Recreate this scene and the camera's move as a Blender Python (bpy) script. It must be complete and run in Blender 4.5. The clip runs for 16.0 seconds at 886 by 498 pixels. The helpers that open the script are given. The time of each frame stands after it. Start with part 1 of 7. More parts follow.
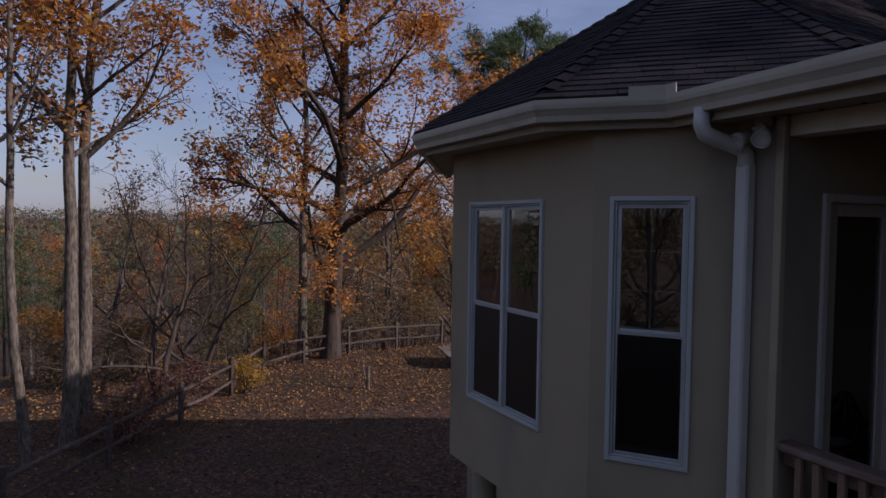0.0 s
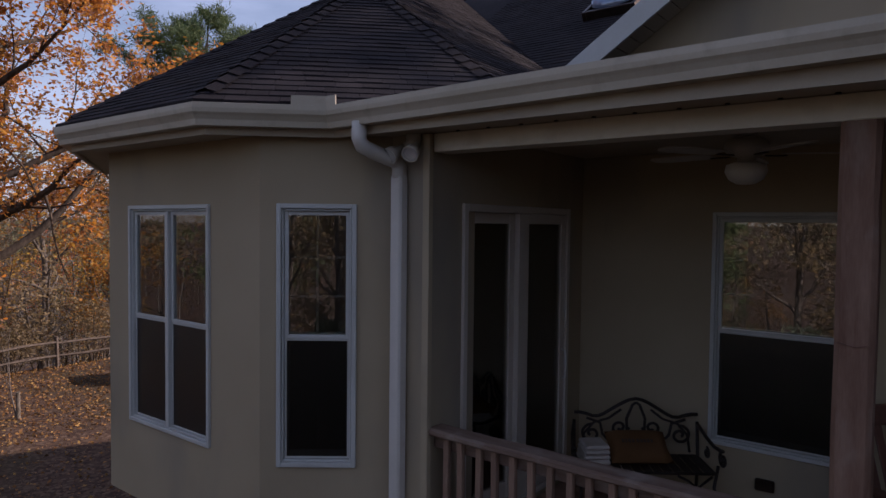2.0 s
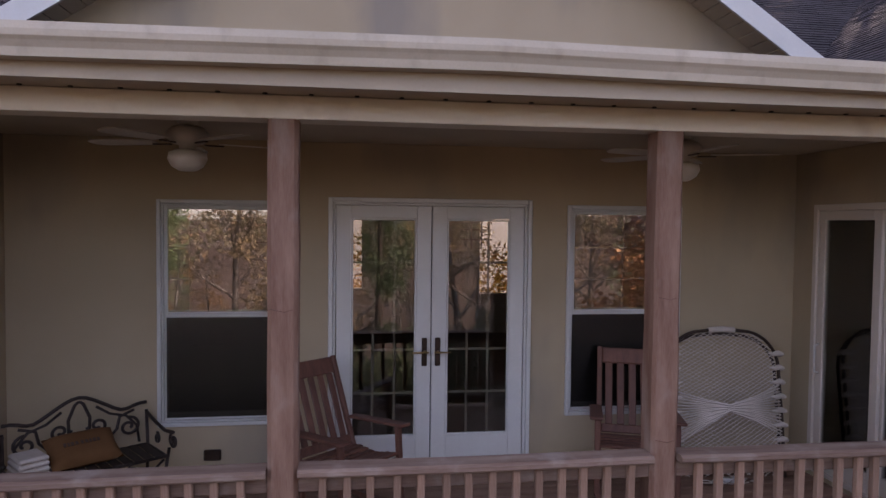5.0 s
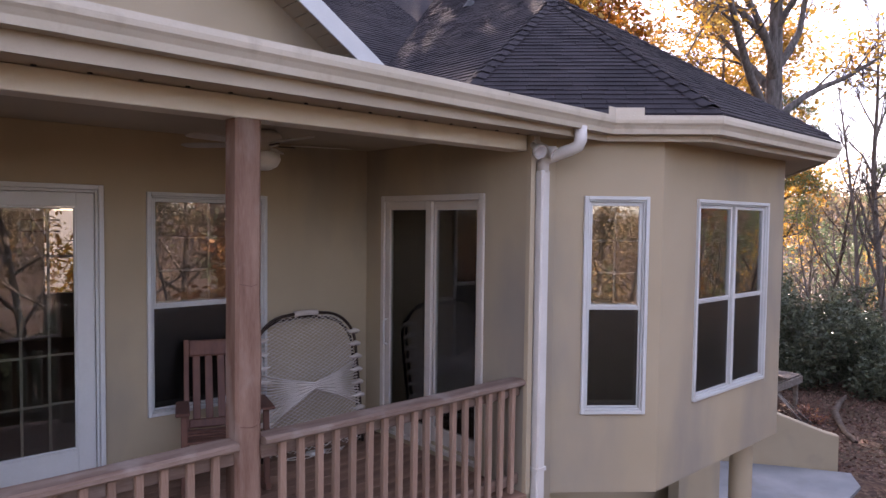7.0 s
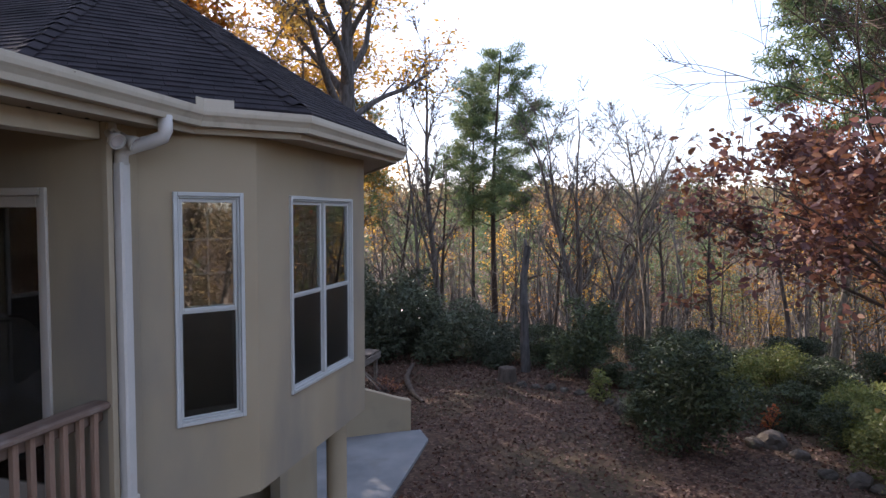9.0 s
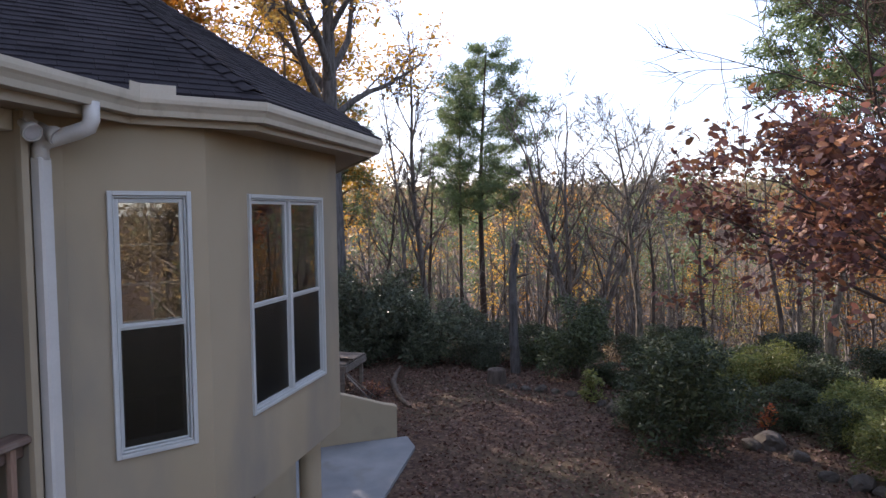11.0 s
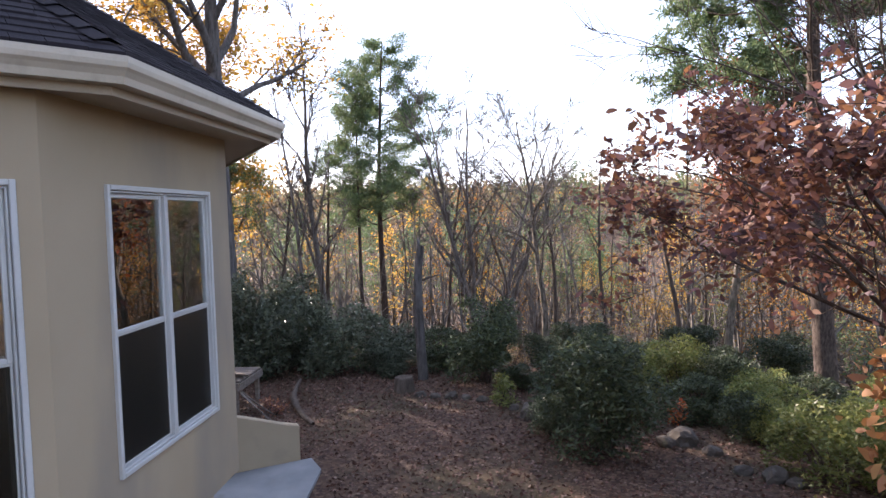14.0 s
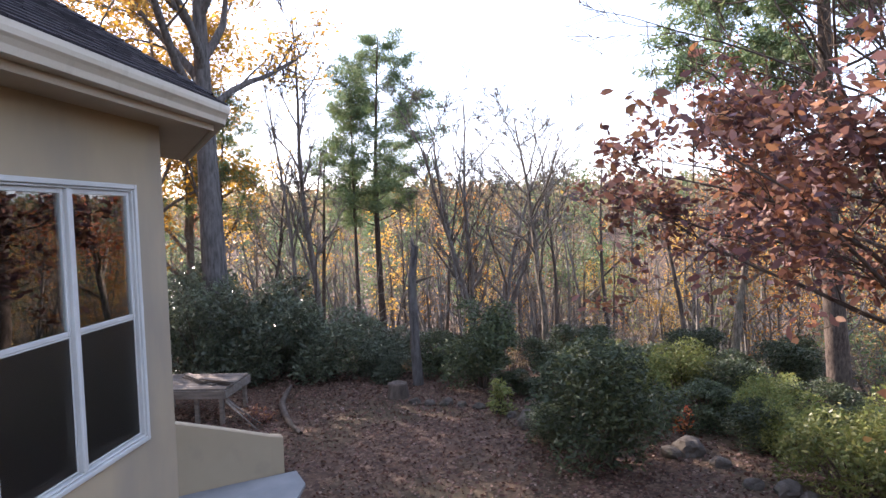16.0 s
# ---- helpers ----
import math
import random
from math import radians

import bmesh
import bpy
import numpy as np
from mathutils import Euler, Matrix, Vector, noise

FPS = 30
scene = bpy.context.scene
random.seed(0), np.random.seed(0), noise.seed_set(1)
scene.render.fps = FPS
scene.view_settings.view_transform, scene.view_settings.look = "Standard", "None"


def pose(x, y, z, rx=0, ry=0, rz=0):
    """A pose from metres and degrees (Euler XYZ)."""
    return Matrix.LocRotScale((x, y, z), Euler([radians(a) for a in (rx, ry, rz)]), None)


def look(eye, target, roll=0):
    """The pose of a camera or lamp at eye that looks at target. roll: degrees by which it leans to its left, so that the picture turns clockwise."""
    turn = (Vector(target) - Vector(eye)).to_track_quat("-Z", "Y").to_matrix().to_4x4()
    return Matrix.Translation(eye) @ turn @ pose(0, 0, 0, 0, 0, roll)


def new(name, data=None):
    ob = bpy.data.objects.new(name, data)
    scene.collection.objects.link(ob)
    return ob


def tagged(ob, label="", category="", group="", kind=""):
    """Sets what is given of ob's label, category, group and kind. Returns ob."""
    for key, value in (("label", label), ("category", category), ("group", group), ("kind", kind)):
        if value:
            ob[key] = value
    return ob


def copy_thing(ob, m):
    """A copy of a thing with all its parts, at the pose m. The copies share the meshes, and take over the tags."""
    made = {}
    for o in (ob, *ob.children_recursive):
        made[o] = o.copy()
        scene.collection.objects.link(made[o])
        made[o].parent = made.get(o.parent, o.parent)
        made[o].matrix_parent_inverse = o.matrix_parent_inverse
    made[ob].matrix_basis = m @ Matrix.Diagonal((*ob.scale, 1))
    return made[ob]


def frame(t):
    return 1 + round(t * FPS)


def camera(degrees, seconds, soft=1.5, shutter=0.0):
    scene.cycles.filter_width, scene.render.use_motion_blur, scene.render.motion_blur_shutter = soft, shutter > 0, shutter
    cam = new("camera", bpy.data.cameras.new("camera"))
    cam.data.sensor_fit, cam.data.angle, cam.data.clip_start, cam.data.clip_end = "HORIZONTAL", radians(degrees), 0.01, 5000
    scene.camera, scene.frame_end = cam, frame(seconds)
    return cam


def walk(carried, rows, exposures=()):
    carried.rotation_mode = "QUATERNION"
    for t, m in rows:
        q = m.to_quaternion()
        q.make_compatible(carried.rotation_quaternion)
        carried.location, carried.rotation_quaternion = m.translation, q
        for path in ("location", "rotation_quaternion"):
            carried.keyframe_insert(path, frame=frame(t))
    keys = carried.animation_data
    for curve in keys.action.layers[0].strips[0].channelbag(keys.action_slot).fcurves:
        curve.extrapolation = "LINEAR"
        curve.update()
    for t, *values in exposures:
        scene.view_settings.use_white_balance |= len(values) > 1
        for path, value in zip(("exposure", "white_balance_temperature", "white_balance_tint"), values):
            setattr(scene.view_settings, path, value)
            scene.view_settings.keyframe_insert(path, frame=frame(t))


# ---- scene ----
cam = camera(67.4, 16.0, 1.5)

PATH = [
    (0, (-0.806, -5.318, 1.932), (-2.6, -4.438, 1.856), 0.8),
    (0.5, (-0.789, -5.267, 1.965), (-2.481, -4.203, 1.885), 0.7),
    (1, (-0.767, -5.216, 1.976), (-2.318, -3.955, 1.899), 0.7),
    (1.5, (-0.732, -5.183, 2.0), (-2.14, -3.765, 1.919), 0.6),
    (2, (-0.714, -5.181, 1.994), (-1.942, -3.604, 1.922), 0.6),
    (2.5, (-0.705, -5.189, 2.003), (-1.749, -3.485, 1.93), 0.5),
    (3, (-0.734, -5.215, 1.996), (-1.542, -3.387, 1.925), 0.6),
    (5.5, (-0.699, -5.276, 1.925), (-0.145, -3.356, 1.852), 0.6),
    (6, (-0.681, -5.27, 1.912), (0.154, -3.454, 1.838), 0.6),
    (6.5, (-0.661, -5.28, 1.918), (0.423, -3.601, 1.838), 0.6),
    (7, (-0.624, -5.287, 1.922), (0.7, -3.791, 1.835), 0.7),
    (7.5, (-0.589, -5.294, 1.927), (0.957, -4.028, 1.834), 0.6),
    (8, (-0.54, -5.234, 1.948), (1.201, -4.255, 1.851), 0.6),
    (8.5, (-0.537, -5.192, 1.973), (1.346, -4.525, 1.871), 0.6),
    (9, (-0.52, -5.178, 1.948), (1.418, -4.69, 1.849), 0.0),
    (9.5, (-0.502, -5.201, 1.952), (1.44, -4.736, 1.85), -0.5),
    (12, (0.633, -4.993, 1.941), (2.583, -4.561, 1.834), -1.3),
    (12.5, (0.884, -4.894, 1.932), (2.843, -4.508, 1.828), -1.5),
    (13, (0.985, -4.791, 1.916), (2.961, -4.498, 1.812), -1.6),
    (13.5, (1.01, -4.717, 1.909), (2.999, -4.534, 1.805), -1.5),
    (14, (0.991, -4.715, 1.901), (2.983, -4.571, 1.796), -1.6),
    (14.5, (1.035, -4.748, 1.902), (3.028, -4.621, 1.796), -1.6),
    (15, (1.181, -4.806, 1.894), (3.174, -4.686, 1.789), -1.7),
    (15.5, (1.43, -4.862, 1.883), (3.423, -4.741, 1.776), -1.8),
    (16, (1.742, -4.91, 1.861), (3.734, -4.755, 1.757), -1.9),
]
# the clip's camera opens up as it turns from the bright sky to the shaded porch
EXPOSURES = [(0, -0.65, 5850, 31), (1.0, -0.38, 5900, 30), (2.0, 0.12, 6350, 30), (3.2, 0.88, 6900, 35), (5.3, 2.2, 7050, 39), (7.0, 2.45, 6900, 37), (7.5, 2.65, 6850, 37), (8.0, 2.5, 6650, 36), (8.5, 2.1, 6400, 29), (9.0, 1.5, 6300, 24), (12.0, 1.6, 6350, 25), (16.0, 2.25, 6350, 25)]
walk(cam, [(t, look(eye, target, roll)) for t, eye, target, roll in PATH], EXPOSURES)

# ---- world, sun ----
SUN_AZ, SUN_EL = radians(39.5), radians(29)      # from +y towards +x
world = bpy.data.worlds.new("world")
scene.world = world
world.use_nodes = True
wt = world.node_tree
sky = wt.nodes.new("ShaderNodeTexSky")
sky.sky_type = "NISHITA"
sky.sun_disc = False
sky.sun_elevation, sky.sun_rotation = SUN_EL, SUN_AZ
sky.air_density, sky.dust_density, sky.ozone_density = 1.15, 0.8, 1.8
bg = wt.nodes["Background"]
bg.inputs[1].default_value = 0.10
# thin high cloud, whiter towards the horizon
tc = wt.nodes.new("ShaderNodeTexCoord")
stretch = wt.nodes.new("ShaderNodeMapping")
stretch.inputs["Scale"].default_value = (1.2, 1.2, 5.0)
cloud = wt.nodes.new("ShaderNodeTexNoise")
cloud.inputs["Scale"].default_value, cloud.inputs["Detail"].default_value, cloud.inputs["Roughness"].default_value = 1.7, 6, 0.6
ramp = wt.nodes.new("ShaderNodeMapRange")
ramp.inputs[1].default_value, ramp.inputs[2].default_value, ramp.inputs[3].default_value, ramp.inputs[4].default_value = 0.40, 0.72, 0.18, 0.68
veil = wt.nodes.new("ShaderNodeMix")
veil.data_type = "RGBA"
veil.inputs[7].default_value = (5.8, 7.1, 9.2, 1)
wt.links.new(tc.outputs["Generated"], stretch.inputs[0])
wt.links.new(stretch.outputs[0], cloud.inputs["Vector"])
wt.links.new(cloud.outputs[0], ramp.inputs[0])
wt.links.new(ramp.outputs[0], veil.inputs[0])
wt.links.new(sky.outputs[0], veil.inputs[6])
wt.links.new(veil.outputs[2], bg.inputs[0])

sun = new("sun", bpy.data.lights.new("sun", "SUN"))
sun.data.energy, sun.data.angle, sun.data.color = 5.0, radians(0.53), (1.0, 0.9, 0.76)
to_sun = Vector((math.sin(SUN_AZ) * math.cos(SUN_EL), math.cos(SUN_AZ) * math.cos(SUN_EL), math.sin(SUN_EL)))
sun.matrix_world = look(to_sun * 60, (0, 0, 0))


# ---- materials ----
def nodes_of(name):
    m = bpy.data.materials.new(name)
    m.use_nodes = True
    return m, m.node_tree, m.node_tree.nodes["Principled BSDF"]


def surface(name, c1, c2, scale=4.0, rough=0.7, bump=0.2, bscale=60.0, metal=0.0, stretched=(1, 1, 1), spot=None, rvar=0.08, random_tone=0.0, coords="Object", spec=0.5):
    """Two colours mixed by coarse and fine noise, fine relief, optional stains and per-object tone."""
    m, t, b = nodes_of(name)
    co = t.nodes.new("ShaderNodeTexCoord")
    mp = t.nodes.new("ShaderNodeMapping")
    mp.inputs["Scale"].default_value = stretched
    if coords == "World":
        geo = t.nodes.new("ShaderNodeNewGeometry")
        t.links.new(geo.outputs["Position"], mp.inputs[0])
    else:
        t.links.new(co.outputs[coords], mp.inputs[0])
    n1, n2 = t.nodes.new("ShaderNodeTexNoise"), t.nodes.new("ShaderNodeTexNoise")
    n1.inputs["Scale"].default_value, n1.inputs["Detail"].default_value = scale, 5
    n2.inputs["Scale"].default_value, n2.inputs["Detail"].default_value = bscale, 3
    for n in (n1, n2):
        t.links.new(mp.outputs[0], n.inputs["Vector"])
    add = t.nodes.new("ShaderNodeMath")
    add.operation = "MULTIPLY_ADD"
    add.inputs[1].default_value = 0.35
    t.links.new(n2.outputs[0], add.inputs[0])
    t.links.new(n1.outputs[0], add.inputs[2])
    mr = t.nodes.new("ShaderNodeMapRange")
    mr.inputs[1].default_value, mr.inputs[2].default_value = 0.45, 0.92
    t.links.new(add.outputs[0], mr.inputs[0])
    mix = t.nodes.new("ShaderNodeMix")
    mix.data_type = "RGBA"
    mix.inputs[6].default_value, mix.inputs[7].default_value = (*c1, 1), (*c2, 1)
    t.links.new(mr.outputs[0], mix.inputs[0])
    out = mix.outputs[2]
    if spot:
        n3 = t.nodes.new("ShaderNodeTexNoise")
        n3.inputs["Scale"].default_value, n3.inputs["Detail"].default_value = spot[1], 6
        mp3 = t.nodes.new("ShaderNodeMapping")
        mp3.inputs["Scale"].default_value = spot[4] if len(spot) > 4 else (1, 1, 1)
        mp3.inputs["Location"].default_value = (3.1, 7.7, 1.3)
        t.links.new(mp.inputs[0].links[0].from_socket, mp3.inputs[0])
        t.links.new(mp3.outputs[0], n3.inputs["Vector"])
        r3 = t.nodes.new("ShaderNodeMapRange")
        r3.inputs[1].default_value, r3.inputs[2].default_value, r3.inputs[4].default_value = spot[2], spot[2] + 0.16, spot[3]
        t.links.new(n3.outputs[0], r3.inputs[0])
        mx = t.nodes.new("ShaderNodeMix")
        mx.data_type = "RGBA"
        mx.inputs[7].default_value = (*spot[0], 1)
        t.links.new(r3.outputs[0], mx.inputs[0])
        t.links.new(out, mx.inputs[6])
        out = mx.outputs[2]
    if random_tone:
        oi = t.nodes.new("ShaderNodeObjectInfo")
        hs = t.nodes.new("ShaderNodeHueSaturation")
        mrr = t.nodes.new("ShaderNodeMapRange")
        mrr.inputs[3].default_value, mrr.inputs[4].default_value = 1 - random_tone, 1 + random_tone
        t.links.new(oi.outputs["Random"], mrr.inputs[0])
        t.links.new(mrr.outputs[0], hs.inputs["Value"])
        t.links.new(out, hs.inputs["Color"])
        out = hs.outputs[0]
    t.links.new(out, b.inputs["Base Color"])
    rr = t.nodes.new("ShaderNodeMapRange")
    rr.inputs[3].default_value, rr.inputs[4].default_value = max(0.02, rough - rvar), min(1, rough + rvar)
    t.links.new(n1.outputs[0], rr.inputs[0])
    t.links.new(rr.outputs[0], b.inputs["Roughness"])
    b.inputs["Metallic"].default_value = metal
    b.inputs["Specular IOR Level"].default_value = spec
    if bump:
        bp = t.nodes.new("ShaderNodeBump")
        bp.inputs["Strength"].default_value, bp.inputs["Distance"].default_value = bump, 0.01
        t.links.new(add.outputs[0], bp.inputs["Height"])
        t.links.new(bp.outputs[0], b.inputs["Normal"])
    return m


def leafy(name, colours, through_light=0.42, rough=0.6):
    """Leaves: each one takes its own tone out of a few, and lets some light through."""
    m, t, b = nodes_of(name)
    geo = t.nodes.new("ShaderNodeNewGeometry")
    cr = t.nodes.new("ShaderNodeValToRGB")
    cr.color_ramp.interpolation = "LINEAR"
    els = cr.color_ramp.elements
    while len(els) < len(colours):
        els.new(0.5)
    for i, c in enumerate(colours):
        els[i].position, els[i].color = i / max(1, len(colours) - 1), (*c, 1)
    t.links.new(geo.outputs["Random Per Island"], cr.inputs[0])
    info = t.nodes.new("ShaderNodeObjectInfo")
    tone = t.nodes.new("ShaderNodeMapRange")
    tone.inputs[3].default_value, tone.inputs[4].default_value = 0.75, 1.25
    hue = t.nodes.new("ShaderNodeHueSaturation")
    t.links.new(info.outputs["Random"], tone.inputs[0])
    t.links.new(tone.outputs[0], hue.inputs["Value"])
    t.links.new(cr.outputs[0], hue.inputs["Color"])
    cr = hue
    t.links.new(cr.outputs[0], b.inputs["Base Color"])
    b.inputs["Roughness"].default_value = rough
    b.inputs["Specular IOR Level"].default_value = 0.3
    tr = t.nodes.new("ShaderNodeBsdfTranslucent")
    t.links.new(cr.outputs[0], tr.inputs[0])
    mx = t.nodes.new("ShaderNodeMixShader")
    mx.inputs[0].default_value = through_light
    t.links.new(b.outputs[0], mx.inputs[1])
    t.links.new(tr.outputs[0], mx.inputs[2])
    t.links.new(mx.outputs[0], t.nodes["Material Output"].inputs[0])
    return m


def glazing(name, tint=(0.9, 0.95, 0.95), gloss=0.02, base=0.1, ripple=0.02, most=1.0):
    """A pane: clear, with a mirror-like sheen that grows at grazing angles."""
    m, t, b = nodes_of(name)
    t.nodes.remove(b)
    tr = t.nodes.new("ShaderNodeBsdfTransparent")
    tr.inputs[0].default_value = (*tint, 1)
    gl = t.nodes.new("ShaderNodeBsdfGlossy")
    gl.inputs["Roughness"].default_value = gloss
    fr = t.nodes.new("ShaderNodeFresnel")
    fr.inputs[0].default_value = 1.52
    mr = t.nodes.new("ShaderNodeMapRange")
    mr.inputs[3].default_value, mr.inputs[4].default_value = base, most
    t.links.new(fr.outputs[0], mr.inputs[0])
    no = t.nodes.new("ShaderNodeTexNoise")
    no.inputs["Scale"].default_value = 1.6
    co = t.nodes.new("ShaderNodeTexCoord")
    t.links.new(co.outputs["Object"], no.inputs["Vector"])
    bp = t.nodes.new("ShaderNodeBump")
    bp.inputs["Strength"].default_value, bp.inputs["Distance"].default_value = ripple, 0.05
    t.links.new(no.outputs[0], bp.inputs["Height"])
    t.links.new(bp.outputs[0], gl.inputs["Normal"])
    mx = t.nodes.new("ShaderNodeMixShader")
    t.links.new(mr.outputs[0], mx.inputs[0])
    t.links.new(tr.outputs[0], mx.inputs[1])
    t.links.new(gl.outputs[0], mx.inputs[2])
    t.links.new(mx.outputs[0], t.nodes["Material Output"].inputs[0])
    return m


M_STUCCO = surface("stucco", (0.33, 0.264, 0.172), (0.38, 0.309, 0.208), 1.1, 0.9, 0.35, 220, spot=((0.21, 0.188, 0.158), 0.7, 0.49, 0.75, (1.3, 1.3, 0.5)), coords="World", spec=0.2)
M_STUCCO_LOW = surface("stucco_low", (0.34, 0.276, 0.185), (0.39, 0.322, 0.22), 1.3, 0.9, 0.35, 200, spot=((0.22, 0.19, 0.15), 1.2, 0.58, 0.6), coords="World", spec=0.2)
M_CREAM = surface("cream_metal", (0.62, 0.565, 0.44), (0.69, 0.63, 0.50), 2.0, 0.5, 0.05, 90, spot=((0.40, 0.34, 0.25), 3.4, 0.58, 0.35, (1.5, 1.5, 1.2)), coords="World")
M_GUTTER = surface("gutter_metal", (0.40, 0.348, 0.258), (0.48, 0.42, 0.32), 2.0, 0.45, 0.06, 90, spot=((0.26, 0.215, 0.15), 4.5, 0.56, 0.4, (2.0, 2.0, 1.5)), coords="World")
# tan paint with the shade under the eaves put into its colour
M_SOFFIT_SHADED = surface("shaded_soffit_paint", (0.37, 0.31, 0.23), (0.43, 0.365, 0.27), 2.0, 0.7, 0.08, 80, coords="World")
M_WHITE = surface("white_vinyl", (0.43, 0.435, 0.405), (0.50, 0.505, 0.475), 3.0, 0.45, 0.03, 60, spot=((0.45, 0.43, 0.4), 5, 0.64, 0.4))
M_DOOR = surface("white_door_paint", (0.50, 0.505, 0.47), (0.56, 0.565, 0.53), 2.0, 0.4, 0.03, 60)
M_SLIDER = surface("sliding_door_vinyl", (0.46, 0.41, 0.345), (0.53, 0.475, 0.405), 2.0, 0.45, 0.03, 60)
M_DOWNSPOUT = surface("white_downspout", (0.50, 0.475, 0.425), (0.58, 0.55, 0.495), 3.0, 0.45, 0.03, 60, spot=((0.4, 0.37, 0.32), 4, 0.62, 0.5))
M_POST = surface("weathered_cedar", (0.14, 0.072, 0.048), (0.255, 0.158, 0.112), 5.0, 0.82, 0.5, 55, stretched=(3, 3, 0.35), spot=((0.30, 0.24, 0.20), 5.0, 0.55, 0.55, (1, 1, 0.5)), spec=0.2)
M_RAIL = surface("weathered_rail", (0.13, 0.076, 0.055), (0.235, 0.17, 0.13), 5.0, 0.85, 0.5, 50, stretched=(0.3, 3, 3), spot=((0.31, 0.26, 0.22), 4.5, 0.55, 0.6), random_tone=0.1, spec=0.2)
M_BALUSTER = surface("baluster_wood", (0.19, 0.11, 0.075), (0.31, 0.215, 0.155), 5.0, 0.85, 0.5, 50, stretched=(3, 3, 0.3), random_tone=0.16, spec=0.2)
M_DECK = surface("deck_board", (0.16, 0.085, 0.055), (0.26, 0.16, 0.11), 3.0, 0.75, 0.5, 45, stretched=(0.25, 3, 3), random_tone=0.18, spec=0.25)
M_DARKWOOD = surface("chair_wood", (0.07, 0.024, 0.014), (0.145, 0.06, 0.036), 6.0, 0.65, 0.2, 50, stretched=(3, 3, 0.4), random_tone=0.1)
M_IRON = surface("wrought_iron", (0.018, 0.014, 0.012), (0.045, 0.032, 0.026), 12.0, 0.5, 0.2, 90, metal=0.4)
M_BRONZE = surface("dark_bronze", (0.03, 0.02, 0.016), (0.06, 0.04, 0.03), 10.0, 0.4, 0.05, 90, metal=0.7)
M_BRASS = surface("aged_brass", (0.45, 0.30, 0.12), (0.55, 0.38, 0.16), 10.0, 0.35, 0.02, 90, metal=0.9)
M_NET = surface("hammock_rope", (0.42, 0.37, 0.31), (0.53, 0.47, 0.41), 8.0, 0.9, 0.4, 150, spec=0.1)
M_PILLOW = surface("pillow_cloth", (0.115, 0.055, 0.022), (0.15, 0.075, 0.032), 6.0, 0.95, 0.3, 250, spec=0.1)
M_INK = surface("dark_print", (0.05, 0.03, 0.02), (0.07, 0.04, 0.03), 6.0, 0.9, 0.1, 100)
M_FAN = surface("fan_enamel", (0.40, 0.37, 0.32), (0.46, 0.43, 0.37), 4.0, 0.45, 0.02, 60)
M_GLOBE = surface("frosted_globe", (0.52, 0.50, 0.44), (0.58, 0.56, 0.50), 4.0, 0.3, 0.0, 60)
M_LAMPGLASS = surface("flood_lamp_glass", (0.75, 0.75, 0.73), (0.85, 0.85, 0.83), 8.0, 0.12, 0.0, 60, metal=0.6)
M_DRIVE = surface("drive_concrete", (0.15, 0.14, 0.125), (0.22, 0.205, 0.18), 1.4, 0.9, 0.25, 120, spot=((0.09, 0.07, 0.055), 2.2, 0.5, 0.7), coords="World", spec=0.2)
M_CONCRETE = surface("patio_concrete", (0.18, 0.188, 0.19), (0.28, 0.282, 0.272), 1.4, 0.9, 0.25, 120, spot=((0.2, 0.19, 0.17), 2.2, 0.56, 0.6), coords="World", spec=0.2)
M_ROCK = surface("field_stone", (0.05, 0.042, 0.035), (0.115, 0.098, 0.08), 3.0, 0.9, 0.8, 25, spot=((0.12, 0.13, 0.08), 3.0, 0.58, 0.6), random_tone=0.2, spec=0.2)
M_OLDWOOD = surface("grey_old_wood", (0.10, 0.08, 0.064), (0.21, 0.18, 0.15), 5.0, 0.9, 0.6, 45, stretched=(0.4, 3, 3), random_tone=0.2, spec=0.15)
M_BARK = surface("oak_bark", (0.085, 0.068, 0.055), (0.21, 0.18, 0.155), 5.0, 0.95, 0.9, 26, stretched=(2.2, 2.2, 0.5), spot=((0.20, 0.19, 0.155), 2.0, 0.57, 0.6), random_tone=0.15, spec=0.1)
# mottled bark; the strong dark and pale contrast also paints in dappled shade
M_BARK_PALE = surface("pale_bark", (0.045, 0.036, 0.027), (0.25, 0.21, 0.165), 9.0, 0.95, 1.0, 30, stretched=(2.6, 2.6, 0.7), spot=((0.07, 0.07, 0.045), 2.5, 0.52, 0.7), random_tone=0.15, spec=0.1)
M_BARK_PINE = surface("pine_bark", (0.035, 0.026, 0.021), (0.125, 0.098, 0.08), 9.0, 0.95, 1.0, 24, stretched=(2.4, 2.4, 0.8), spot=((0.05, 0.04, 0.032), 6.0, 0.52, 0.6, (1.5, 1.5, 0.5)), random_tone=0.12, spec=0.1)
M_TWIG = surface("bare_twigs", (0.06, 0.053, 0.046), (0.19, 0.172, 0.15), 3.0, 0.95, 0.3, 20, random_tone=0.2, spec=0.1)
M_TWIG_BROWN = surface("brown_twigs", (0.055, 0.038, 0.027), (0.125, 0.094, 0.069), 3.0, 0.95, 0.3, 20, random_tone=0.2, spec=0.1)
# grey bark, darker than oak_bark to put shade on the great oak's trunk
M_BARK_GREY_SHADED = surface("grey_oak_bark_shaded", (0.05, 0.046, 0.043), (0.15, 0.14, 0.13), 5.0, 0.95, 1.0, 26, stretched=(2.4, 2.4, 0.5), spot=((0.16, 0.16, 0.15), 2.0, 0.57, 0.5), random_tone=0.12, spec=0.1)
M_BARK_DARK = surface("dark_bark", (0.045, 0.035, 0.027), (0.125, 0.10, 0.08), 5.0, 0.95, 0.9, 26, stretched=(2.2, 2.2, 0.5), random_tone=0.15, spec=0.1)
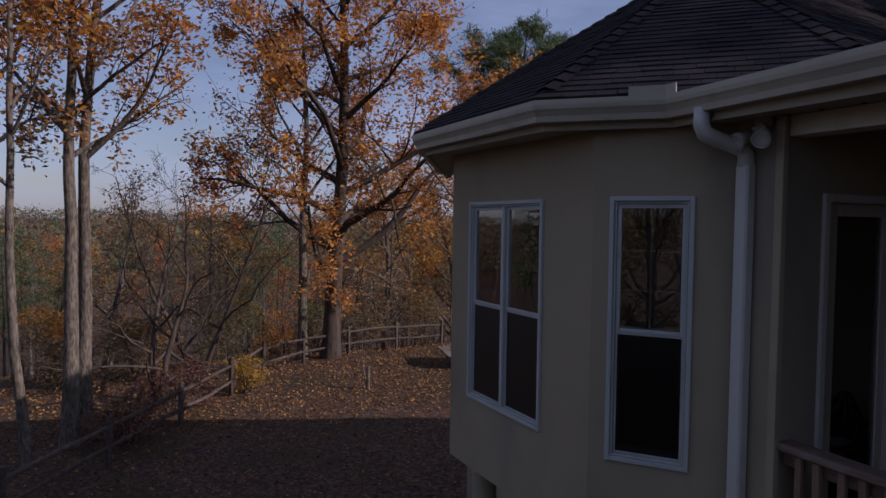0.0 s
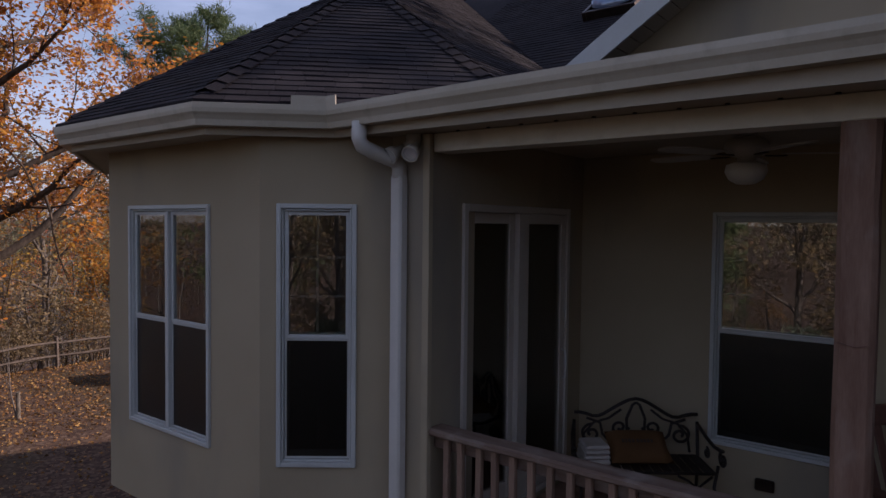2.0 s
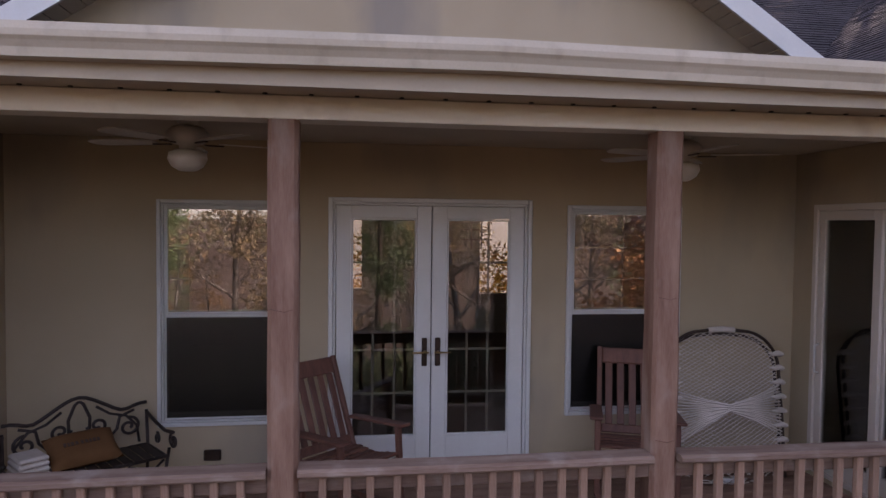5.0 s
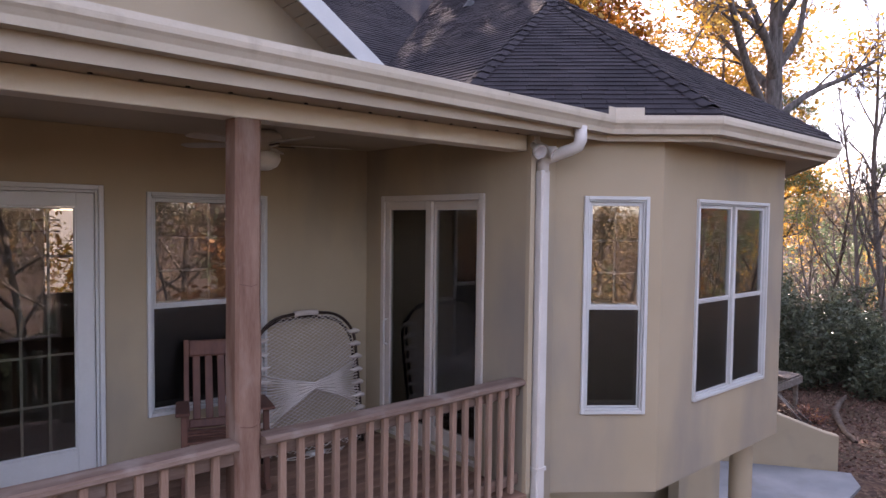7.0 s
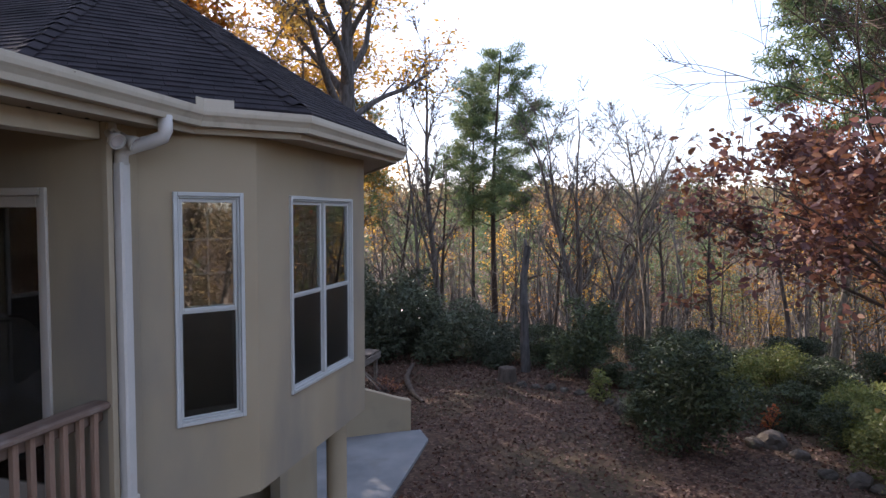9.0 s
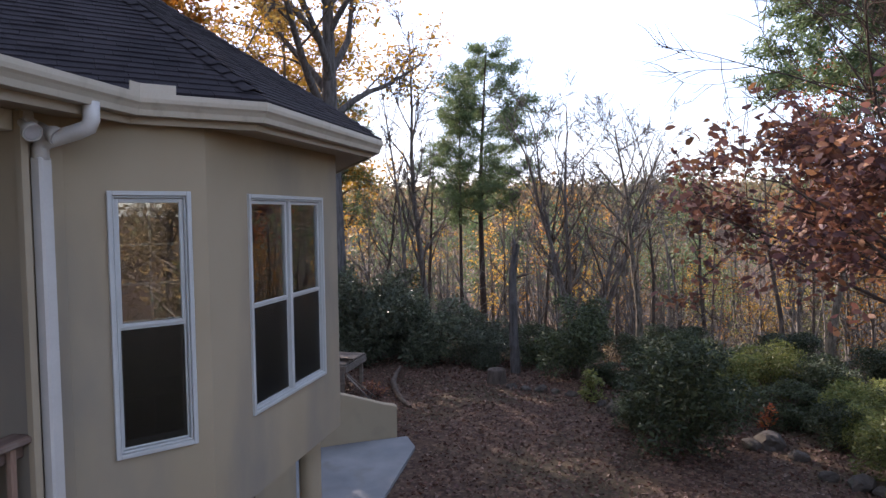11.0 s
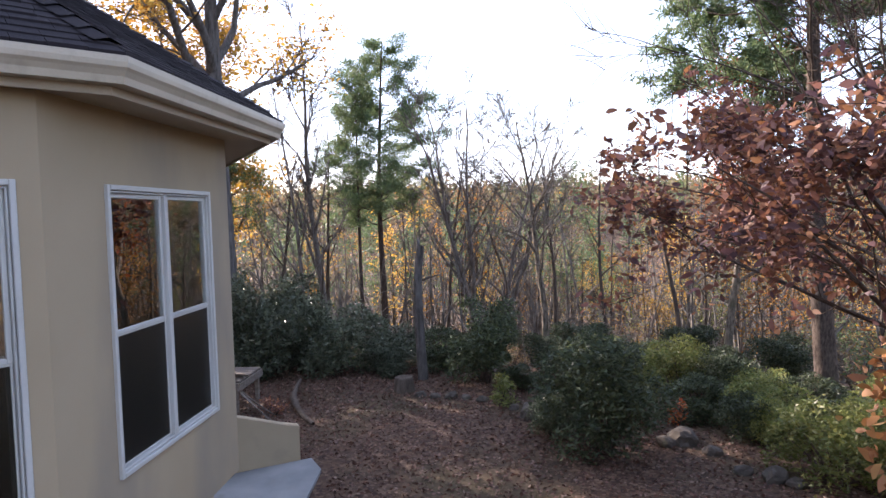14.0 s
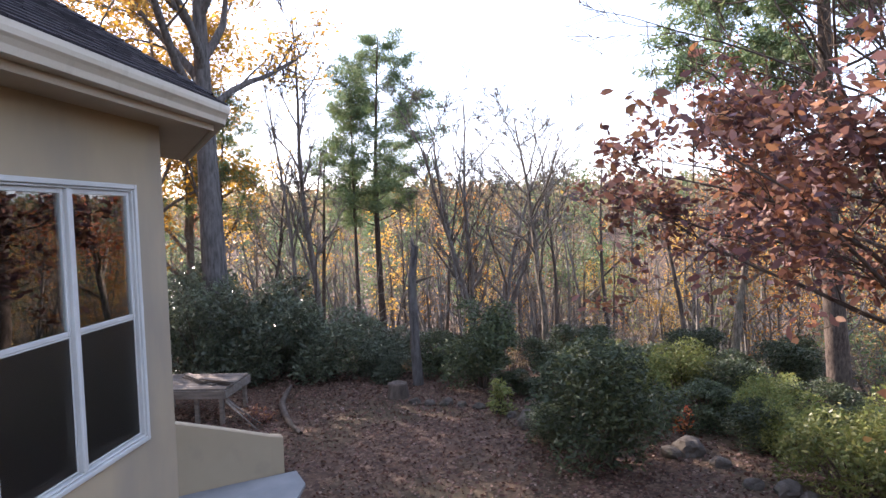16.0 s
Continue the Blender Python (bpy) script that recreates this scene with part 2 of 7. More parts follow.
M_ROOM = surface("room_paint", (0.30, 0.26, 0.2), (0.34, 0.29, 0.23), 1.0, 0.9, 0.02, 60)
M_ROOMFLOOR = surface("room_floor_wood", (0.10, 0.05, 0.03), (0.14, 0.08, 0.045), 3.0, 0.5, 0.05, 40, stretched=(0.3, 3, 3))
M_MUNTIN = surface("grille_bar", (0.26, 0.20, 0.15), (0.30, 0.24, 0.18), 6.0, 0.5, 0.0, 60)
M_BLACK = surface("dark_seal_and_gap_black", (0.012, 0.012, 0.012), (0.02, 0.02, 0.02), 6.0, 0.7, 0.0, 60)
M_FENCE = surface("split_rail_wood", (0.055, 0.04, 0.03), (0.135, 0.108, 0.086), 4.0, 0.9, 0.6, 40, stretched=(0.5, 3, 3), random_tone=0.2, spec=0.15)
M_CAR = surface("white_car_paint", (0.7, 0.71, 0.73), (0.75, 0.76, 0.78), 2.0, 0.2, 0.0, 60)
M_TYRE = surface("tyre_rubber", (0.015, 0.015, 0.015), (0.03, 0.03, 0.03), 8.0, 0.85, 0.2, 60)
M_GLASS = glazing("window_glass", (0.80, 0.84, 0.82), 0.012, 0.18, 0.014)
M_GLASS_DOOR = glazing("door_glass", (0.80, 0.84, 0.82), 0.012, 0.10, 0.010)
M_SCREEN = glazing("insect_screen", (0.34, 0.33, 0.32), 0.3, 0.022, 0.0, 0.5)
M_CARGLASS = glazing("car_glass", (0.1, 0.1, 0.1), 0.02, 0.15, 0.0)

L_ORANGE = leafy("leaves_orange", [(0.34, 0.11, 0.02), (0.50, 0.20, 0.028), (0.44, 0.25, 0.045), (0.26, 0.11, 0.045), (0.55, 0.29, 0.04), (0.34, 0.22, 0.07)])
L_YELLOW = leafy("leaves_yellow", [(0.45, 0.25, 0.03), (0.52, 0.33, 0.05), (0.36, 0.17, 0.03), (0.42, 0.30, 0.08), (0.28, 0.16, 0.05)])
L_RED = leafy("leaves_red", [(0.42, 0.085, 0.035), (0.52, 0.14, 0.045), (0.32, 0.085, 0.04), (0.52, 0.22, 0.06), (0.38, 0.13, 0.07)])
# russet leaves; purple tones carry shade in their colour, rust tones sunlight
L_PURPLE = leafy("leaves_russet", [(0.085, 0.047, 0.054), (0.14, 0.066, 0.056), (0.22, 0.098, 0.058), (0.10, 0.062, 0.070), (0.32, 0.15, 0.062), (0.16, 0.075, 0.056)], 0.32, 0.6)
L_BROWN = leafy("leaves_brown", [(0.15, 0.108, 0.062), (0.20, 0.15, 0.085), (0.24, 0.165, 0.08), (0.12, 0.09, 0.055), (0.26, 0.18, 0.075)])
L_PINE = leafy("pine_needles", [(0.065, 0.105, 0.048), (0.095, 0.145, 0.06), (0.145, 0.178, 0.07), (0.07, 0.115, 0.066)], 0.36)
L_SHRUB = leafy("evergreen_leaves", [(0.035, 0.048, 0.028), (0.055, 0.076, 0.038), (0.095, 0.115, 0.05), (0.045, 0.06, 0.036)], 0.25, 0.55)
L_LAUREL = leafy("laurel_leaves", [(0.05, 0.065, 0.042), (0.078, 0.098, 0.058), (0.14, 0.158, 0.098), (0.055, 0.074, 0.046)], 0.25, 0.4)
L_BRIGHT = leafy("bright_green_leaves", [(0.12, 0.155, 0.045), (0.17, 0.20, 0.06), (0.25, 0.25, 0.075), (0.10, 0.12, 0.045)], 0.42, 0.45)
L_GREY = leafy("dry_grey_leaves", [(0.13, 0.112, 0.09), (0.18, 0.155, 0.125), (0.22, 0.19, 0.145), (0.10, 0.088, 0.07)], 0.3, 0.8)
# the palest tones are painted sun flecks on the brown leaves
L_LITTER = leafy("fallen_leaves", [(0.085, 0.040, 0.030), (0.125, 0.060, 0.042), (0.185, 0.108, 0.075), (0.055, 0.031, 0.025), (0.14, 0.062, 0.043), (0.25, 0.17, 0.125), (0.10, 0.046, 0.034), (0.18, 0.108, 0.078)], 0.1, 0.6)
L_LITTER_GOLD = leafy("fallen_gold_leaves", [(0.26, 0.12, 0.04), (0.42, 0.21, 0.06), (0.17, 0.08, 0.035), (0.52, 0.31, 0.09), (0.30, 0.14, 0.045), (0.11, 0.055, 0.03)], 0.1, 0.7)
L_GOLD = leafy("leaves_golden_brown", [(0.24, 0.10, 0.045), (0.36, 0.18, 0.07), (0.18, 0.075, 0.04), (0.46, 0.28, 0.10), (0.30, 0.12, 0.05)], 0.35, 0.5)
L_OAK = leafy("oak_leaves_turning", [(0.48, 0.15, 0.02), (0.64, 0.27, 0.03), (0.40, 0.17, 0.045), (0.28, 0.12, 0.055), (0.66, 0.34, 0.04), (0.36, 0.20, 0.10), (0.25, 0.105, 0.05)], 0.48)
# the blue base colour paints in the sky mirrored by the dome
M_DOME = surface("skylight_dome", (0.16, 0.20, 0.28), (0.20, 0.24, 0.32), 2.0, 0.08, 0.0, 60, metal=0.5)


# ---- building blocks ----
class Mesh:
    """Collects corners and faces of one part."""
    def __init__(self):
        self.v, self.f = [], []

    def add(self, verts, faces, m=None):
        o = len(self.v)
        self.v += [tuple(m @ Vector(p)) for p in verts] if m is not None else [tuple(p) for p in verts]
        self.f += [[o + i for i in f] for f in faces]
        return self

    def box(self, x0, x1, y0, y1, z0, z1, m=None, c=0.0):
        """A box, with chamfered edges where c > 0."""
        if c <= 0:
            v = [(x, y, z) for x in (x0, x1) for y in (y0, y1) for z in (z0, z1)]
            f = [(0, 1, 3, 2), (4, 6, 7, 5), (0, 4, 5, 1), (2, 3, 7, 6), (0, 2, 6, 4), (1, 5, 7, 3)]
            return self.add(v, f, m)
        c = min(c, (x1 - x0) * 0.49, (y1 - y0) * 0.49, (z1 - z0) * 0.49)
        v, f, idx = [], [], {}
        lo, hi = (x0, y0, z0), (x1, y1, z1)
        for corner in ((i, j, k) for i in (0, 1) for j in (0, 1) for k in (0, 1)):
            for a in range(3):
                p = [(hi[d] - (0 if d == a else c)) if corner[d] else (lo[d] + (0 if d == a else c)) for d in range(3)]
                idx[corner, a] = len(v)
                v.append(p)
        for a in range(3):
            b, d = (a + 1) % 3, (a + 2) % 3
            for s in (0, 1):
                ring = []
                for sb, sd in ((0, 0), (1, 0), (1, 1), (0, 1)):
                    cn = [0, 0, 0]
                    cn[a], cn[b], cn[d] = s, sb, sd
                    ring.append(idx[tuple(cn), a])
                f.append(ring if s else ring[::-1])
            for sb in (0, 1):
                for sd in (0, 1):
                    c0, c1 = [0, 0, 0], [0, 0, 0]
                    c0[b] = c1[b] = sb
                    c0[d] = c1[d] = sd
                    c1[a] = 1
                    q = [idx[tuple(c0), b], idx[tuple(c1), b], idx[tuple(c1), d], idx[tuple(c0), d]]
                    f.append(q if sb != sd else q[::-1])
        for corner in ((i, j, k) for i in (0, 1) for j in (0, 1) for k in (0, 1)):
            q = [idx[corner, 0], idx[corner, 1], idx[corner, 2]]
            f.append(q if sum(corner) % 2 else q[::-1])
        return self.add(v, f, m)

    def tube(self, pts, radii, n=8, cap=True):
        """A round bar along points, of radius radii (one, or one a point)."""
        pts = [Vector(p) for p in pts]
        if not hasattr(radii, "__len__"):
            radii = [radii] * len(pts)
        v, f = [], []
        side = None
        for i, p in enumerate(pts):
            d = (pts[min(i + 1, len(pts) - 1)] - pts[max(i - 1, 0)]).normalized()
            if side is None:
                side = d.orthogonal().normalized()
            side = (side - d * side.dot(d)).normalized()
            up = d.cross(side)
            for k in range(n):
                a = 2 * math.pi * k / n
                v.append(p + (side * math.cos(a) + up * math.sin(a)) * radii[i])
        for i in range(len(pts) - 1):
            for k in range(n):
                a, b = i * n + k, i * n + (k + 1) % n
                f.append((a, b, b + n, a + n))
        if cap:
            f.append(tuple(range(n))[::-1])
            f.append(tuple(range((len(pts) - 1) * n, len(pts) * n)))
        return self.add(v, f)

    def lathe(self, profile, n=20, m=None):
        """A turned shape round z from (radius, z) pairs."""
        v = [(r * math.cos(2 * math.pi * k / n), r * math.sin(2 * math.pi * k / n), z) for r, z in profile for k in range(n)]
        f = [(i * n + k, i * n + (k + 1) % n, (i + 1) * n + (k + 1) % n, (i + 1) * n + k) for i in range(len(profile) - 1) for k in range(n)]
        return self.add(v, f, m)

    def sweep(self, section, path, closed=True, caps=True):
        """A flat section (a across to the left of the way, b up) carried along a level path with mitred corners."""
        path = [Vector(p) for p in path]
        v, f, n = [], [], len(section)
        for i, p in enumerate(path):
            d0 = (p - path[i - 1]).normalized() if i else (path[1] - p).normalized()
            d1 = (path[i + 1] - p).normalized() if i < len(path) - 1 else d0
            n0, n1 = Vector((-d0.y, d0.x, 0)), Vector((-d1.y, d1.x, 0))
            nn = (n0 + n1).normalized()
            nn = nn / max(0.3, nn.dot(n0))
            v += [p + nn * a + Vector((0, 0, b)) for a, b in section]
        for i in range(len(path) - 1):
            for k in range(n if closed else n - 1):
                a, b = i * n + k, i * n + (k + 1) % n
                f.append((a, b, b + n, a + n))
        if caps and closed:
            f.append(tuple(range(n))[::-1])
            f.append(tuple(range((len(path) - 1) * n, len(path) * n)))
        return self.add(v, f)

    def data(self, name, material, smooth=False):
        me = bpy.data.meshes.new(name)
        me.from_pydata([tuple(p) for p in self.v], [], self.f)
        bm = bmesh.new()
        bm.from_mesh(me)
        bmesh.ops.recalc_face_normals(bm, faces=bm.faces)
        bm.to_mesh(me)
        bm.free()
        if smooth:
            me.polygons.foreach_set("use_smooth", [True] * len(me.polygons))
        me.materials.append(material)
        return me


def part(name, mesh, material=None, parent=None, label="", smooth=False, m=None):
    ob = new(name, mesh.data(name, material, smooth) if isinstance(mesh, Mesh) else mesh)
    if parent is not None:
        ob.parent = parent
    if m is not None:
        ob.matrix_basis = m
    if label:
        tagged(ob, label)
    return ob


def thing(name, m, label, category, group="", kind=""):
    ob = new(name)
    ob.empty_display_size = 0.1
    ob.matrix_basis = m
    return tagged(ob, label, category, group, kind)


def setting(name, mesh, material, label, category, smooth=False):
    return tagged(part(name, mesh, material, None, "", smooth), label, category, "", "structure")


def panel(mesh, length, z0, z1, thick, holes, m):
    """A wall along local x from 0 to length, its outer face at y = 0 and its body behind (y > 0), with openings (u0, u1, v0, v1)."""
    us = sorted({0, length, *[h[0] for h in holes], *[h[1] for h in holes]})
    vs = sorted({z0, z1, *[h[2] for h in holes], *[h[3] for h in holes]})
    solid = {}
    for i in range(len(us) - 1):
        for j in range(len(vs) - 1):
            cu, cv = (us[i] + us[i + 1]) / 2, (vs[j] + vs[j + 1]) / 2
            solid[i, j] = not any(h[0] < cu < h[1] and h[2] < cv < h[3] for h in holes)
    for (i, j), s in solid.items():
        if not s:
            continue
        a, b, c, d = us[i], us[i + 1], vs[j], vs[j + 1]
        mesh.add([(a, 0, c), (b, 0, c), (b, 0, d), (a, 0, d)], [(0, 1, 2, 3)], m)
        mesh.add([(a, thick, c), (b, thick, c), (b, thick, d), (a, thick, d)], [(3, 2, 1, 0)], m)
        for di, dj, q in ((-1, 0, [(a, c), (a, d)]), (1, 0, [(b, d), (b, c)]), (0, -1, [(b, c), (a, c)]), (0, 1, [(a, d), (b, d)])):
            if not solid.get((i + di, j + dj), False):
                (pu, pv), (qu, qv) = q
                mesh.add([(pu, 0, pv), (pu, thick, pv), (qu, thick, qv), (qu, 0, qv)], [(0, 1, 2, 3)], m)
    return mesh


def along(p0, p1):
    """The pose of a wall from p0 to p1 (seen from outside, left to right)."""
    d = Vector((p1[0] - p0[0], p1[1] - p0[1], 0))
    return pose(p0[0], p0[1], 0, 0, 0, math.degrees(math.atan2(d.y, d.x))), d.length


def frame_bars(mesh, x0, x1, z0, z1, w, y0, y1, c=0.004, bottom=None):
    """Four bars round a rectangle: uprights run through, head and sill between them."""
    mesh.box(x0, x0 + w, y0, y1, z0, z1, None, c)
    mesh.box(x1 - w, x1, y0, y1, z0, z1, None, c)
    mesh.box(x0 + w, x1 - w, y0, y1, z1 - w, z1, None, c)
    mesh.box(x0 + w, x1 - w, y0, y1, z0, z0 + (bottom or w), None, c)
    return mesh


def pane_mesh(x0, x1, y, z0, z1, t=0.006):
    return Mesh().box(x0, x1, y, y + t, z0, z1)


def no_shade(ob):
    ob.visible_shadow = False
    return ob


def hung_window(name, m, w, z0, z1, label, units=1, screen=True, group="hung windows"):
    """A white vinyl hung window: casing, upper and lower sash, panes, grilles, insect screen."""
    top = thing(name, m, label, "window", group, "structure")
    part("casing", frame_bars(Mesh(), -w / 2, w / 2, z0, z1, 0.03, -0.022, 0.06), M_WHITE, top)
    part("casing_bead", frame_bars(Mesh(), -w / 2 + 0.032, w / 2 - 0.032, z0 + 0.032, z1 - 0.032, 0.013, -0.008, 0.058), M_WHITE, top)
    uw = (w - 0.092) / units
    zm = (z0 + z1) / 2
    for k in range(units):
        a = -w / 2 + 0.046 + uw * k
        b = a + uw
        if k:
            part("mullion", Mesh().box(a - 0.022, a + 0.022, -0.014, 0.055, z0 + 0.046, z1 - 0.046, None, 0.005), M_WHITE, top)
            a += 0.023
        if k < units - 1:
            b -= 0.023
        up = part("upper_sash", frame_bars(Mesh(), a, b, zm - 0.02, z1 - 0.047, 0.026, 0.012, 0.036, 0.003), M_WHITE, top)
        no_shade(part("pane", pane_mesh(a + 0.024, b - 0.024, 0.022, zm + 0.008, z1 - 0.071), M_GLASS, up))
        lo = part("lower_sash", frame_bars(Mesh(), a, b, z0 + 0.047, zm + 0.018, 0.028, 0.04, 0.066, 0.003, 0.05), M_WHITE, top)
        no_shade(part("pane", pane_mesh(a + 0.026, b - 0.026, 0.05, z0 + 0.094, zm - 0.009), M_GLASS, lo))
        g = Mesh()
        for zz in (zm + (z1 - 0.09 - zm) / 3, zm + (z1 - 0.09 - zm) * 2 / 3):
            g.box(a + 0.03, b - 0.03, 0.03, 0.034, zz - 0.008, zz + 0.008)
        g.box((a + b) / 2 - 0.008, (a + b) / 2 + 0.008, 0.0305, 0.0345, zm + 0.01, z1 - 0.075)
        part("grille", g, M_MUNTIN, up)
        g = Mesh()
        for zz in (z0 + 0.11 + (zm - z0 - 0.11) / 3, z0 + 0.11 + (zm - z0 - 0.11) * 2 / 3):
            g.box(a + 0.034, b - 0.034, 0.058, 0.062, zz - 0.008, zz + 0.008)
        g.box((a + b) / 2 - 0.008, (a + b) / 2 + 0.008, 0.0585, 0.0625, z0 + 0.097, zm - 0.016)
        part("grille", g, M_MUNTIN, lo)
        if screen:
            sc = part("insect_screen", frame_bars(Mesh(), a + 0.002, b - 0.002, z0 + 0.049, zm - 0.021, 0.012, 0.016, 0.026, 0.002), M_WHITE, top, "grey mesh insect screen")
            no_shade(part("screen_mesh", Mesh().box(a + 0.015, b - 0.015, 0.020, 0.022, z0 + 0.060, zm - 0.032), M_SCREEN, sc))
    return top


# ---- the house: plan ----
CX = -0.09                       # the middle of the porch
PX, PY = 3.16, -2.04             # half width of the porch, its front line
JX, FY = 4.14, -2.565            # bay corner and bay front
FAR = {-1: 6.13, 1: 6.41}        # the far corner of each bay, and of its eave
EAVE_FAR = {-1: 6.10, 1: 6.65}
KX = 3.48                        # where the slanted bay wall starts
DECK, EAVE, BAYBOT, GROUND = -0.10, 2.55, -0.19, -3.10
PITCH = 0.655


def mx(x, s):
    return CX + s * x


def wall_between(name, p0, p1, z0, z1, holes, label, thick=0.16, material=None):
    m, n = along(p0, p1)
    return setting(name, panel(Mesh(), n, z0, z1, thick, holes, m), material or M_STUCCO, label, "wall")


# porch back wall, with two windows and the doorway
W1, W3 = (-2.18, -1.205), (1.035, 2.025)
FD0, FD1, FDZ0, FDZ1 = -0.90, 0.735, -0.03, 2.145
x0 = mx(-PX, 1)
wall_between("wall_porch", (x0, 0), (mx(PX, 1), 0), DECK - 0.2, 2.75, [(W1[0] - x0 + 0.02, W1[1] - x0 - 0.02, 0.39, 2.09), (W3[0] - x0 + 0.02, W3[1] - x0 - 0.02, 0.39, 2.09), (FD0 - x0 + 0.03, FD1 - x0 - 0.03, FDZ0, FDZ1 - 0.03)], "smooth tan stucco wall at the back of the porch")
hung_window("window_1", pose((W1[0] + W1[1]) / 2, 0, 0), W1[1] - W1[0], 0.37, 2.11, "white vinyl hung window with dark reflecting panes in the porch wall", group="porch windows")
hung_window("window_2", pose((W3[0] + W3[1]) / 2, 0, 0), W3[1] - W3[0], 0.37, 2.11, "white vinyl hung window with dark reflecting panes in the porch wall", group="porch windows")

for s, side in ((-1, "west"), (1, "east")):
    # porch side wall with its sliding door
    SY0, SY1 = (-0.255, -1.605)
    if s > 0:
        m, n = along((mx(PX, s), 0), (mx(PX, s), PY + 0.004))
        hole = (-SY0 + 0.02, -SY1 - 0.02)
    else:
        m, n = along((mx(PX, s), PY + 0.004), (mx(PX, s), 0))
        hole = (n + SY1 + 0.02, n + SY0 - 0.02)
    setting("wall_porch_" + side, panel(Mesh(), n, DECK - 0.2, 2.75, 0.14, [(*hole, -0.05, 2.12)], m), M_STUCCO, "tan stucco side wall of the porch", "wall")
    # the bay: short return, slanted wall, front, far slanted wall
    ra = (4.575, 5.945) if s > 0 else (-5.875, -4.775)
    FX = FAR[s]
    pts = [(PX + 0.003, PY), (KX, PY), (JX, FY), (FX, FY), (FX + 1.9, FY + 1.1)]
    pts = [(mx(a, s), b) for a, b in pts]
    if s < 0:
        pts = pts[::-1]
    rw = 0.51
    for i in range(4):
        p0, p1 = pts[i], pts[i + 1]
        m, n = along(p0, p1)
        kind = i if s > 0 else 3 - i
        holes = []
        if kind == 1:
            ctr = mx(3.855, s)
            u = (ctr - p0[0]) / (p1[0] - p0[0]) * n
            holes = [(u - rw / 2 + 0.02, u + rw / 2 - 0.02, 0.445, 2.105)]
        if kind == 2:
            holes = [(ra[0] - p0[0] + 0.02, ra[1] - p0[0] - 0.02, 0.445, 2.105)]
        zb = GROUND - 0.3 if kind == 0 else BAYBOT
        setting("wall_bay_" + side, panel(Mesh(), n, zb, EAVE + 0.08, 0.16 if kind else 0.13, holes, m), M_STUCCO, "smooth tan stucco wall of the bay with grey weather stains", "wall")
        if kind == 1:
            hung_window("window_3", m @ pose(u, 0, 0), rw, 0.43, 2.12, "narrow white vinyl hung window in the slanted bay wall", group="bay windows")
        if kind == 2:
            hung_window("window_4", m @ pose((ra[0] + ra[1]) / 2 - p0[0], 0, 0), ra[1] - ra[0], 0.43, 2.12, "twin white vinyl hung windows in the bay front", 2, group="bay windows")
    # floor slab under the bay and its underside
    fl = [(mx(a, s), b) for a, b in ((PX + 0.02, 0.0), (PX + 0.02, PY + 0.02), (KX, PY + 0.02), (JX, FY + 0.02), (FX, FY + 0.02), (FX + 1.88, FY + 1.1), (FX + 1.88, 0.0))]
    sl = Mesh()
    k = len(fl)
    sl.add([(a, b, BAYBOT + 0.01) for a, b in fl] + [(a, b, 0.0) for a, b in fl], [tuple(range(k)), tuple(range(k, 2 * k))[::-1]] + [(i, (i + 1) % k, k + (i + 1) % k, k + i) for i in range(k)])
    setting("bay_floor", sl, M_STUCCO_LOW, "tan stucco underside of the bay floor", "floor")
    cl = Mesh().add([(a, b, EAVE + 0.03) for a, b in fl] + [(a, b, EAVE + 0.07) for a, b in fl], [tuple(range(k)), tuple(range(k, 2 * k))[::-1]] + [(i, (i + 1) % k, k + (i + 1) % k, k + i) for i in range(k)])
    setting("ceiling", cl, M_ROOM, "plain painted room ceiling", "ceiling")
    # round stucco column under the bay
    colm = thing("bay_column", pose(mx(FX - 0.22, s), FY + 0.25, GROUND - 0.1), "round tan stucco column carrying the bay corner", "column", "bay columns")
    part("shaft", Mesh().lathe([(0.0, 0), (0.115, 0), (0.11, 0.1), (0.11, BAYBOT - GROUND + 0.1)], 20), M_STUCCO_LOW, colm, smooth=True)

# rooms behind the glass: floors, ceilings, far walls with two bright windows
setting("floor", Mesh().box(-9.5, 9.3, 0.17, 6.6, -0.25, -0.001), M_ROOMFLOOR, "dark polished wood floor of the rooms", "floor")
setting("ceiling", Mesh().box(-9.5, 9.3, 0.17, 6.6, 2.64, 2.72), M_ROOM, "plain painted room ceiling", "ceiling")
m, n = along((9.3, 6.6), (-9.5, 6.6))
setting("wall_back", panel(Mesh(), n, -0.25, 2.64, 0.18, [(9.3 - 2.35, 9.3 - 1.55, 0.7, 2.2), (9.3 + 0.55, 9.3 + 0.75, 0.8, 2.15), (9.3 + 1.2, 9.3 + 1.75, 1.5, 2.2), (9.3 + 3.7, 9.3 + 4.0, 0.5, 2.2)], m), M_ROOM, "plain painted far wall of the rooms", "wall")
for q, (x0, x1, z0, z1, nx, nz) in enumerate(((-2.35, -1.55, 0.7, 2.2, 3, 5), (0.55, 0.75, 0.8, 2.15, 1, 4), (1.2, 1.75, 1.5, 2.2, 3, 4), (3.7, 4.0, 0.5, 2.2, 1, 5))):
    bars = Mesh()
    for i in range(1, nx):
        bars.box(x0 + (x1 - x0) * i / nx - 0.012, x0 + (x1 - x0) * i / nx + 0.012, 6.36, 6.385, z0, z1)
    for i in range(1, nz):
        bars.box(x0, x1, 6.333, 6.357, z0 + (z1 - z0) * i / nz - 0.012, z0 + (z1 - z0) * i / nz + 0.012)
    setting("window_grille", bars, M_DARKWOOD, "dark grille bars of a far window", "window")
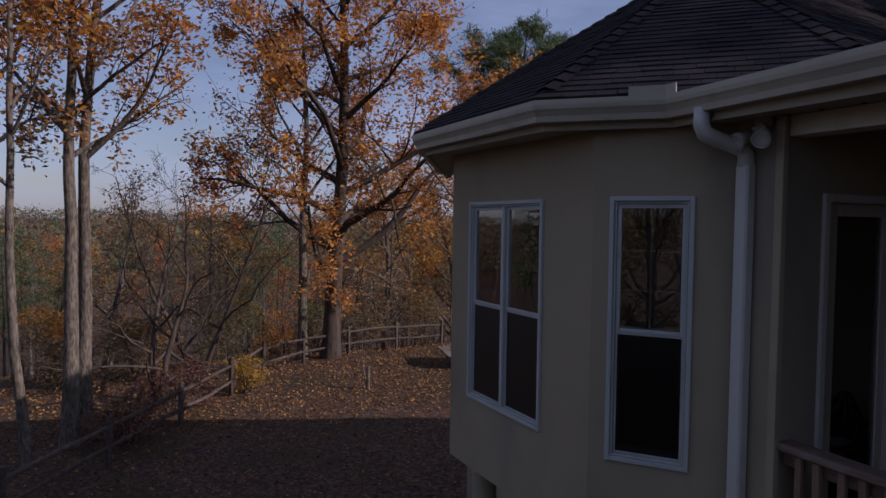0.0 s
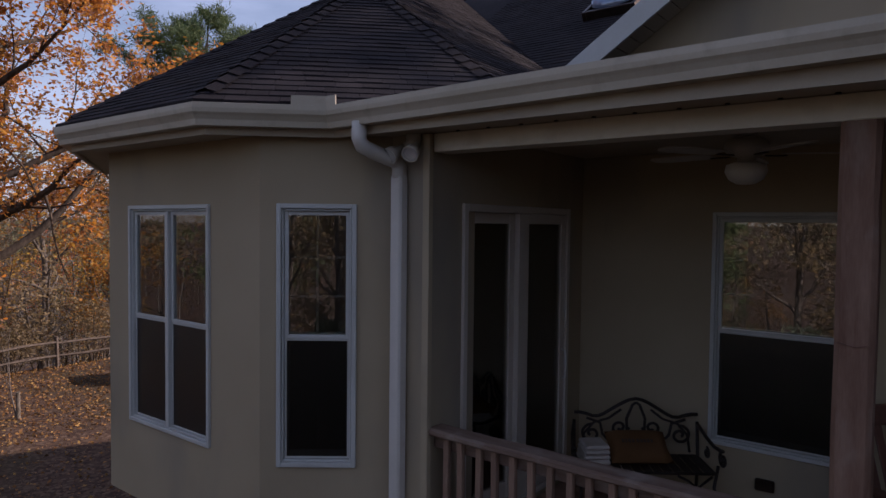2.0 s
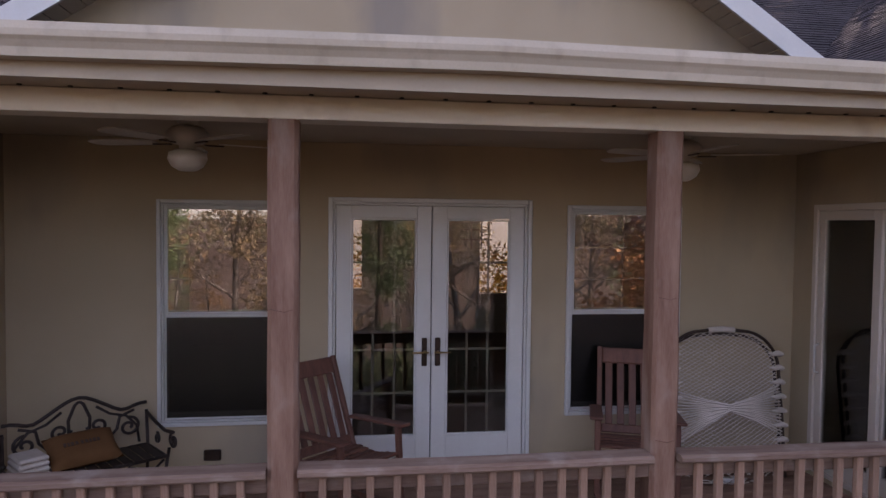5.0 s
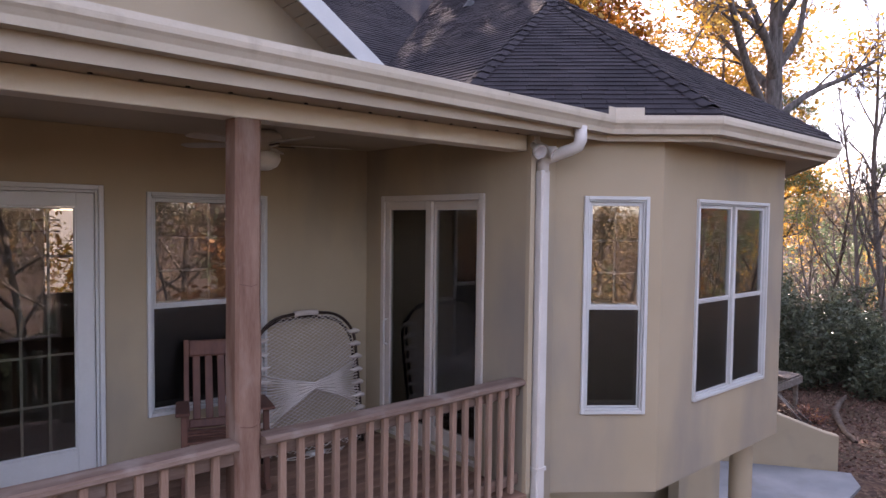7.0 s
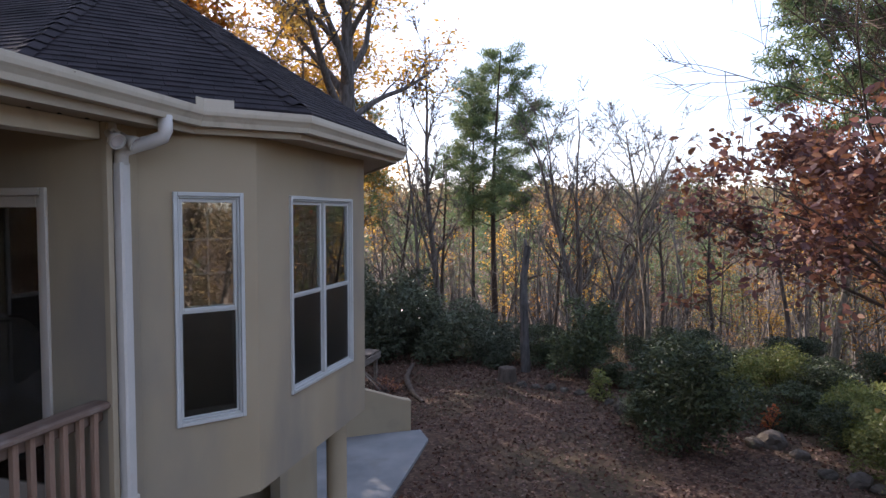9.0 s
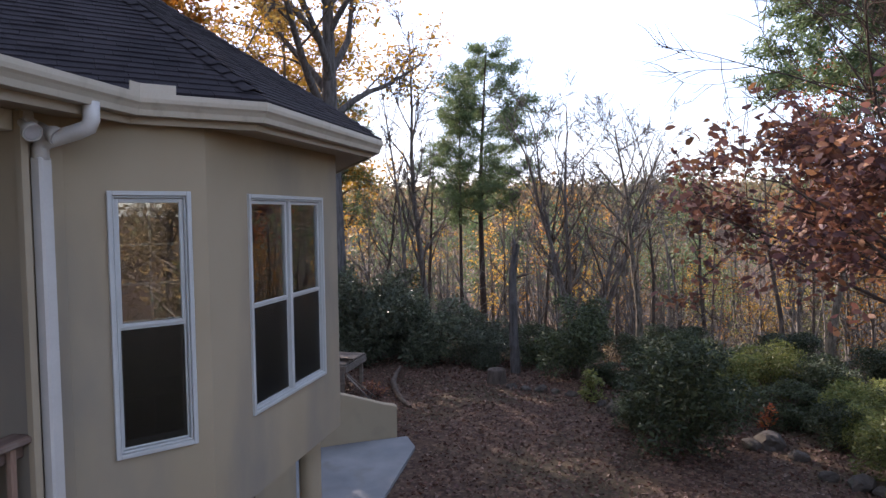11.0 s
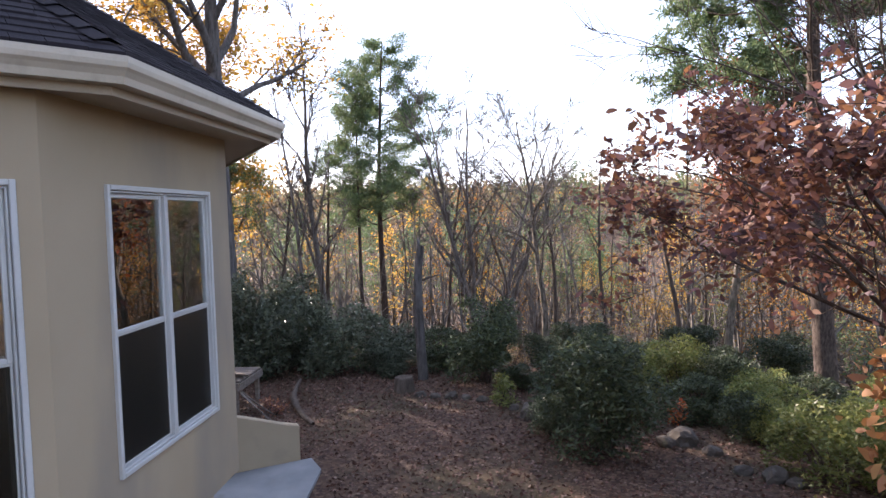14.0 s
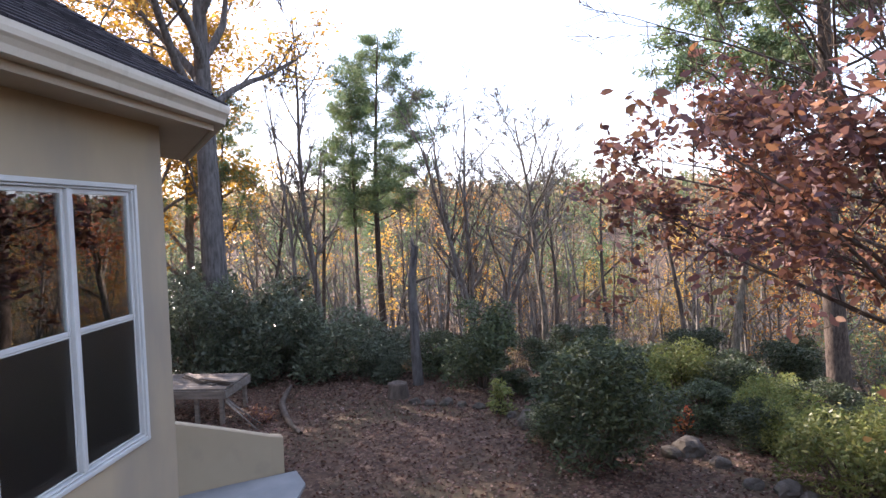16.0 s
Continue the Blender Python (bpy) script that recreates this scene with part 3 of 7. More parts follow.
setting("wall_inner", Mesh().box(-3.6, -3.45, 0.17, 6.5, 0.0, 2.63).box(3.25, 3.4, 0.17, 6.5, 0.0, 2.63), M_ROOM, "plain painted inner walls", "wall")
setting("wall_end", Mesh().box(-9.68, -9.5, -0.5, 6.78, GROUND, 2.64).box(9.3, 9.48, -0.5, 6.78, GROUND, 2.64), M_STUCCO, "tan stucco end walls of the house", "wall")
setting("wall_bay_back", Mesh().box(mx(FAR[1] + 1.9, 1), 9.3, -0.5, -0.34, GROUND, 2.64).box(-9.5, mx(FAR[-1] + 1.9, -1), -0.5, -0.34, GROUND, 2.64).box(mx(FAR[1] + 1.72, 1), mx(FAR[1] + 1.88, 1), -1.5, -0.51, BAYBOT, 2.6).box(mx(FAR[-1] + 1.88, -1), mx(FAR[-1] + 1.72, -1), -1.5, -0.51, BAYBOT, 2.6), M_STUCCO, "tan stucco wall beside the bay", "wall")
setting("wall_cellar", Mesh().box(-9.5, 9.3, 0.0, 0.16, GROUND - 0.2, DECK - 0.21), M_STUCCO_LOW, "tan stucco cellar wall under the porch", "wall")

# ---- porch floor, beam, soffit, ceiling ----
xl, xr = mx(PX, -1), mx(PX, 1)
setting("porch_joists", Mesh().box(xl + 0.002, xr - 0.002, PY - 0.02, -0.002, DECK - 0.27, DECK - 0.03), M_DECK, "dark wooden frame under the porch floor", "floor")
porch_floor = tagged(new("porch_floor"), "porch floor of weathered reddish boards", "floor", "", "structure")
bw = 0.138
board = Mesh().box(0, xr - xl - 0.012, 0, bw - 0.007, DECK - 0.029, DECK, None, 0.004).data("board", M_DECK)
for k in range(15):
    part("board", board, None, porch_floor, m=pose(xl + 0.006, PY - 0.05 + k * bw, 0))
setting("beam", Mesh().box(xl + 0.003, xr - 0.003, -2.03, -1.87, 2.435, EAVE - 0.004, None, 0.004), M_CREAM, "cream painted beam over the porch posts", "beam")
setting("ceiling", Mesh().box(xl + 0.003, xr - 0.003, -1.868, -0.003, 2.57, 2.62), M_SOFFIT_SHADED, "tan boarded porch ceiling", "ceiling")
GY, EY = -2.43, -2.98                    # porch eave, bay eave
RB = 1.24                                # x + y along the slanted eave


def eave_line(s, inset=0.0):
    """The eave round one bay: porch corner, bend, bend, far end."""
    d = inset
    EX = EAVE_FAR[s]
    return [(RB - GY + d * (math.sqrt(2) - 1), GY + d), (RB - EY + d * (math.sqrt(2) - 1), EY + d), (EX - d * 0.268, EY + d), (EX + 2.37 - d * 0.268, EY + 1.368 + d)]


def mirrored(pts, s):
    return [(mx(a, s), b) for a, b in pts]


full = mirrored(eave_line(-1), -1)[::-1] + mirrored(eave_line(1), 1)
inner = mirrored(eave_line(-1, 0.11), -1)[::-1] + mirrored(eave_line(1, 0.11), 1)
# soffit boards: from the fascia back to the walls
wallline = [(mx(a, -1), b) for a, b in ((FAR[-1] + 1.9, FY + 1.1), (FAR[-1], FY), (JX, FY), (KX, PY))] + [(mx(a, 1), b) for a, b in ((KX, PY), (JX, FY), (FAR[1], FY), (FAR[1] + 1.9, FY + 1.1))]
for i in range(7):
    so = Mesh()
    a, b, c, d = inner[i], inner[i + 1], wallline[i + 1], wallline[i]
    if i == 3:
        c, d = (wallline[4][0], -1.9), (wallline[3][0], -1.9)
    so.add([(*a, EAVE), (*b, EAVE), (*c, EAVE), (*d, EAVE), (*a, EAVE + 0.012), (*b, EAVE + 0.012), (*c, EAVE + 0.012), (*d, EAVE + 0.012)], [(0, 1, 2, 3), (7, 6, 5, 4), (0, 4, 5, 1), (3, 2, 6, 7)])
    setting("soffit", so, M_SOFFIT_SHADED, "tan soffit under the eaves, with their shade in its colour", "soffit")
# darker than the cream trim, to paint in the shadow below the gutter
setting("fascia", Mesh().sweep([(0.0, -0.02), (0.022, -0.02), (0.022, 0.16), (0.0, 0.16)], [(*p, EAVE) for p in mirrored(eave_line(-1, 0.105), -1)[::-1] + mirrored(eave_line(1, 0.105), 1)]), M_SOFFIT_SHADED, "fascia board darkened for the shadow under the gutter", "trim")
# small vent plugs along the soffit edge
vents = tagged(new("soffit_vents"), "row of small dark soffit vent plugs", "vent", "", "structure")
plug = Mesh().lathe([(0.0, 0), (0.012, 0.0), (0.010, 0.02), (0, 0.02)], 8).data("vent_plug", M_BLACK)
for k in range(29):
    part("vent_plug", plug, None, vents, m=pose(xl + 0.2 + k * 0.214, -2.05, EAVE - 0.006))

# ---- gutter: moulded section swept round the eaves ----
gutter = thing("gutter", pose(0, 0, 0), "cream metal rain gutter with dirt streaks along the eaves", "gutter")
sec = [(0.10, 0.025), (0.025, 0.025), (0.018, 0.06), (0.004, 0.085), (-0.008, 0.10), (-0.012, 0.125), (-0.012, 0.155), (0.0, 0.158), (0.0, 0.128), (0.014, 0.095), (0.03, 0.036), (0.10, 0.036)]
part("trough", Mesh().sweep(sec, [(*p, EAVE) for p in full[:4]] + [(CX, GY, EAVE + 0.04)] + [(*p, EAVE) for p in full[4:]]), M_GUTTER, gutter)
for s in (-1, 1):
    a, far = Vector((*eave_line(s)[0], 0)), Vector((*eave_line(s)[1], 0))
    run = [a + (far - a).normalized() * 0.21, a, a + Vector((-0.09, 0, 0))]
    run = [(mx(p.x, s), p.y, EAVE) for p in (run if s < 0 else run[::-1])]
    part("splash_guard", Mesh().sweep([(-0.011, 0.150), (-0.004, 0.150), (-0.006, 0.212), (-0.012, 0.212)], run), M_GUTTER, gutter, "white metal splash guard")

# ---- downspouts with elbows ----
for s in (-1, 1):
    dx = mx(3.275 if s > 0 else 3.385, s)
    ds = thing("downspout", pose(dx, PY - 0.045, 0), "white metal downspout with an elbow under the gutter", "downspout", "downspouts")
    part("pipe", Mesh().box(-0.045, 0.045, -0.038, 0.038, GROUND, 2.30, None, 0.012), M_DOWNSPOUT, ds)
    el = Mesh()
    pth = [(0, 0, 2.28), (0, 0, 2.35), (0.008 * s, -0.03, 2.385), (0.042 * s, -0.21, 2.435), (0.055 * s, -0.275, 2.46), (0.06 * s, -0.29, 2.50), (0.06 * s, -0.29, 2.60)]
    el.tube(pth, 0.046, 10)
    part("elbow", el, M_DOWNSPOUT, ds, smooth=True)
    for zz in (0.05, -1.4):
        part("strap", Mesh().box(-0.055, 0.055, -0.042, 0.04, zz, zz + 0.03, None, 0.002), M_DOWNSPOUT, ds)
    part("corner_trim", Mesh().box(mx(3.17, s) - dx - 0.025, mx(3.17, s) - dx + 0.025, -0.0, 0.042, DECK, EAVE - 0.01, None, 0.003), M_STUCCO_LOW, ds, "tan corner trim")

# ---- twin flood lamps under the corners ----
for s in (-1, 1):
    fx = mx(3.2 if s > 0 else 3.29, s)
    fl = thing("flood_lamp", pose(fx, PY - 0.012, 2.52), "twin white flood lamp on the porch corner", "lamp", "flood lamps")
    part("mount_arm", Mesh().tube([(-0.058, -0.045, -0.045), (0, -0.03, -0.01), (0.058, -0.045, -0.045)], 0.016, 8), M_FAN, fl, smooth=True)
    part("base", Mesh().lathe([(0, 0), (0.055, 0), (0.055, 0.02), (0.03, 0.035), (0, 0.035)], 16, pose(0, 0, 0, 90)), M_FAN, fl, smooth=True)
    for k in (-1, 1):
        d = Vector((0.16 * k - 0.1 * s, -0.80, -0.50)).normalized()
        q = d.to_track_quat("Z", "Y").to_matrix().to_4x4()
        mm = Matrix.Translation((0.058 * k, -0.045, -0.045)) @ q @ Matrix.Scale(1.05, 4)
        head = part("lamp_head", Mesh().lathe([(0, 0), (0.02, 0.0), (0.024, 0.05), (0.046, 0.09), (0.05, 0.125), (0.046, 0.127), (0.043, 0.12)], 16), M_FAN, fl, smooth=True, m=mm)
        part("lens", Mesh().lathe([(0, 0.112), (0.03, 0.115), (0.043, 0.121), (0.043, 0.105), (0, 0.105)], 16), M_LAMPGLASS, head, "clear glass lamp face", smooth=True)


# ---- roofs: stepped shingle courses ----
def shingle_material():
    m = surface("asphalt_shingle", (0.0125, 0.0105, 0.0125), (0.027, 0.023, 0.025), 2.5, 0.95, 0.6, 130, coords="World", spec=0.15, spot=((0.042, 0.036, 0.036), 0.8, 0.56, 0.5))
    t = m.node_tree
    b = t.nodes["Principled BSDF"]
    src = b.inputs["Base Color"].links[0].from_socket
    geo = t.nodes.new("ShaderNodeNewGeometry")
    hs = t.nodes.new("ShaderNodeHueSaturation")
    r = t.nodes.new("ShaderNodeMapRange")
    r.inputs[3].default_value, r.inputs[4].default_value = 0.85, 1.17
    t.links.new(geo.outputs["Random Per Island"], r.inputs[0])
    t.links.new(r.outputs[0], hs.inputs["Value"])
    t.links.new(src, hs.inputs["Color"])
    t.links.new(hs.outputs[0], b.inputs["Base Color"])
    return m


M_SHINGLE = shingle_material()


def clip(poly, a, b, c):
    """The part of a flat polygon where a x + b y + c >= 0."""
    out = []
    for i, p in enumerate(poly):
        q = poly[(i + 1) % len(poly)]
        dp, dq = a * p[0] + b * p[1] + c, a * q[0] + b * q[1] + c
        if dp >= 0:
            out.append(p)
        if (dp >= 0) != (dq >= 0):
            k = dp / (dp - dq)
            out.append((p[0] + (q[0] - p[0]) * k, p[1] + (q[1] - p[1]) * k))
    return out


def shingled(mesh, poly, n, c, z0, slope, rng, step=0.074, tab=0.17):
    """Courses over a roof face: height z0 + slope * (n . p + c). Each tab is a thin wedge with its own butt edge."""
    tx, ty = -n[1], n[0]
    dmax = max(n[0] * p[0] + n[1] * p[1] + c for p in poly)
    k = 0
    while k * step < dmax:
        band = clip(clip(poly, n[0], n[1], c - k * step), -n[0], -n[1], -c + (k + 1) * step)
        if len(band) >= 3:
            us = [tx * p[0] + ty * p[1] for p in band]
            u0, u1 = min(us), max(us)
            u = u0 - rng.random() * tab
            while u < u1:
                w = tab * rng.uniform(0.75, 1.25)
                cell = clip(clip(band, tx, ty, -u - 0.003), -tx, -ty, u + w)
                if len(cell) >= 3:
                    lift = rng.choice((0.0, 0.001, 0.003, 0.005))
                    top, low = [], []
                    for p in cell:
                        d = n[0] * p[0] + n[1] * p[1] + c
                        top.append((*p, z0 + slope * d + (0.007 + lift) * (1 - (d - k * step) / step) + 0.002))
                        low.append((*p, z0 + slope * d - 0.012))
                    m2 = len(cell)
                    mesh.add(top + low, [tuple(range(m2))] + [(i, m2 + i, m2 + (i + 1) % m2, (i + 1) % m2) for i in range(m2)])
                u += w
        k += 1
    return mesh


rng = random.Random(5)
r2 = math.sqrt(0.5)
ROOFZ = EAVE + 0.165
for s, side in ((-1, "west"), (1, "east")):
    # eaves of the wing, as inward normals and offsets in mirrored coordinates
    planes = [((1, 0), -2.77), ((r2, r2), -RB * r2), ((0, 1), -EY), ((-0.5, 0.866), EAVE_FAR[s] * 0.5 - EY * 0.866), ((-1, 0), 14.0)]
    sheet = Mesh()
    deckm = Mesh()
    for i, (nn, c) in enumerate(planes):
        poly = [(2.0, -3.2), (10.2, -3.2), (10.2, 7), (2.0, 7)]
        poly = clip(poly, *nn, c)
        for j, (n2, c2) in enumerate(planes):
            if j != i:
                poly = clip(poly, n2[0] - nn[0], n2[1] - nn[1], c2 - c)
        if i == 0:
            poly = clip(poly, 0, -1, 13.0)
        if len(poly) < 3:
            continue
        world_poly = [(mx(a, s), b) for a, b in poly]
        wn = (nn[0] * s, nn[1])
        wc = c - nn[0] * s * CX
        if i in (0, 1, 2):
            shingled(sheet, world_poly, wn, wc, ROOFZ, PITCH, rng)
        k = len(world_poly)
        zs = [ROOFZ - 0.02 + PITCH * (wn[0] * a + wn[1] * b + wc) for a, b in world_poly]
        deckm.add([(*p, z) for p, z in zip(world_poly, zs)] + [(*p, z - 0.05) for p, z in zip(world_poly, zs)], [tuple(range(k)), tuple(range(k, 2 * k))[::-1]] + [(q, (q + 1) % k, k + (q + 1) % k, k + q) for q in range(k)])
        # ridge caps down the hips
    roof = setting("roof_" + side, deckm, M_SHINGLE, "dark brown asphalt shingle hip roof over the bay", "roof")
    tagged(part("shingles", sheet, M_SHINGLE, roof), kind="stuff")
    capm = Mesh()
    for (n1, c1), (n2, c2) in ((planes[0], planes[1]), (planes[1], planes[2]), (planes[2], planes[3])):
        det = n1[0] * n2[1] - n1[1] * n2[0]
        bx, by = (-c1 * n2[1] + c2 * n1[1]) / det, (-n1[0] * c2 + n2[0] * c1) / det
        # move up along the hip, where both distances grow alike
        dx, dy = -(n2[1] - n1[1]), (n2[0] - n1[0])
        g = n1[0] * dx + n1[1] * dy
        if g < 0:
            dx, dy, g = -dx, -dy, -g
        dx, dy = dx / g, dy / g
        for q in range(26):
            d0, d1 = 0.1 + q * 0.115, 0.1 + q * 0.115 + 0.15
            ok = True
            for (n3, c3) in planes:
                if n3[0] * (bx + dx * d1) + n3[1] * (by + dy * d1) + c3 < d1 - 0.05:
                    ok = False
            if not ok:
                break
            p0 = Vector((mx(bx + dx * d0, s), by + dy * d0, ROOFZ + PITCH * d0 + 0.03))
            p1 = Vector((mx(bx + dx * d1, s), by + dy * d1, ROOFZ + PITCH * d1 + 0.014))
            al = (p1 - p0).normalized()
            across = al.cross(Vector((0, 0, 1))).normalized()
            dn = Vector((0, 0, -0.028))
            capm.add([p0 - across * 0.088 + dn, p0, p0 + across * 0.088 + dn, p1 - across * 0.088 + dn, p1, p1 + across * 0.088 + dn], [(0, 1, 4, 3), (1, 2, 5, 4), (0, 3, 5, 2)])
    tagged(part("hip_caps", capm, M_SHINGLE, roof, "overlapping hip cap shingles"), kind="stuff")
# porch roof, low slope, up to the gable
pm = Mesh()
shingled(pm, [(mx(-3.6, 1), GY + 0.03), (mx(3.6, 1), GY + 0.03), (mx(3.6, 1), 0.0), (mx(-3.6, 1), 0.0)], (0, 1), -GY - 0.03, ROOFZ - 0.01, 0.235, rng, 0.14, 0.33)
proof = setting("porch_roof", Mesh().add([(mx(-3.6, 1), GY + 0.04, ROOFZ - 0.03), (mx(3.6, 1), GY + 0.04, ROOFZ - 0.03), (mx(3.6, 1), 0, ROOFZ - 0.03 + 0.571), (mx(-3.6, 1), 0, ROOFZ - 0.03 + 0.571), (mx(-3.6, 1), GY + 0.04, ROOFZ - 0.06), (mx(3.6, 1), GY + 0.04, ROOFZ - 0.06), (mx(3.6, 1), 0, ROOFZ - 0.06 + 0.571), (mx(-3.6, 1), 0, ROOFZ - 0.06 + 0.571)], [(0, 1, 2, 3), (7, 6, 5, 4), (0, 4, 5, 1), (1, 5, 6, 2), (2, 6, 7, 3), (3, 7, 4, 0)]), M_SHINGLE, "low asphalt shingle roof over the porch", "roof")
tagged(part("shingles", pm, M_SHINGLE, proof), kind="stuff")
# gable wall above the porch, rakes, and the main roof behind
RX, RZ = 2.83, 3.44
gz = RZ + RX * PITCH
setting("wall_gable", Mesh().add([(mx(-3.2, 1), 0.0, 2.75), (mx(3.2, 1), 0.0, 2.75), (mx(3.2, 1), 0.0, gz - 3.2 * PITCH), (mx(0, 1), 0.0, gz - 0.03), (mx(-3.2, 1), 0.0, gz - 3.2 * PITCH), (mx(-3.2, 1), 0.16, 2.75), (mx(3.2, 1), 0.16, 2.75), (mx(3.2, 1), 0.16, gz - 3.2 * PITCH), (mx(0, 1), 0.16, gz - 0.03), (mx(-3.2, 1), 0.16, gz - 3.2 * PITCH)], [(0, 1, 2, 3, 4), (9, 8, 7, 6, 5)] + [(i, (i + 1) % 5, 5 + (i + 1) % 5, 5 + i) for i in range(5)]), M_STUCCO, "tan stucco gable wall over the porch", "wall")
for s, side in ((-1, "west"), (1, "east")):
    ang = math.degrees(math.atan(PITCH))
    L = 3.25 / math.cos(radians(ang))
    mm = pose(mx(0, 1), 0, gz, 0, 0, 0) @ (pose(0, 0, 0, 0, ang, 0) if s > 0 else pose(0, 0, 0, 0, 0, 180) @ pose(0, 0, 0, 0, ang, 0))
    y0, y1 = (-0.36, 6.9) if s > 0 else (-6.9, 0.36)
    yr0, yr1 = (-0.385, -0.36) if s > 0 else (0.36, 0.385)
    ys0, ys1 = (-0.355, -0.003) if s > 0 else (0.003, 0.355)
    setting("rake_board", Mesh().box(-0.02, L, yr0, yr1, -0.13, 0.03, mm, 0.003), M_WHITE, "white rake board on the gable edge", "trim")
    rk = tagged(new("rake_soffit"), "tan boarded soffit under the gable edge", "soffit", "", "structure")
    bd = Mesh().box(0, 0.118, ys0, ys1, -0.075, -0.06, None, 0.003).data("soffit_board", M_SOFFIT_SHADED)
    for q in range(int(L / 0.125)):
        part("soffit_board", bd, None, rk, m=mm @ pose(q * 0.125, 0, 0))
    setting("roof_main_" + side, Mesh().box(0, L, y0, y1, -0.03, 0.035, mm), M_SHINGLE, "dark asphalt shingle main roof", "roof")
# the main roof behind the gable, its ridge along the house
MR = 0.7
# the west end, x = -8, is set by the shadow edge on the lawn
mpoly = [(-8.0, 0.2), (10.0, 0.2), (10.0, 6.8), (-8.0, 6.8)]
mz = [2.95 + MR * (b - 0.2) for a, b in mpoly]
mroof = setting("roof_main", Mesh().add([(*p, z - 0.03) for p, z in zip(mpoly, mz)] + [(*p, z - 0.1) for p, z in zip(mpoly, mz)], [(0, 1, 2, 3), (7, 6, 5, 4), (0, 4, 5, 1), (1, 5, 6, 2), (2, 6, 7, 3), (3, 7, 4, 0)]), M_SHINGLE, "dark asphalt shingle main roof rising behind the gable", "roof")
ms = Mesh()
for xa, xb in ((-6.5, -2.6), (2.4, 6.5)):
    shingled(ms, [(xa, 0.25), (xb, 0.25), (xb, 6.7), (xa, 6.7)], (0, 1), -0.2, 2.95, MR, rng)
tagged(part("shingles", ms, M_SHINGLE, mroof), kind="stuff")
# unseen far slope, guessed; its west end shapes the shadow on the lawn
setting("roof_rear", Mesh().add([(-8.0, 6.8, 7.55), (10.0, 6.8, 7.55), (10.0, 14.0, 2.6), (-8.0, 14.0, 2.6), (-8.0, 6.8, 7.45), (10.0, 6.8, 7.45), (10.0, 14.0, 2.5), (-8.0, 14.0, 2.5)], [(0, 1, 2, 3), (7, 6, 5, 4), (0, 4, 5, 1), (1, 5, 6, 2), (2, 6, 7, 3), (3, 7, 4, 0)]), M_SHINGLE, "dark asphalt shingle roof guessed on the unseen far side, cut to the lawn's shadow", "roof")
# white vent pipe through the roof
vp = thing("vent_pipe", pose(6.5, 2.2, ROOFZ + PITCH * (6.59 - 2.77) - 0.05), "white plastic vent pipe on the roof", "pipe")
part("pipe", Mesh().lathe([(0.045, 0), (0.045, 0.36), (0.036, 0.36), (0.036, 0.1)], 16), M_WHITE, vp, smooth=True)
part("boot", Mesh().lathe([(0.13, 0.0), (0.06, 0.09), (0.047, 0.12)], 16), M_BLACK, vp, "dark rubber boot", smooth=True)
# domed skylight beside the gable
sl_y = 2.72
sk = thing("skylight", pose(-4.15, sl_y, 2.95 + MR * (sl_y - 0.2) + 0.02, math.degrees(math.atan(MR)), 0, 0), "small domed skylight with the blue of the mirrored sky in its colour", "skylight")
part("curb", frame_bars(Mesh(), -0.34, 0.34, -0.34, 0.34, 0.05, -0.10, 0.02, 0.006), M_BRONZE, sk, m=pose(0, 0, 0, -90))
dome = [(0.32 * math.cos(radians(q)), 0.10 + 0.16 * math.sin(radians(q))) for q in range(0, 91, 15)]
part("dome", Mesh().lathe(dome, 24), M_DOME, sk, "smooth dome coloured sky blue", smooth=True)
# bits of debris caught along the gutter
rd = random.Random(31)
for k in range(16):
    db = thing("gutter_debris", pose(xl + 0.25 + 0.37 * k + rd.uniform(-0.12, 0.12), GY + 0.05 + rd.uniform(-0.02, 0.03), EAVE + 0.155, rd.uniform(-30, 30), rd.uniform(-40, 40), rd.uniform(0, 360)), "dry leaf scrap caught in the gutter", "leaf", "gutter scraps")
    w = rd.uniform(0.025, 0.06)
    part("scrap", Mesh().add([(-w, 0, 0), (-0.2 * w, -0.4 * w, 0.012), (w, 0, 0.02), (0.1 * w, 0.45 * w, 0.01), (-w, 0, -0.003), (-0.2 * w, -0.4 * w, 0.009), (w, 0, 0.017), (0.1 * w, 0.45 * w, 0.007)], [(0, 1, 2, 3), (7, 6, 5, 4), (0, 4, 5, 1), (1, 5, 6, 2), (2, 6, 7, 3), (3, 7, 4, 0)]), (M_OLDWOOD, M_SOFFIT_SHADED)[k % 3 == 0], db)


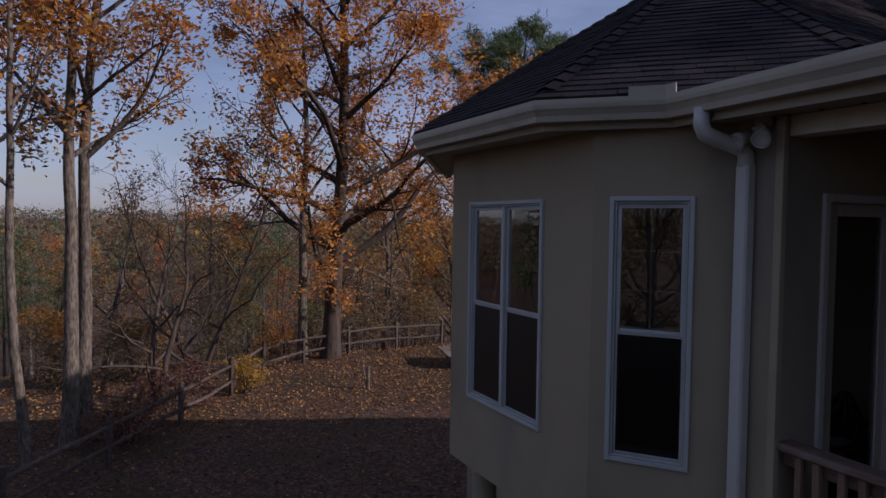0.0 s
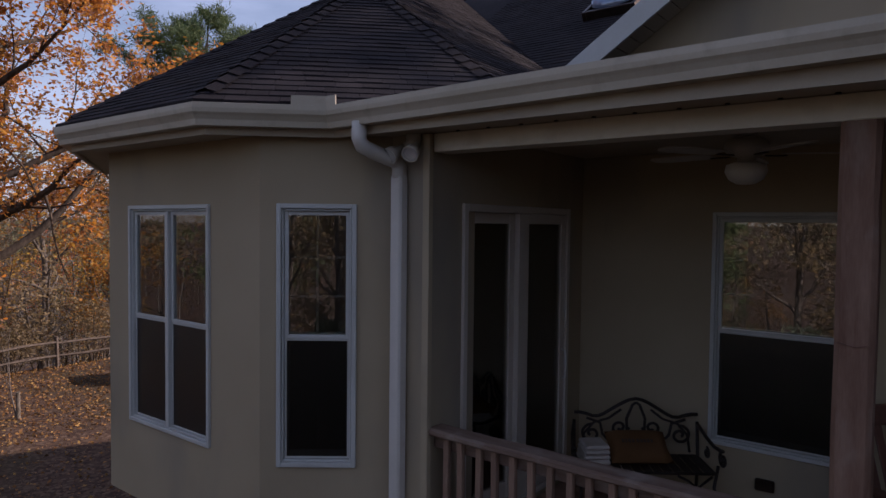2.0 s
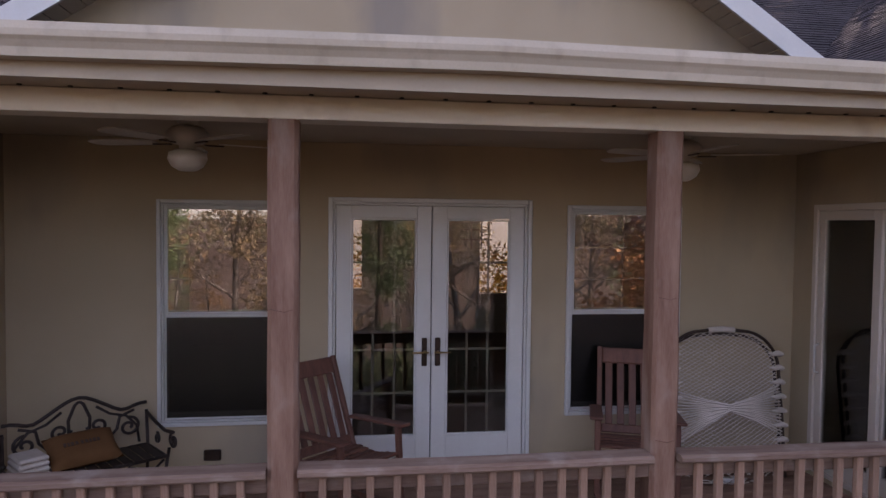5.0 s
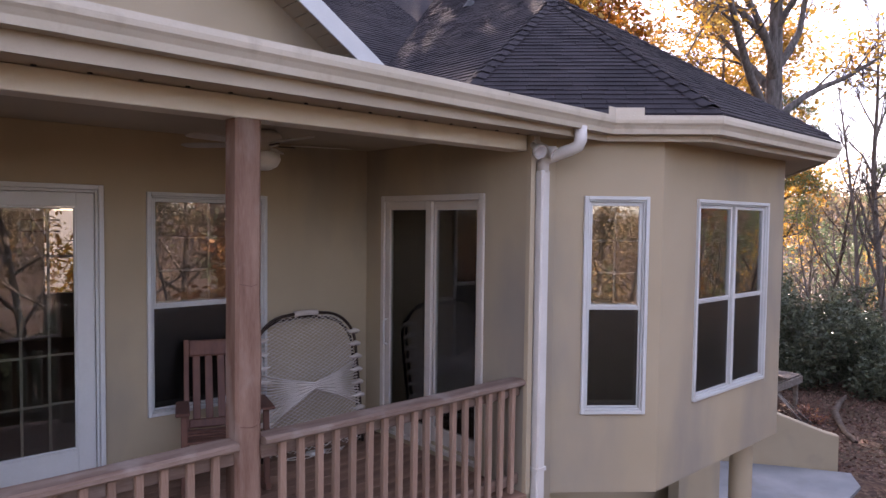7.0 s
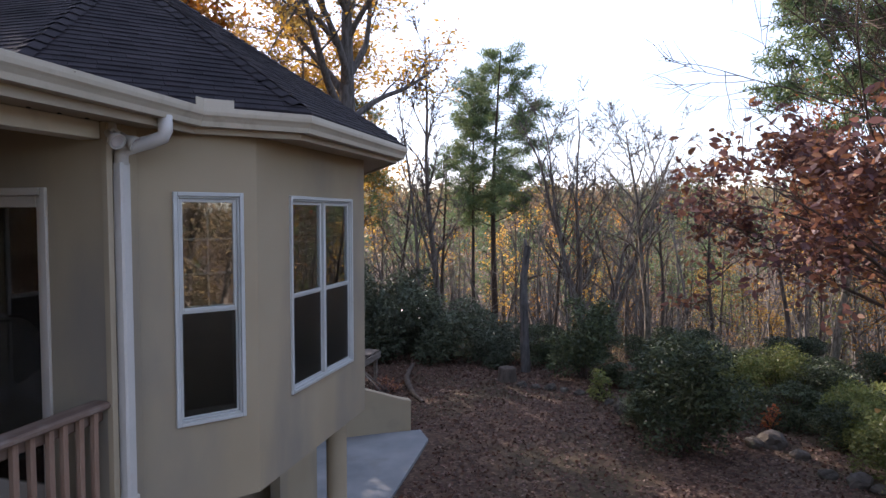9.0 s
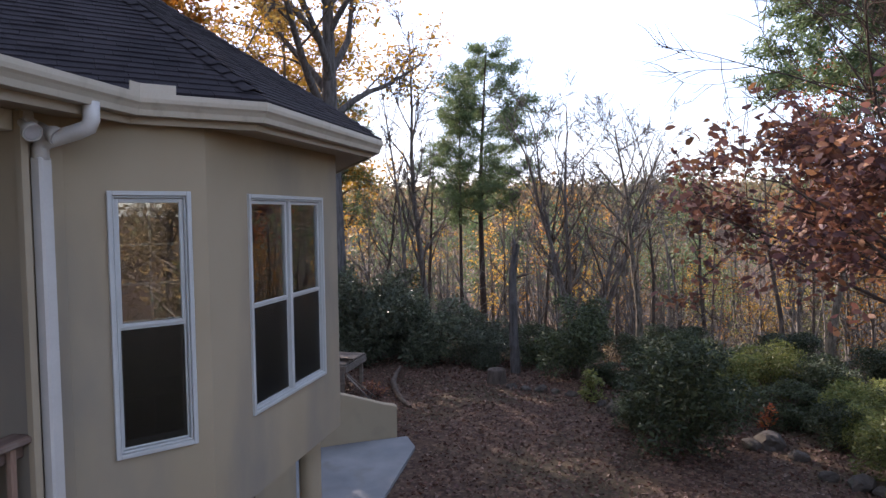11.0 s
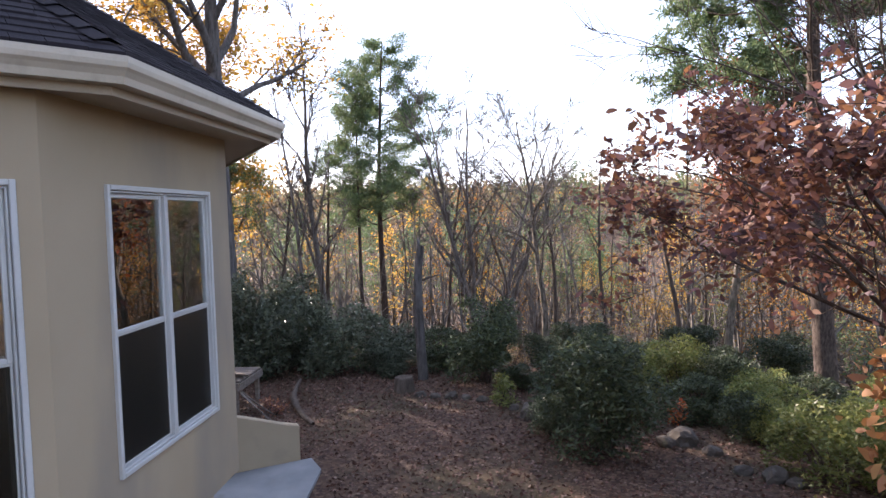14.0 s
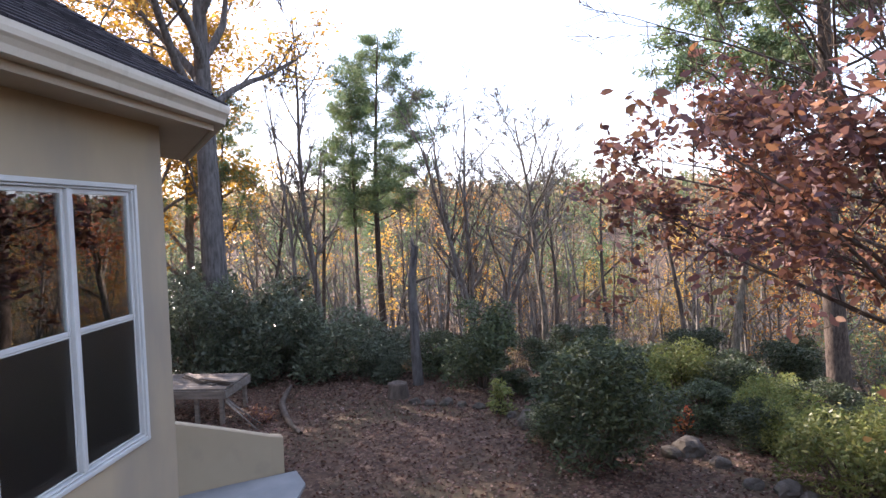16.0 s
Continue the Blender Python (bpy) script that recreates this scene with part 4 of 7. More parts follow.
# ---- doors ----
def french_door(m):
    top = thing("door_1", m, "closed white double glazed doors with grilles and dark handles", "door", "", "structure")
    w, z0, z1 = FD1 - FD0, FDZ0, FDZ1
    part("casing", frame_bars(Mesh(), -w / 2, w / 2, z0 + 0.0, z1, 0.036, -0.024, 0.05, 0.005, 0.03), M_DOOR, top)
    part("jamb", frame_bars(Mesh(), -w / 2 + 0.038, w / 2 - 0.038, z0 + 0.031, z1 - 0.038, 0.018, -0.006, 0.10, 0.003), M_DOOR, top)
    part("threshold", Mesh().box(-w / 2 + 0.03, w / 2 - 0.03, -0.06, -0.026, z0, z0 + 0.035, None, 0.006), M_BRONZE, top, "dark metal threshold")
    half = w / 2 - 0.06
    for s in (-1, 1):
        a, b = (-half, -0.004) if s < 0 else (0.004, half)
        zb, zt = z0 + 0.056, z1 - 0.06
        leaf = Mesh()
        st, rail_b, rail_t = 0.118, 0.205, 0.10
        leaf.box(a, a + st, 0.008, 0.05, zb, zt, None, 0.004).box(b - st, b, 0.008, 0.05, zb, zt, None, 0.004)
        leaf.box(a + st, b - st, 0.008, 0.05, zt - rail_t, zt, None, 0.004).box(a + st, b - st, 0.008, 0.05, zb, zb + rail_b, None, 0.004)
        lf = part("leaf", leaf, M_DOOR, top)
        ga, gb, gz0, gz1 = a + st, b - st, zb + rail_b, zt - rail_t
        part("glazing_bead", frame_bars(Mesh(), ga + 0.001, gb - 0.001, gz0 + 0.001, gz1 - 0.001, 0.014, 0.002, 0.03, 0.004), M_DOOR, lf)
        no_shade(part("pane", pane_mesh(ga + 0.012, gb - 0.012, 0.02, gz0 + 0.012, gz1 - 0.012), M_GLASS_DOOR, lf))
        g = Mesh()
        for k in range(1, 5):
            zz = gz0 + (gz1 - gz0) * k / 5
            g.box(ga + 0.014, gb - 0.014, 0.028, 0.033, zz - 0.009, zz + 0.009)
        for k in (1, 2):
            xx = ga + (gb - ga) * k / 3
            g.box(xx - 0.009, xx + 0.009, 0.0285, 0.0335, gz0 + 0.014, gz1 - 0.014)
        part("grille", g, M_MUNTIN, lf)
        hx = (b - 0.05) if s < 0 else (a + 0.05)
        h = part("handle_plate", Mesh().box(hx - 0.022, hx + 0.022, -0.004, 0.008, 0.80, 1.03, None, 0.006), M_BRONZE, lf, "dark bronze handle plate")
        part("lever", Mesh().tube([(hx, -0.004, 0.92), (hx, -0.05, 0.92), (hx - 0.03 * -s * -1, -0.055, 0.92), (hx + 0.10 * s, -0.05, 0.918)], [0.009, 0.009, 0.008, 0.006], 8), M_BRASS, h, "brass lever", smooth=True)
    # thin black strip standing in for the shadow in the gap between leaves
    part("gap_shade", Mesh().box(-0.0035, 0.0035, 0.03, 0.05, z0 + 0.06, z1 - 0.08), M_BLACK, top, "dark strip for the shadow between the leaves")
    return top


french_door(pose((FD0 + FD1) / 2, 0, 0))


def slider(m, handle_side, w=1.35, z0=-0.06, z1=2.135, lap=0.03):
    top = thing("door_2", m, "closed white sliding patio door with dark glass", "door", "sliding doors", "structure")
    part("casing", frame_bars(Mesh(), -w / 2, w / 2, z0, z1, 0.05, -0.02, 0.06, 0.005, 0.035), M_SLIDER, top)
    for k, (a, b, y) in enumerate(((-w / 2 + 0.052, lap, 0.034), (-lap, w / 2 - 0.052, -0.004))):
        if handle_side < 0:
            y = 0.03 - y
        lf = part("sliding_leaf", frame_bars(Mesh(), a, b, z0 + 0.038, z1 - 0.052, 0.075, y, y + 0.03, 0.004, 0.15), M_SLIDER, top)
        no_shade(part("pane", pane_mesh(a + 0.07, b - 0.07, y + 0.012, z0 + 0.185, z1 - 0.124), M_GLASS_DOOR, lf))
        g = Mesh()
        for q in range(1, 5):
            zz = z0 + 0.19 + (z1 - z0 - 0.32) * q / 5
            g.box(a + 0.074, b - 0.074, y + 0.0205, y + 0.0235, zz - 0.008, zz + 0.008)
        g.box((a + b) / 2 - 0.008, (a + b) / 2 + 0.008, y + 0.021, y + 0.024, z0 + 0.19, z1 - 0.13)
        part("grille", g, M_DARKWOOD, lf, "dark grille bars behind the glass")
        if (k == 0 and handle_side < 0) or (k == 1 and handle_side > 0):
            hx = a + 0.036 if handle_side < 0 else b - 0.036
            part("pull", Mesh().tube([(hx, y, 0.76), (hx, y - 0.035, 0.775), (hx, y - 0.04, 0.88), (hx, y - 0.035, 0.985), (hx, y, 1.0)], 0.009, 8), M_WHITE, lf, "white pull handle", smooth=True)
    if lap < 0:
        part("meeting_stile", Mesh().box(lap - 0.006, -lap + 0.006, -0.006, 0.062, z0 + 0.04, z1 - 0.054, None, 0.004), M_SLIDER, top)
    return top


slider(pose(mx(PX, 1), -0.93, 0, 0, 0, -90), -1)
slider(pose(mx(PX, -1), -0.99, 0, 0, 0, 90), 1, 1.47, lap=-0.03)

# ---- posts and rail ----
for k, px in enumerate((-1.045, 0.915)):
    p = thing("porch_post", pose(px, -1.952, DECK), "weathered reddish cedar porch post with cracks", "post", "porch posts")
    r = random.Random(k + 3)
    pm = Mesh()
    hw, n = 0.073, 9
    rows = []
    for i in range(n):
        z = (2.435 - DECK) * i / (n - 1)
        w = [hw + r.uniform(-0.003, 0.003) for _ in range(8)]
        c = 0.016 + r.uniform(0, 0.006)
        rows.append([(-w[0] + c, -w[1], z), (w[2] - c, -w[1], z), (w[2], -w[3] + c, z), (w[2], w[4] - c, z), (w[5] - c, w[6], z), (-w[0] + c, w[6], z), (-w[0], w[6] - c, z), (-w[0], -w[1] + c, z)])
    pm.add([q for row in rows for q in row], [(i * 8 + j, i * 8 + (j + 1) % 8, (i + 1) * 8 + (j + 1) % 8, (i + 1) * 8 + j) for i in range(n - 1) for j in range(8)] + [tuple(range(8))[::-1], tuple(range((n - 1) * 8, n * 8))])
    part("shaft", pm, M_POST, p)
    for z, w in ((1.62 + 0.05 * k, 0.0022), (0.62 + 0.3 * k, 0.0016)):
        part("check_crack", Mesh().tube([(-0.075, -0.05, z), (-0.052, -0.0745, z + 0.006), (0.01, -0.075, z - 0.008), (0.05, -0.0745, z + 0.004)], w, 4), M_DARKWOOD, p, "dark crack across the grain")

sections = ((mx(PX, -1) + 0.004, -1.119), (-0.971, 0.841), (0.989, mx(PX, 1) - 0.004))
bal = Mesh().box(-0.019, 0.019, -0.019, 0.019, 0, 0.80, None, 0.004).data("baluster", M_BALUSTER)
for k, (a, b) in enumerate(sections):
    rail = thing("porch_railing", pose(a, -1.985, DECK), "weathered reddish-grey wooden porch railing with square balusters", "railing", "porch railing sections")
    r = random.Random(40 + k)
    n = 7
    L = b - a
    cap = Mesh()
    rows = []
    for i in range(n):
        x = L * i / (n - 1)
        sag = -0.006 * math.sin(math.pi * i / (n - 1)) + r.uniform(-0.002, 0.002)
        y = r.uniform(-0.003, 0.003)
        rows.append([(x, -0.075 + y, 0.812 + sag), (x, -0.083 + y, 0.822 + sag), (x, -0.083 + y, 0.842 + sag), (x, -0.066 + y, 0.853 + sag), (x, 0.052 + y, 0.853 + sag), (x, 0.068 + y, 0.842 + sag), (x, 0.068 + y, 0.815 + sag), (x, 0.06 + y, 0.811 + sag)])
    cap.add([q for row in rows for q in row], [(i * 8 + j, i * 8 + (j + 1) % 8, (i + 1) * 8 + (j + 1) % 8, (i + 1) * 8 + j) for i in range(n - 1) for j in range(8)] + [tuple(range(8))[::-1], tuple(range((n - 1) * 8, n * 8))])
    part("top_rail", cap, M_RAIL, rail)
    part("under_rail", Mesh().box(0.0, L, -0.018, 0.02, 0.722, 0.808, None, 0.006), M_RAIL, rail)
    part("bottom_rail", Mesh().box(0.0, L, -0.018, 0.02, 0.055, 0.135, None, 0.006), M_RAIL, rail)
    q = max(3, round(L / 0.118))
    for i in range(1, q):
        part("baluster", bal, None, rail, m=pose(L * i / q + r.uniform(-0.006, 0.006), -0.042, 0.02, r.uniform(-0.4, 0.4), r.uniform(-0.5, 0.5), 0))

# ---- ceiling fans ----
for k, fx in enumerate((-1.72, 1.5)):
    fan = thing("ceiling_fan", pose(fx, -1.0, 2.58, 0, 0, 24 + 30 * k), "cream ceiling fan at rest with a frosted light globe", "fan", "porch fans")
    part("canopy", Mesh().lathe([(0, 0), (0.07, 0), (0.06, -0.04), (0.02, -0.05), (0, -0.05)], 18), M_FAN, fan, smooth=True)
    part("motor", Mesh().lathe([(0, -0.05), (0.09, -0.06), (0.125, -0.09), (0.125, -0.13), (0.09, -0.16), (0.05, -0.17), (0.05, -0.2), (0, -0.2)], 22), M_FAN, fan, smooth=True)
    part("light_globe", Mesh().lathe([(0, -0.33), (0.05, -0.327), (0.095, -0.30), (0.118, -0.255), (0.11, -0.215), (0.07, -0.2), (0.0, -0.2)], 22), M_GLOBE, fan, "frosted glass globe", smooth=True)
    blade = Mesh()
    pr = [(0.2, 0.05), (0.3, 0.06), (0.5, 0.068), (0.58, 0.06), (0.62, 0.03)]
    for t0 in (0.0, 0.007):
        blade.add([(x, y, t0 + 0.12 * y) for x, y in pr] + [(x, -y, t0 - 0.12 * y) for x, y in pr[::-1]], [tuple(range(10))])
    blade.f += [[i, (i + 1) % 10, 10 + (i + 1) % 10, 10 + i] for i in range(10)]
    bd = blade.data("blade", M_FAN)
    for q in range(5):
        b2 = part("blade", bd, None, fan, m=pose(0, 0, -0.155, 0, 0, 72 * q))
        part("blade_arm", Mesh().box(0.1, 0.22, -0.012, 0.012, -0.012, -0.004, None, 0.003), M_BRONZE, b2)


# ---- rocking chairs ----
def rocker(m, label):
    ch = thing("rocking_chair", m, label, "chair", "rocking chairs")
    tilt = 17
    back = pose(0, 0.22, 0.42, -tilt, 0, 0)
    for s in (-1, 1):
        part("back_post", Mesh().box(s * 0.27 - 0.02, s * 0.27 + 0.02, -0.02, 0.022, -0.06, 0.74, back, 0.006), M_DARKWOOD, ch)
        part("front_leg", Mesh().box(s * 0.29 - 0.022, s * 0.29 + 0.022, -0.30, -0.256, 0.06, 0.63, None, 0.006), M_DARKWOOD, ch)
        part("rear_leg", Mesh().box(s * 0.27 - 0.02, s * 0.27 + 0.02, 0.18, 0.222, 0.055, 0.40, None, 0.006), M_DARKWOOD, ch)
        part("armrest", Mesh().box(s * 0.30 - 0.05, s * 0.30 + 0.05, -0.36, 0.26, 0.632, 0.656, None, 0.008), M_DARKWOOD, ch)
        run = Mesh()
        pts = [(s * 0.28, y, 0.02 + 0.11 * (y / 0.55) ** 2) for y in (-0.48, -0.36, -0.24, -0.12, 0.0, 0.14, 0.28, 0.42, 0.56)]
        sec = [(-0.018, -0.02), (0.018, -0.02), (0.018, 0.024), (-0.018, 0.024)]
        v = [(p[0] + a, p[1], p[2] + b) for p in pts for a, b in sec]
        run.add(v, [(i * 4 + j, i * 4 + (j + 1) % 4, (i + 1) * 4 + (j + 1) % 4, (i + 1) * 4 + j) for i in range(8) for j in range(4)] + [(3, 2, 1, 0), (32, 33, 34, 35)])
        part("rocker_runner", run, M_DARKWOOD, ch)
    part("head_rail", Mesh().box(-0.25, 0.25, -0.014, 0.014, 0.60, 0.735, back, 0.01), M_DARKWOOD, ch)
    part("low_rail", Mesh().box(-0.25, 0.25, -0.014, 0.014, 0.02, 0.09, back, 0.008), M_DARKWOOD, ch)
    for k in range(5):
        x = -0.192 + k * 0.096
        part("back_slat", Mesh().box(x - 0.029, x + 0.029, -0.009, 0.009, 0.09, 0.60, back, 0.005), M_DARKWOOD, ch)
    for k in range(8):
        y = -0.29 + k * 0.064
        part("seat_slat", Mesh().box(-0.268, 0.268, y, y + 0.054, 0.405 + 0.012 * math.cos(k), 0.425 + 0.012 * math.cos(k), None, 0.006), M_DARKWOOD, ch)
    part("front_apron", Mesh().box(-0.267, 0.267, -0.29, -0.262, 0.33, 0.40, None, 0.004), M_DARKWOOD, ch)
    return ch


rocker(pose(-0.73, -0.66, DECK + 0.02, -4, 0, 42) @ Matrix.Scale(0.92, 4), "slatted dark-stained wooden rocking chair beside the glazed doors")
rocker(pose(1.38, -0.62, DECK + 0.025, -6, 0, -20) @ Matrix.Scale(0.95, 4), "slatted dark-stained wooden rocking chair under the porch window")


# ---- wrought iron bench ----
def spiral(cx, cz, r, turns, a0, y=0.0, grow=-1, n=22):
    pts = []
    for i in range(n + 1):
        f = i / n
        rr = r * (1 - 0.82 * f)
        a = a0 + grow * turns * 2 * math.pi * f
        pts.append((cx + rr * math.cos(a), y, cz + rr * math.sin(a)))
    return pts


bench = thing("iron_bench", pose(-2.52, -0.46, DECK, 0, 0, 36) @ Matrix.Diagonal((0.93, 0.93, 0.86, 1.0)), "black wrought iron bench with scrolled back and arms", "bench")
hw = 0.50
top_curve = [(x, 0.20, 0.80 + 0.115 * math.exp(-(x / 0.17) ** 2) - 0.05 * math.exp(-((abs(x) - 0.32) / 0.1) ** 2) - 0.12 * max(0, abs(x) - 0.42) ** 0.9) for x in [i * 0.05 - hw for i in range(21)]]
part("crest_rail", Mesh().tube(top_curve, 0.015, 8), M_IRON, bench, smooth=True)
for s in (-1, 1):
    part("back_upright", Mesh().tube([(s * hw, 0.20, 0.0), (s * hw, 0.17, 0.4), (s * hw, 0.20, 0.72)], 0.013, 7), M_IRON, bench, smooth=True)
    part("back_scroll", Mesh().tube(spiral(s * 0.36, 0.60, 0.085, 1.4, math.pi / 2, 0.19, -s), 0.0125, 7), M_IRON, bench, smooth=True)
    part("back_scroll", Mesh().tube(spiral(s * 0.13, 0.66, 0.075, 1.4, math.pi if s > 0 else 0, 0.19, s), 0.0125, 7), M_IRON, bench, smooth=True)
    part("back_loop", Mesh().tube([(s * 0.02, 0.19, 0.46), (s * 0.07, 0.19, 0.6), (s * 0.075, 0.19, 0.74), (s * 0.03, 0.19, 0.86), (0, 0.19, 0.885)], 0.0125, 7), M_IRON, bench, smooth=True)
    part("back_arch", Mesh().tube([(s * 0.44, 0.19, 0.45), (s * 0.42, 0.19, 0.60), (s * 0.34, 0.19, 0.70), (s * 0.22, 0.19, 0.74), (s * 0.12, 0.19, 0.82)], 0.011, 6), M_IRON, bench, smooth=True)
    part("back_sweep", Mesh().tube([(s * 0.05, 0.19, 0.5), (s * 0.2, 0.19, 0.52), (s * 0.27, 0.19, 0.6), (s * 0.29, 0.19, 0.7), (s * 0.4, 0.19, 0.74)], 0.0125, 7), M_IRON, bench, smooth=True)
    arm = [(s * hw, 0.19, 0.70), (s * (hw + 0.03), 0.08, 0.63), (s * (hw + 0.05), -0.06, 0.585), (s * (hw + 0.06), -0.2, 0.60)]
    part("arm", Mesh().tube(arm, 0.015, 7), M_IRON, bench, smooth=True)
    sp = [(s * (hw + 0.06), -0.2 + (p[0]), 0.53 + p[2]) for p in spiral(0, 0, 0.07, 1.5, math.pi / 2, 0, -1)]
    part("arm_scroll", Mesh().tube(sp, 0.013, 7), M_IRON, bench, smooth=True)
    sp = [(s * (hw + 0.03), 0.05 + (p[0]), 0.50 + p[2]) for p in spiral(0, 0, 0.05, 1.4, math.pi / 2, 0, 1)]
    part("arm_scroll", Mesh().tube(sp, 0.011, 6), M_IRON, bench, smooth=True)
    part("front_leg", Mesh().tube([(s * hw, -0.24, 0.0), (s * (hw + 0.02), -0.25, 0.12), (s * hw, -0.2, 0.3), (s * (hw + 0.04), -0.17, 0.47)], 0.013, 7), M_IRON, bench, smooth=True)
    part("side_rail", Mesh().tube([(s * hw, 0.18, 0.42), (s * hw, -0.22, 0.42)], 0.012, 6), M_IRON, bench)
    part("leg_scroll", Mesh().tube([(s * (hw - 0.02), -0.22, 0.4), (s * (hw - 0.13), -0.22, 0.3), (s * (hw - 0.2), -0.22, 0.36), (s * (hw - 0.28), -0.22, 0.4)], 0.011, 6), M_IRON, bench, smooth=True)
part("front_rail", Mesh().tube([(-hw, -0.22, 0.42), (hw, -0.22, 0.42)], 0.012, 6), M_IRON, bench)
part("rear_rail", Mesh().tube([(-hw, 0.18, 0.42), (hw, 0.18, 0.42)], 0.012, 6), M_IRON, bench)
for k in range(13):
    x = -hw + 0.05 + k * 0.075
    part("seat_bar", Mesh().box(x - 0.032, x + 0.032, -0.22, 0.18, 0.426, 0.434), M_IRON, bench)
pl = thing("cushion", pose(-2.47, -0.55, DECK + 0.392, -60, 0, 38), "mustard yellow cloth cushion with a dark printed line on the bench", "cushion")
pv, pf, nn = [], [], 12
for side in (-1, 1):
    for i in range(nn + 1):
        for j in range(nn + 1):
            u, v = i / nn * 2 - 1, j / nn * 2 - 1
            puff = 0.065 * (max(0, (1 - u ** 4) * (1 - v ** 4))) ** 0.5
            pinch = 1 - 0.05 * (1 - abs(u * v)) * (abs(u) ** 6 + abs(v) ** 6)
            pv.append((0.225 * u * pinch, side * puff, 0.15 + 0.15 * v * pinch))
for side in (0, 1):
    o = side * (nn + 1) ** 2
    for i in range(nn):
        for j in range(nn):
            a = o + i * (nn + 1) + j
            pf.append((a, a + 1, a + nn + 2, a + nn + 1))
part("cover", Mesh().add(pv, pf), M_PILLOW, pl, smooth=True)
pr = Mesh()
xx = -0.13
for w in (0.018, 0.012, 0.02, 0.018, 0.0, 0.018, 0.02, 0.014, 0.02, 0.016):
    if w:
        pr.box(xx, xx + w, -0.0685, -0.0645, 0.137, 0.167)
    xx += w + 0.008
part("printed_line", pr, M_INK, pl, "dark printed lettering too small to read")

fc = thing("folded_cloth", pose(-2.80, -0.68, DECK + 0.377, 0, 0, 42), "folded white cloth with thin dark stripes on the bench", "cloth")
for k in range(4):
    part("fold", Mesh().box(-0.10 + 0.004 * k, 0.10 - 0.003 * k, -0.12, 0.11 - 0.006 * k, 0.036 * k, 0.036 * k + 0.034, None, 0.012), M_NET, fc)

# ---- folded hammock frame with netting, leaning on the wall ----
ham = thing("folded_hammock", pose(2.30, -0.36, DECK, -9, 0, -3), "folded hammock with white rope netting on a dark tube frame", "hammock")
arc = [(0.475 - 0.30 * (1 - math.cos(radians(q))), 0, 0.90 + 0.30 * math.sin(radians(q))) for q in range(0, 91, 10)]
arc = [(0.475, 0, 0.02), (0.48, 0, 0.45)] + arc + [(0.08, 0, 1.212)]
fr = [(-a, b, c) for a, b, c in arc] + arc[::-1]
part("tube_frame", Mesh().tube(fr, 0.014, 8), M_BRONZE, ham, smooth=True)
part("tube_frame", Mesh().tube([(a, b + 0.06, c * 0.97) for a, b, c in fr], 0.014, 8), M_BRONZE, ham, smooth=True)
part("sleeve", Mesh().tube([(-0.11, -0.006, 1.209), (0, -0.006, 1.216), (0.11, -0.006, 1.209)], 0.024, 10), M_NET, ham, "white cloth sleeve", smooth=True)
rs = random.Random(9)


def net_width(z):
    edge = 0.44 if z < 0.95 else max(0.10, 0.44 * math.sqrt(max(0.03, 1 - ((z - 0.95) / 0.27) ** 2)))
    return edge


def cord(mesh, p, q, sag, r0=0.0042):
    pts = []
    for i in range(5):
        f = i / 4
        pts.append((p[0] + (q[0] - p[0]) * f, p[1] + (q[1] - p[1]) * f - sag * math.sin(math.pi * f), p[2] + (q[2] - p[2]) * f))
    mesh.tube(pts, r0, 4, False)


def netting(z0, z1, yoff, cell=0.031, dip=0.0):
    mesh = Mesh()
    n = int((z1 - z0) / cell)
    for d in (-1, 1):
        for k in range(-int(1.0 / cell), n + int(1.0 / cell)):
            pts = []
            for i in range(31):
                x = -0.47 + 0.94 * i / 30
                z = z0 + k * cell + d * (x) * 0.55
                w = net_width(z)
                if z0 <= z <= z1 and abs(x) <= w:
                    bow = -0.05 * (1 - (x / 0.47) ** 2) * (0.5 + 0.5 * math.sin(math.pi * (z - z0) / (z1 - z0)))
                    pts.append((x, yoff + bow + rs.uniform(-0.002, 0.002), z + rs.uniform(-0.004, 0.004) - dip * (1 - (x / 0.47) ** 2)))
                elif len(pts) > 1:
                    break
            if len(pts) > 1:
                mesh.tube(pts, 0.0032, 4, False)
    return mesh


part("netting", netting(0.62, 1.19, -0.012), M_NET, ham, "white diamond rope netting")
part("netting", netting(0.05, 0.56, -0.03), M_NET, ham, "white diamond rope netting")
for k in range(16):
    f = k / 15
    mid = (0.0, -0.08 + 0.012 * math.sin(k * 2.1), 0.585 + 0.05 * (f - 0.5))
    za = 0.50 + 0.46 * (f - 0.5)
    part("gathered_cord", Mesh().tube([(-0.46, -0.02, za), (-0.22, -0.07, 0.6 * mid[2] + 0.4 * za), mid, (0.22, -0.07, 0.6 * mid[2] + 0.4 * (0.56 + 0.40 * (f - 0.5))), (0.46, -0.02, 0.56 + 0.40 * (f - 0.5))], 0.0075, 5), M_NET, ham, smooth=True)
for s in (-1, 1):
    for k in range(7):
        z = 0.30 + k * 0.115
        part("lashing", Mesh().tube([(s * 0.495, 0.02, z + 0.005), (s * 0.50, -0.018, z + 0.02), (s * 0.465, -0.03, z + 0.03), (s * 0.42, -0.032, z + 0.02), (s * 0.37, -0.04, z + 0.03)], [0.012, 0.02, 0.024, 0.018, 0.004], 7), M_NET, ham, smooth=True)
part("foot_block", Mesh().box(-0.08, 0.08, -0.06, 0.02, 0.0, 0.035, None, 0.008), M_WHITE, ham, "white plastic foot")
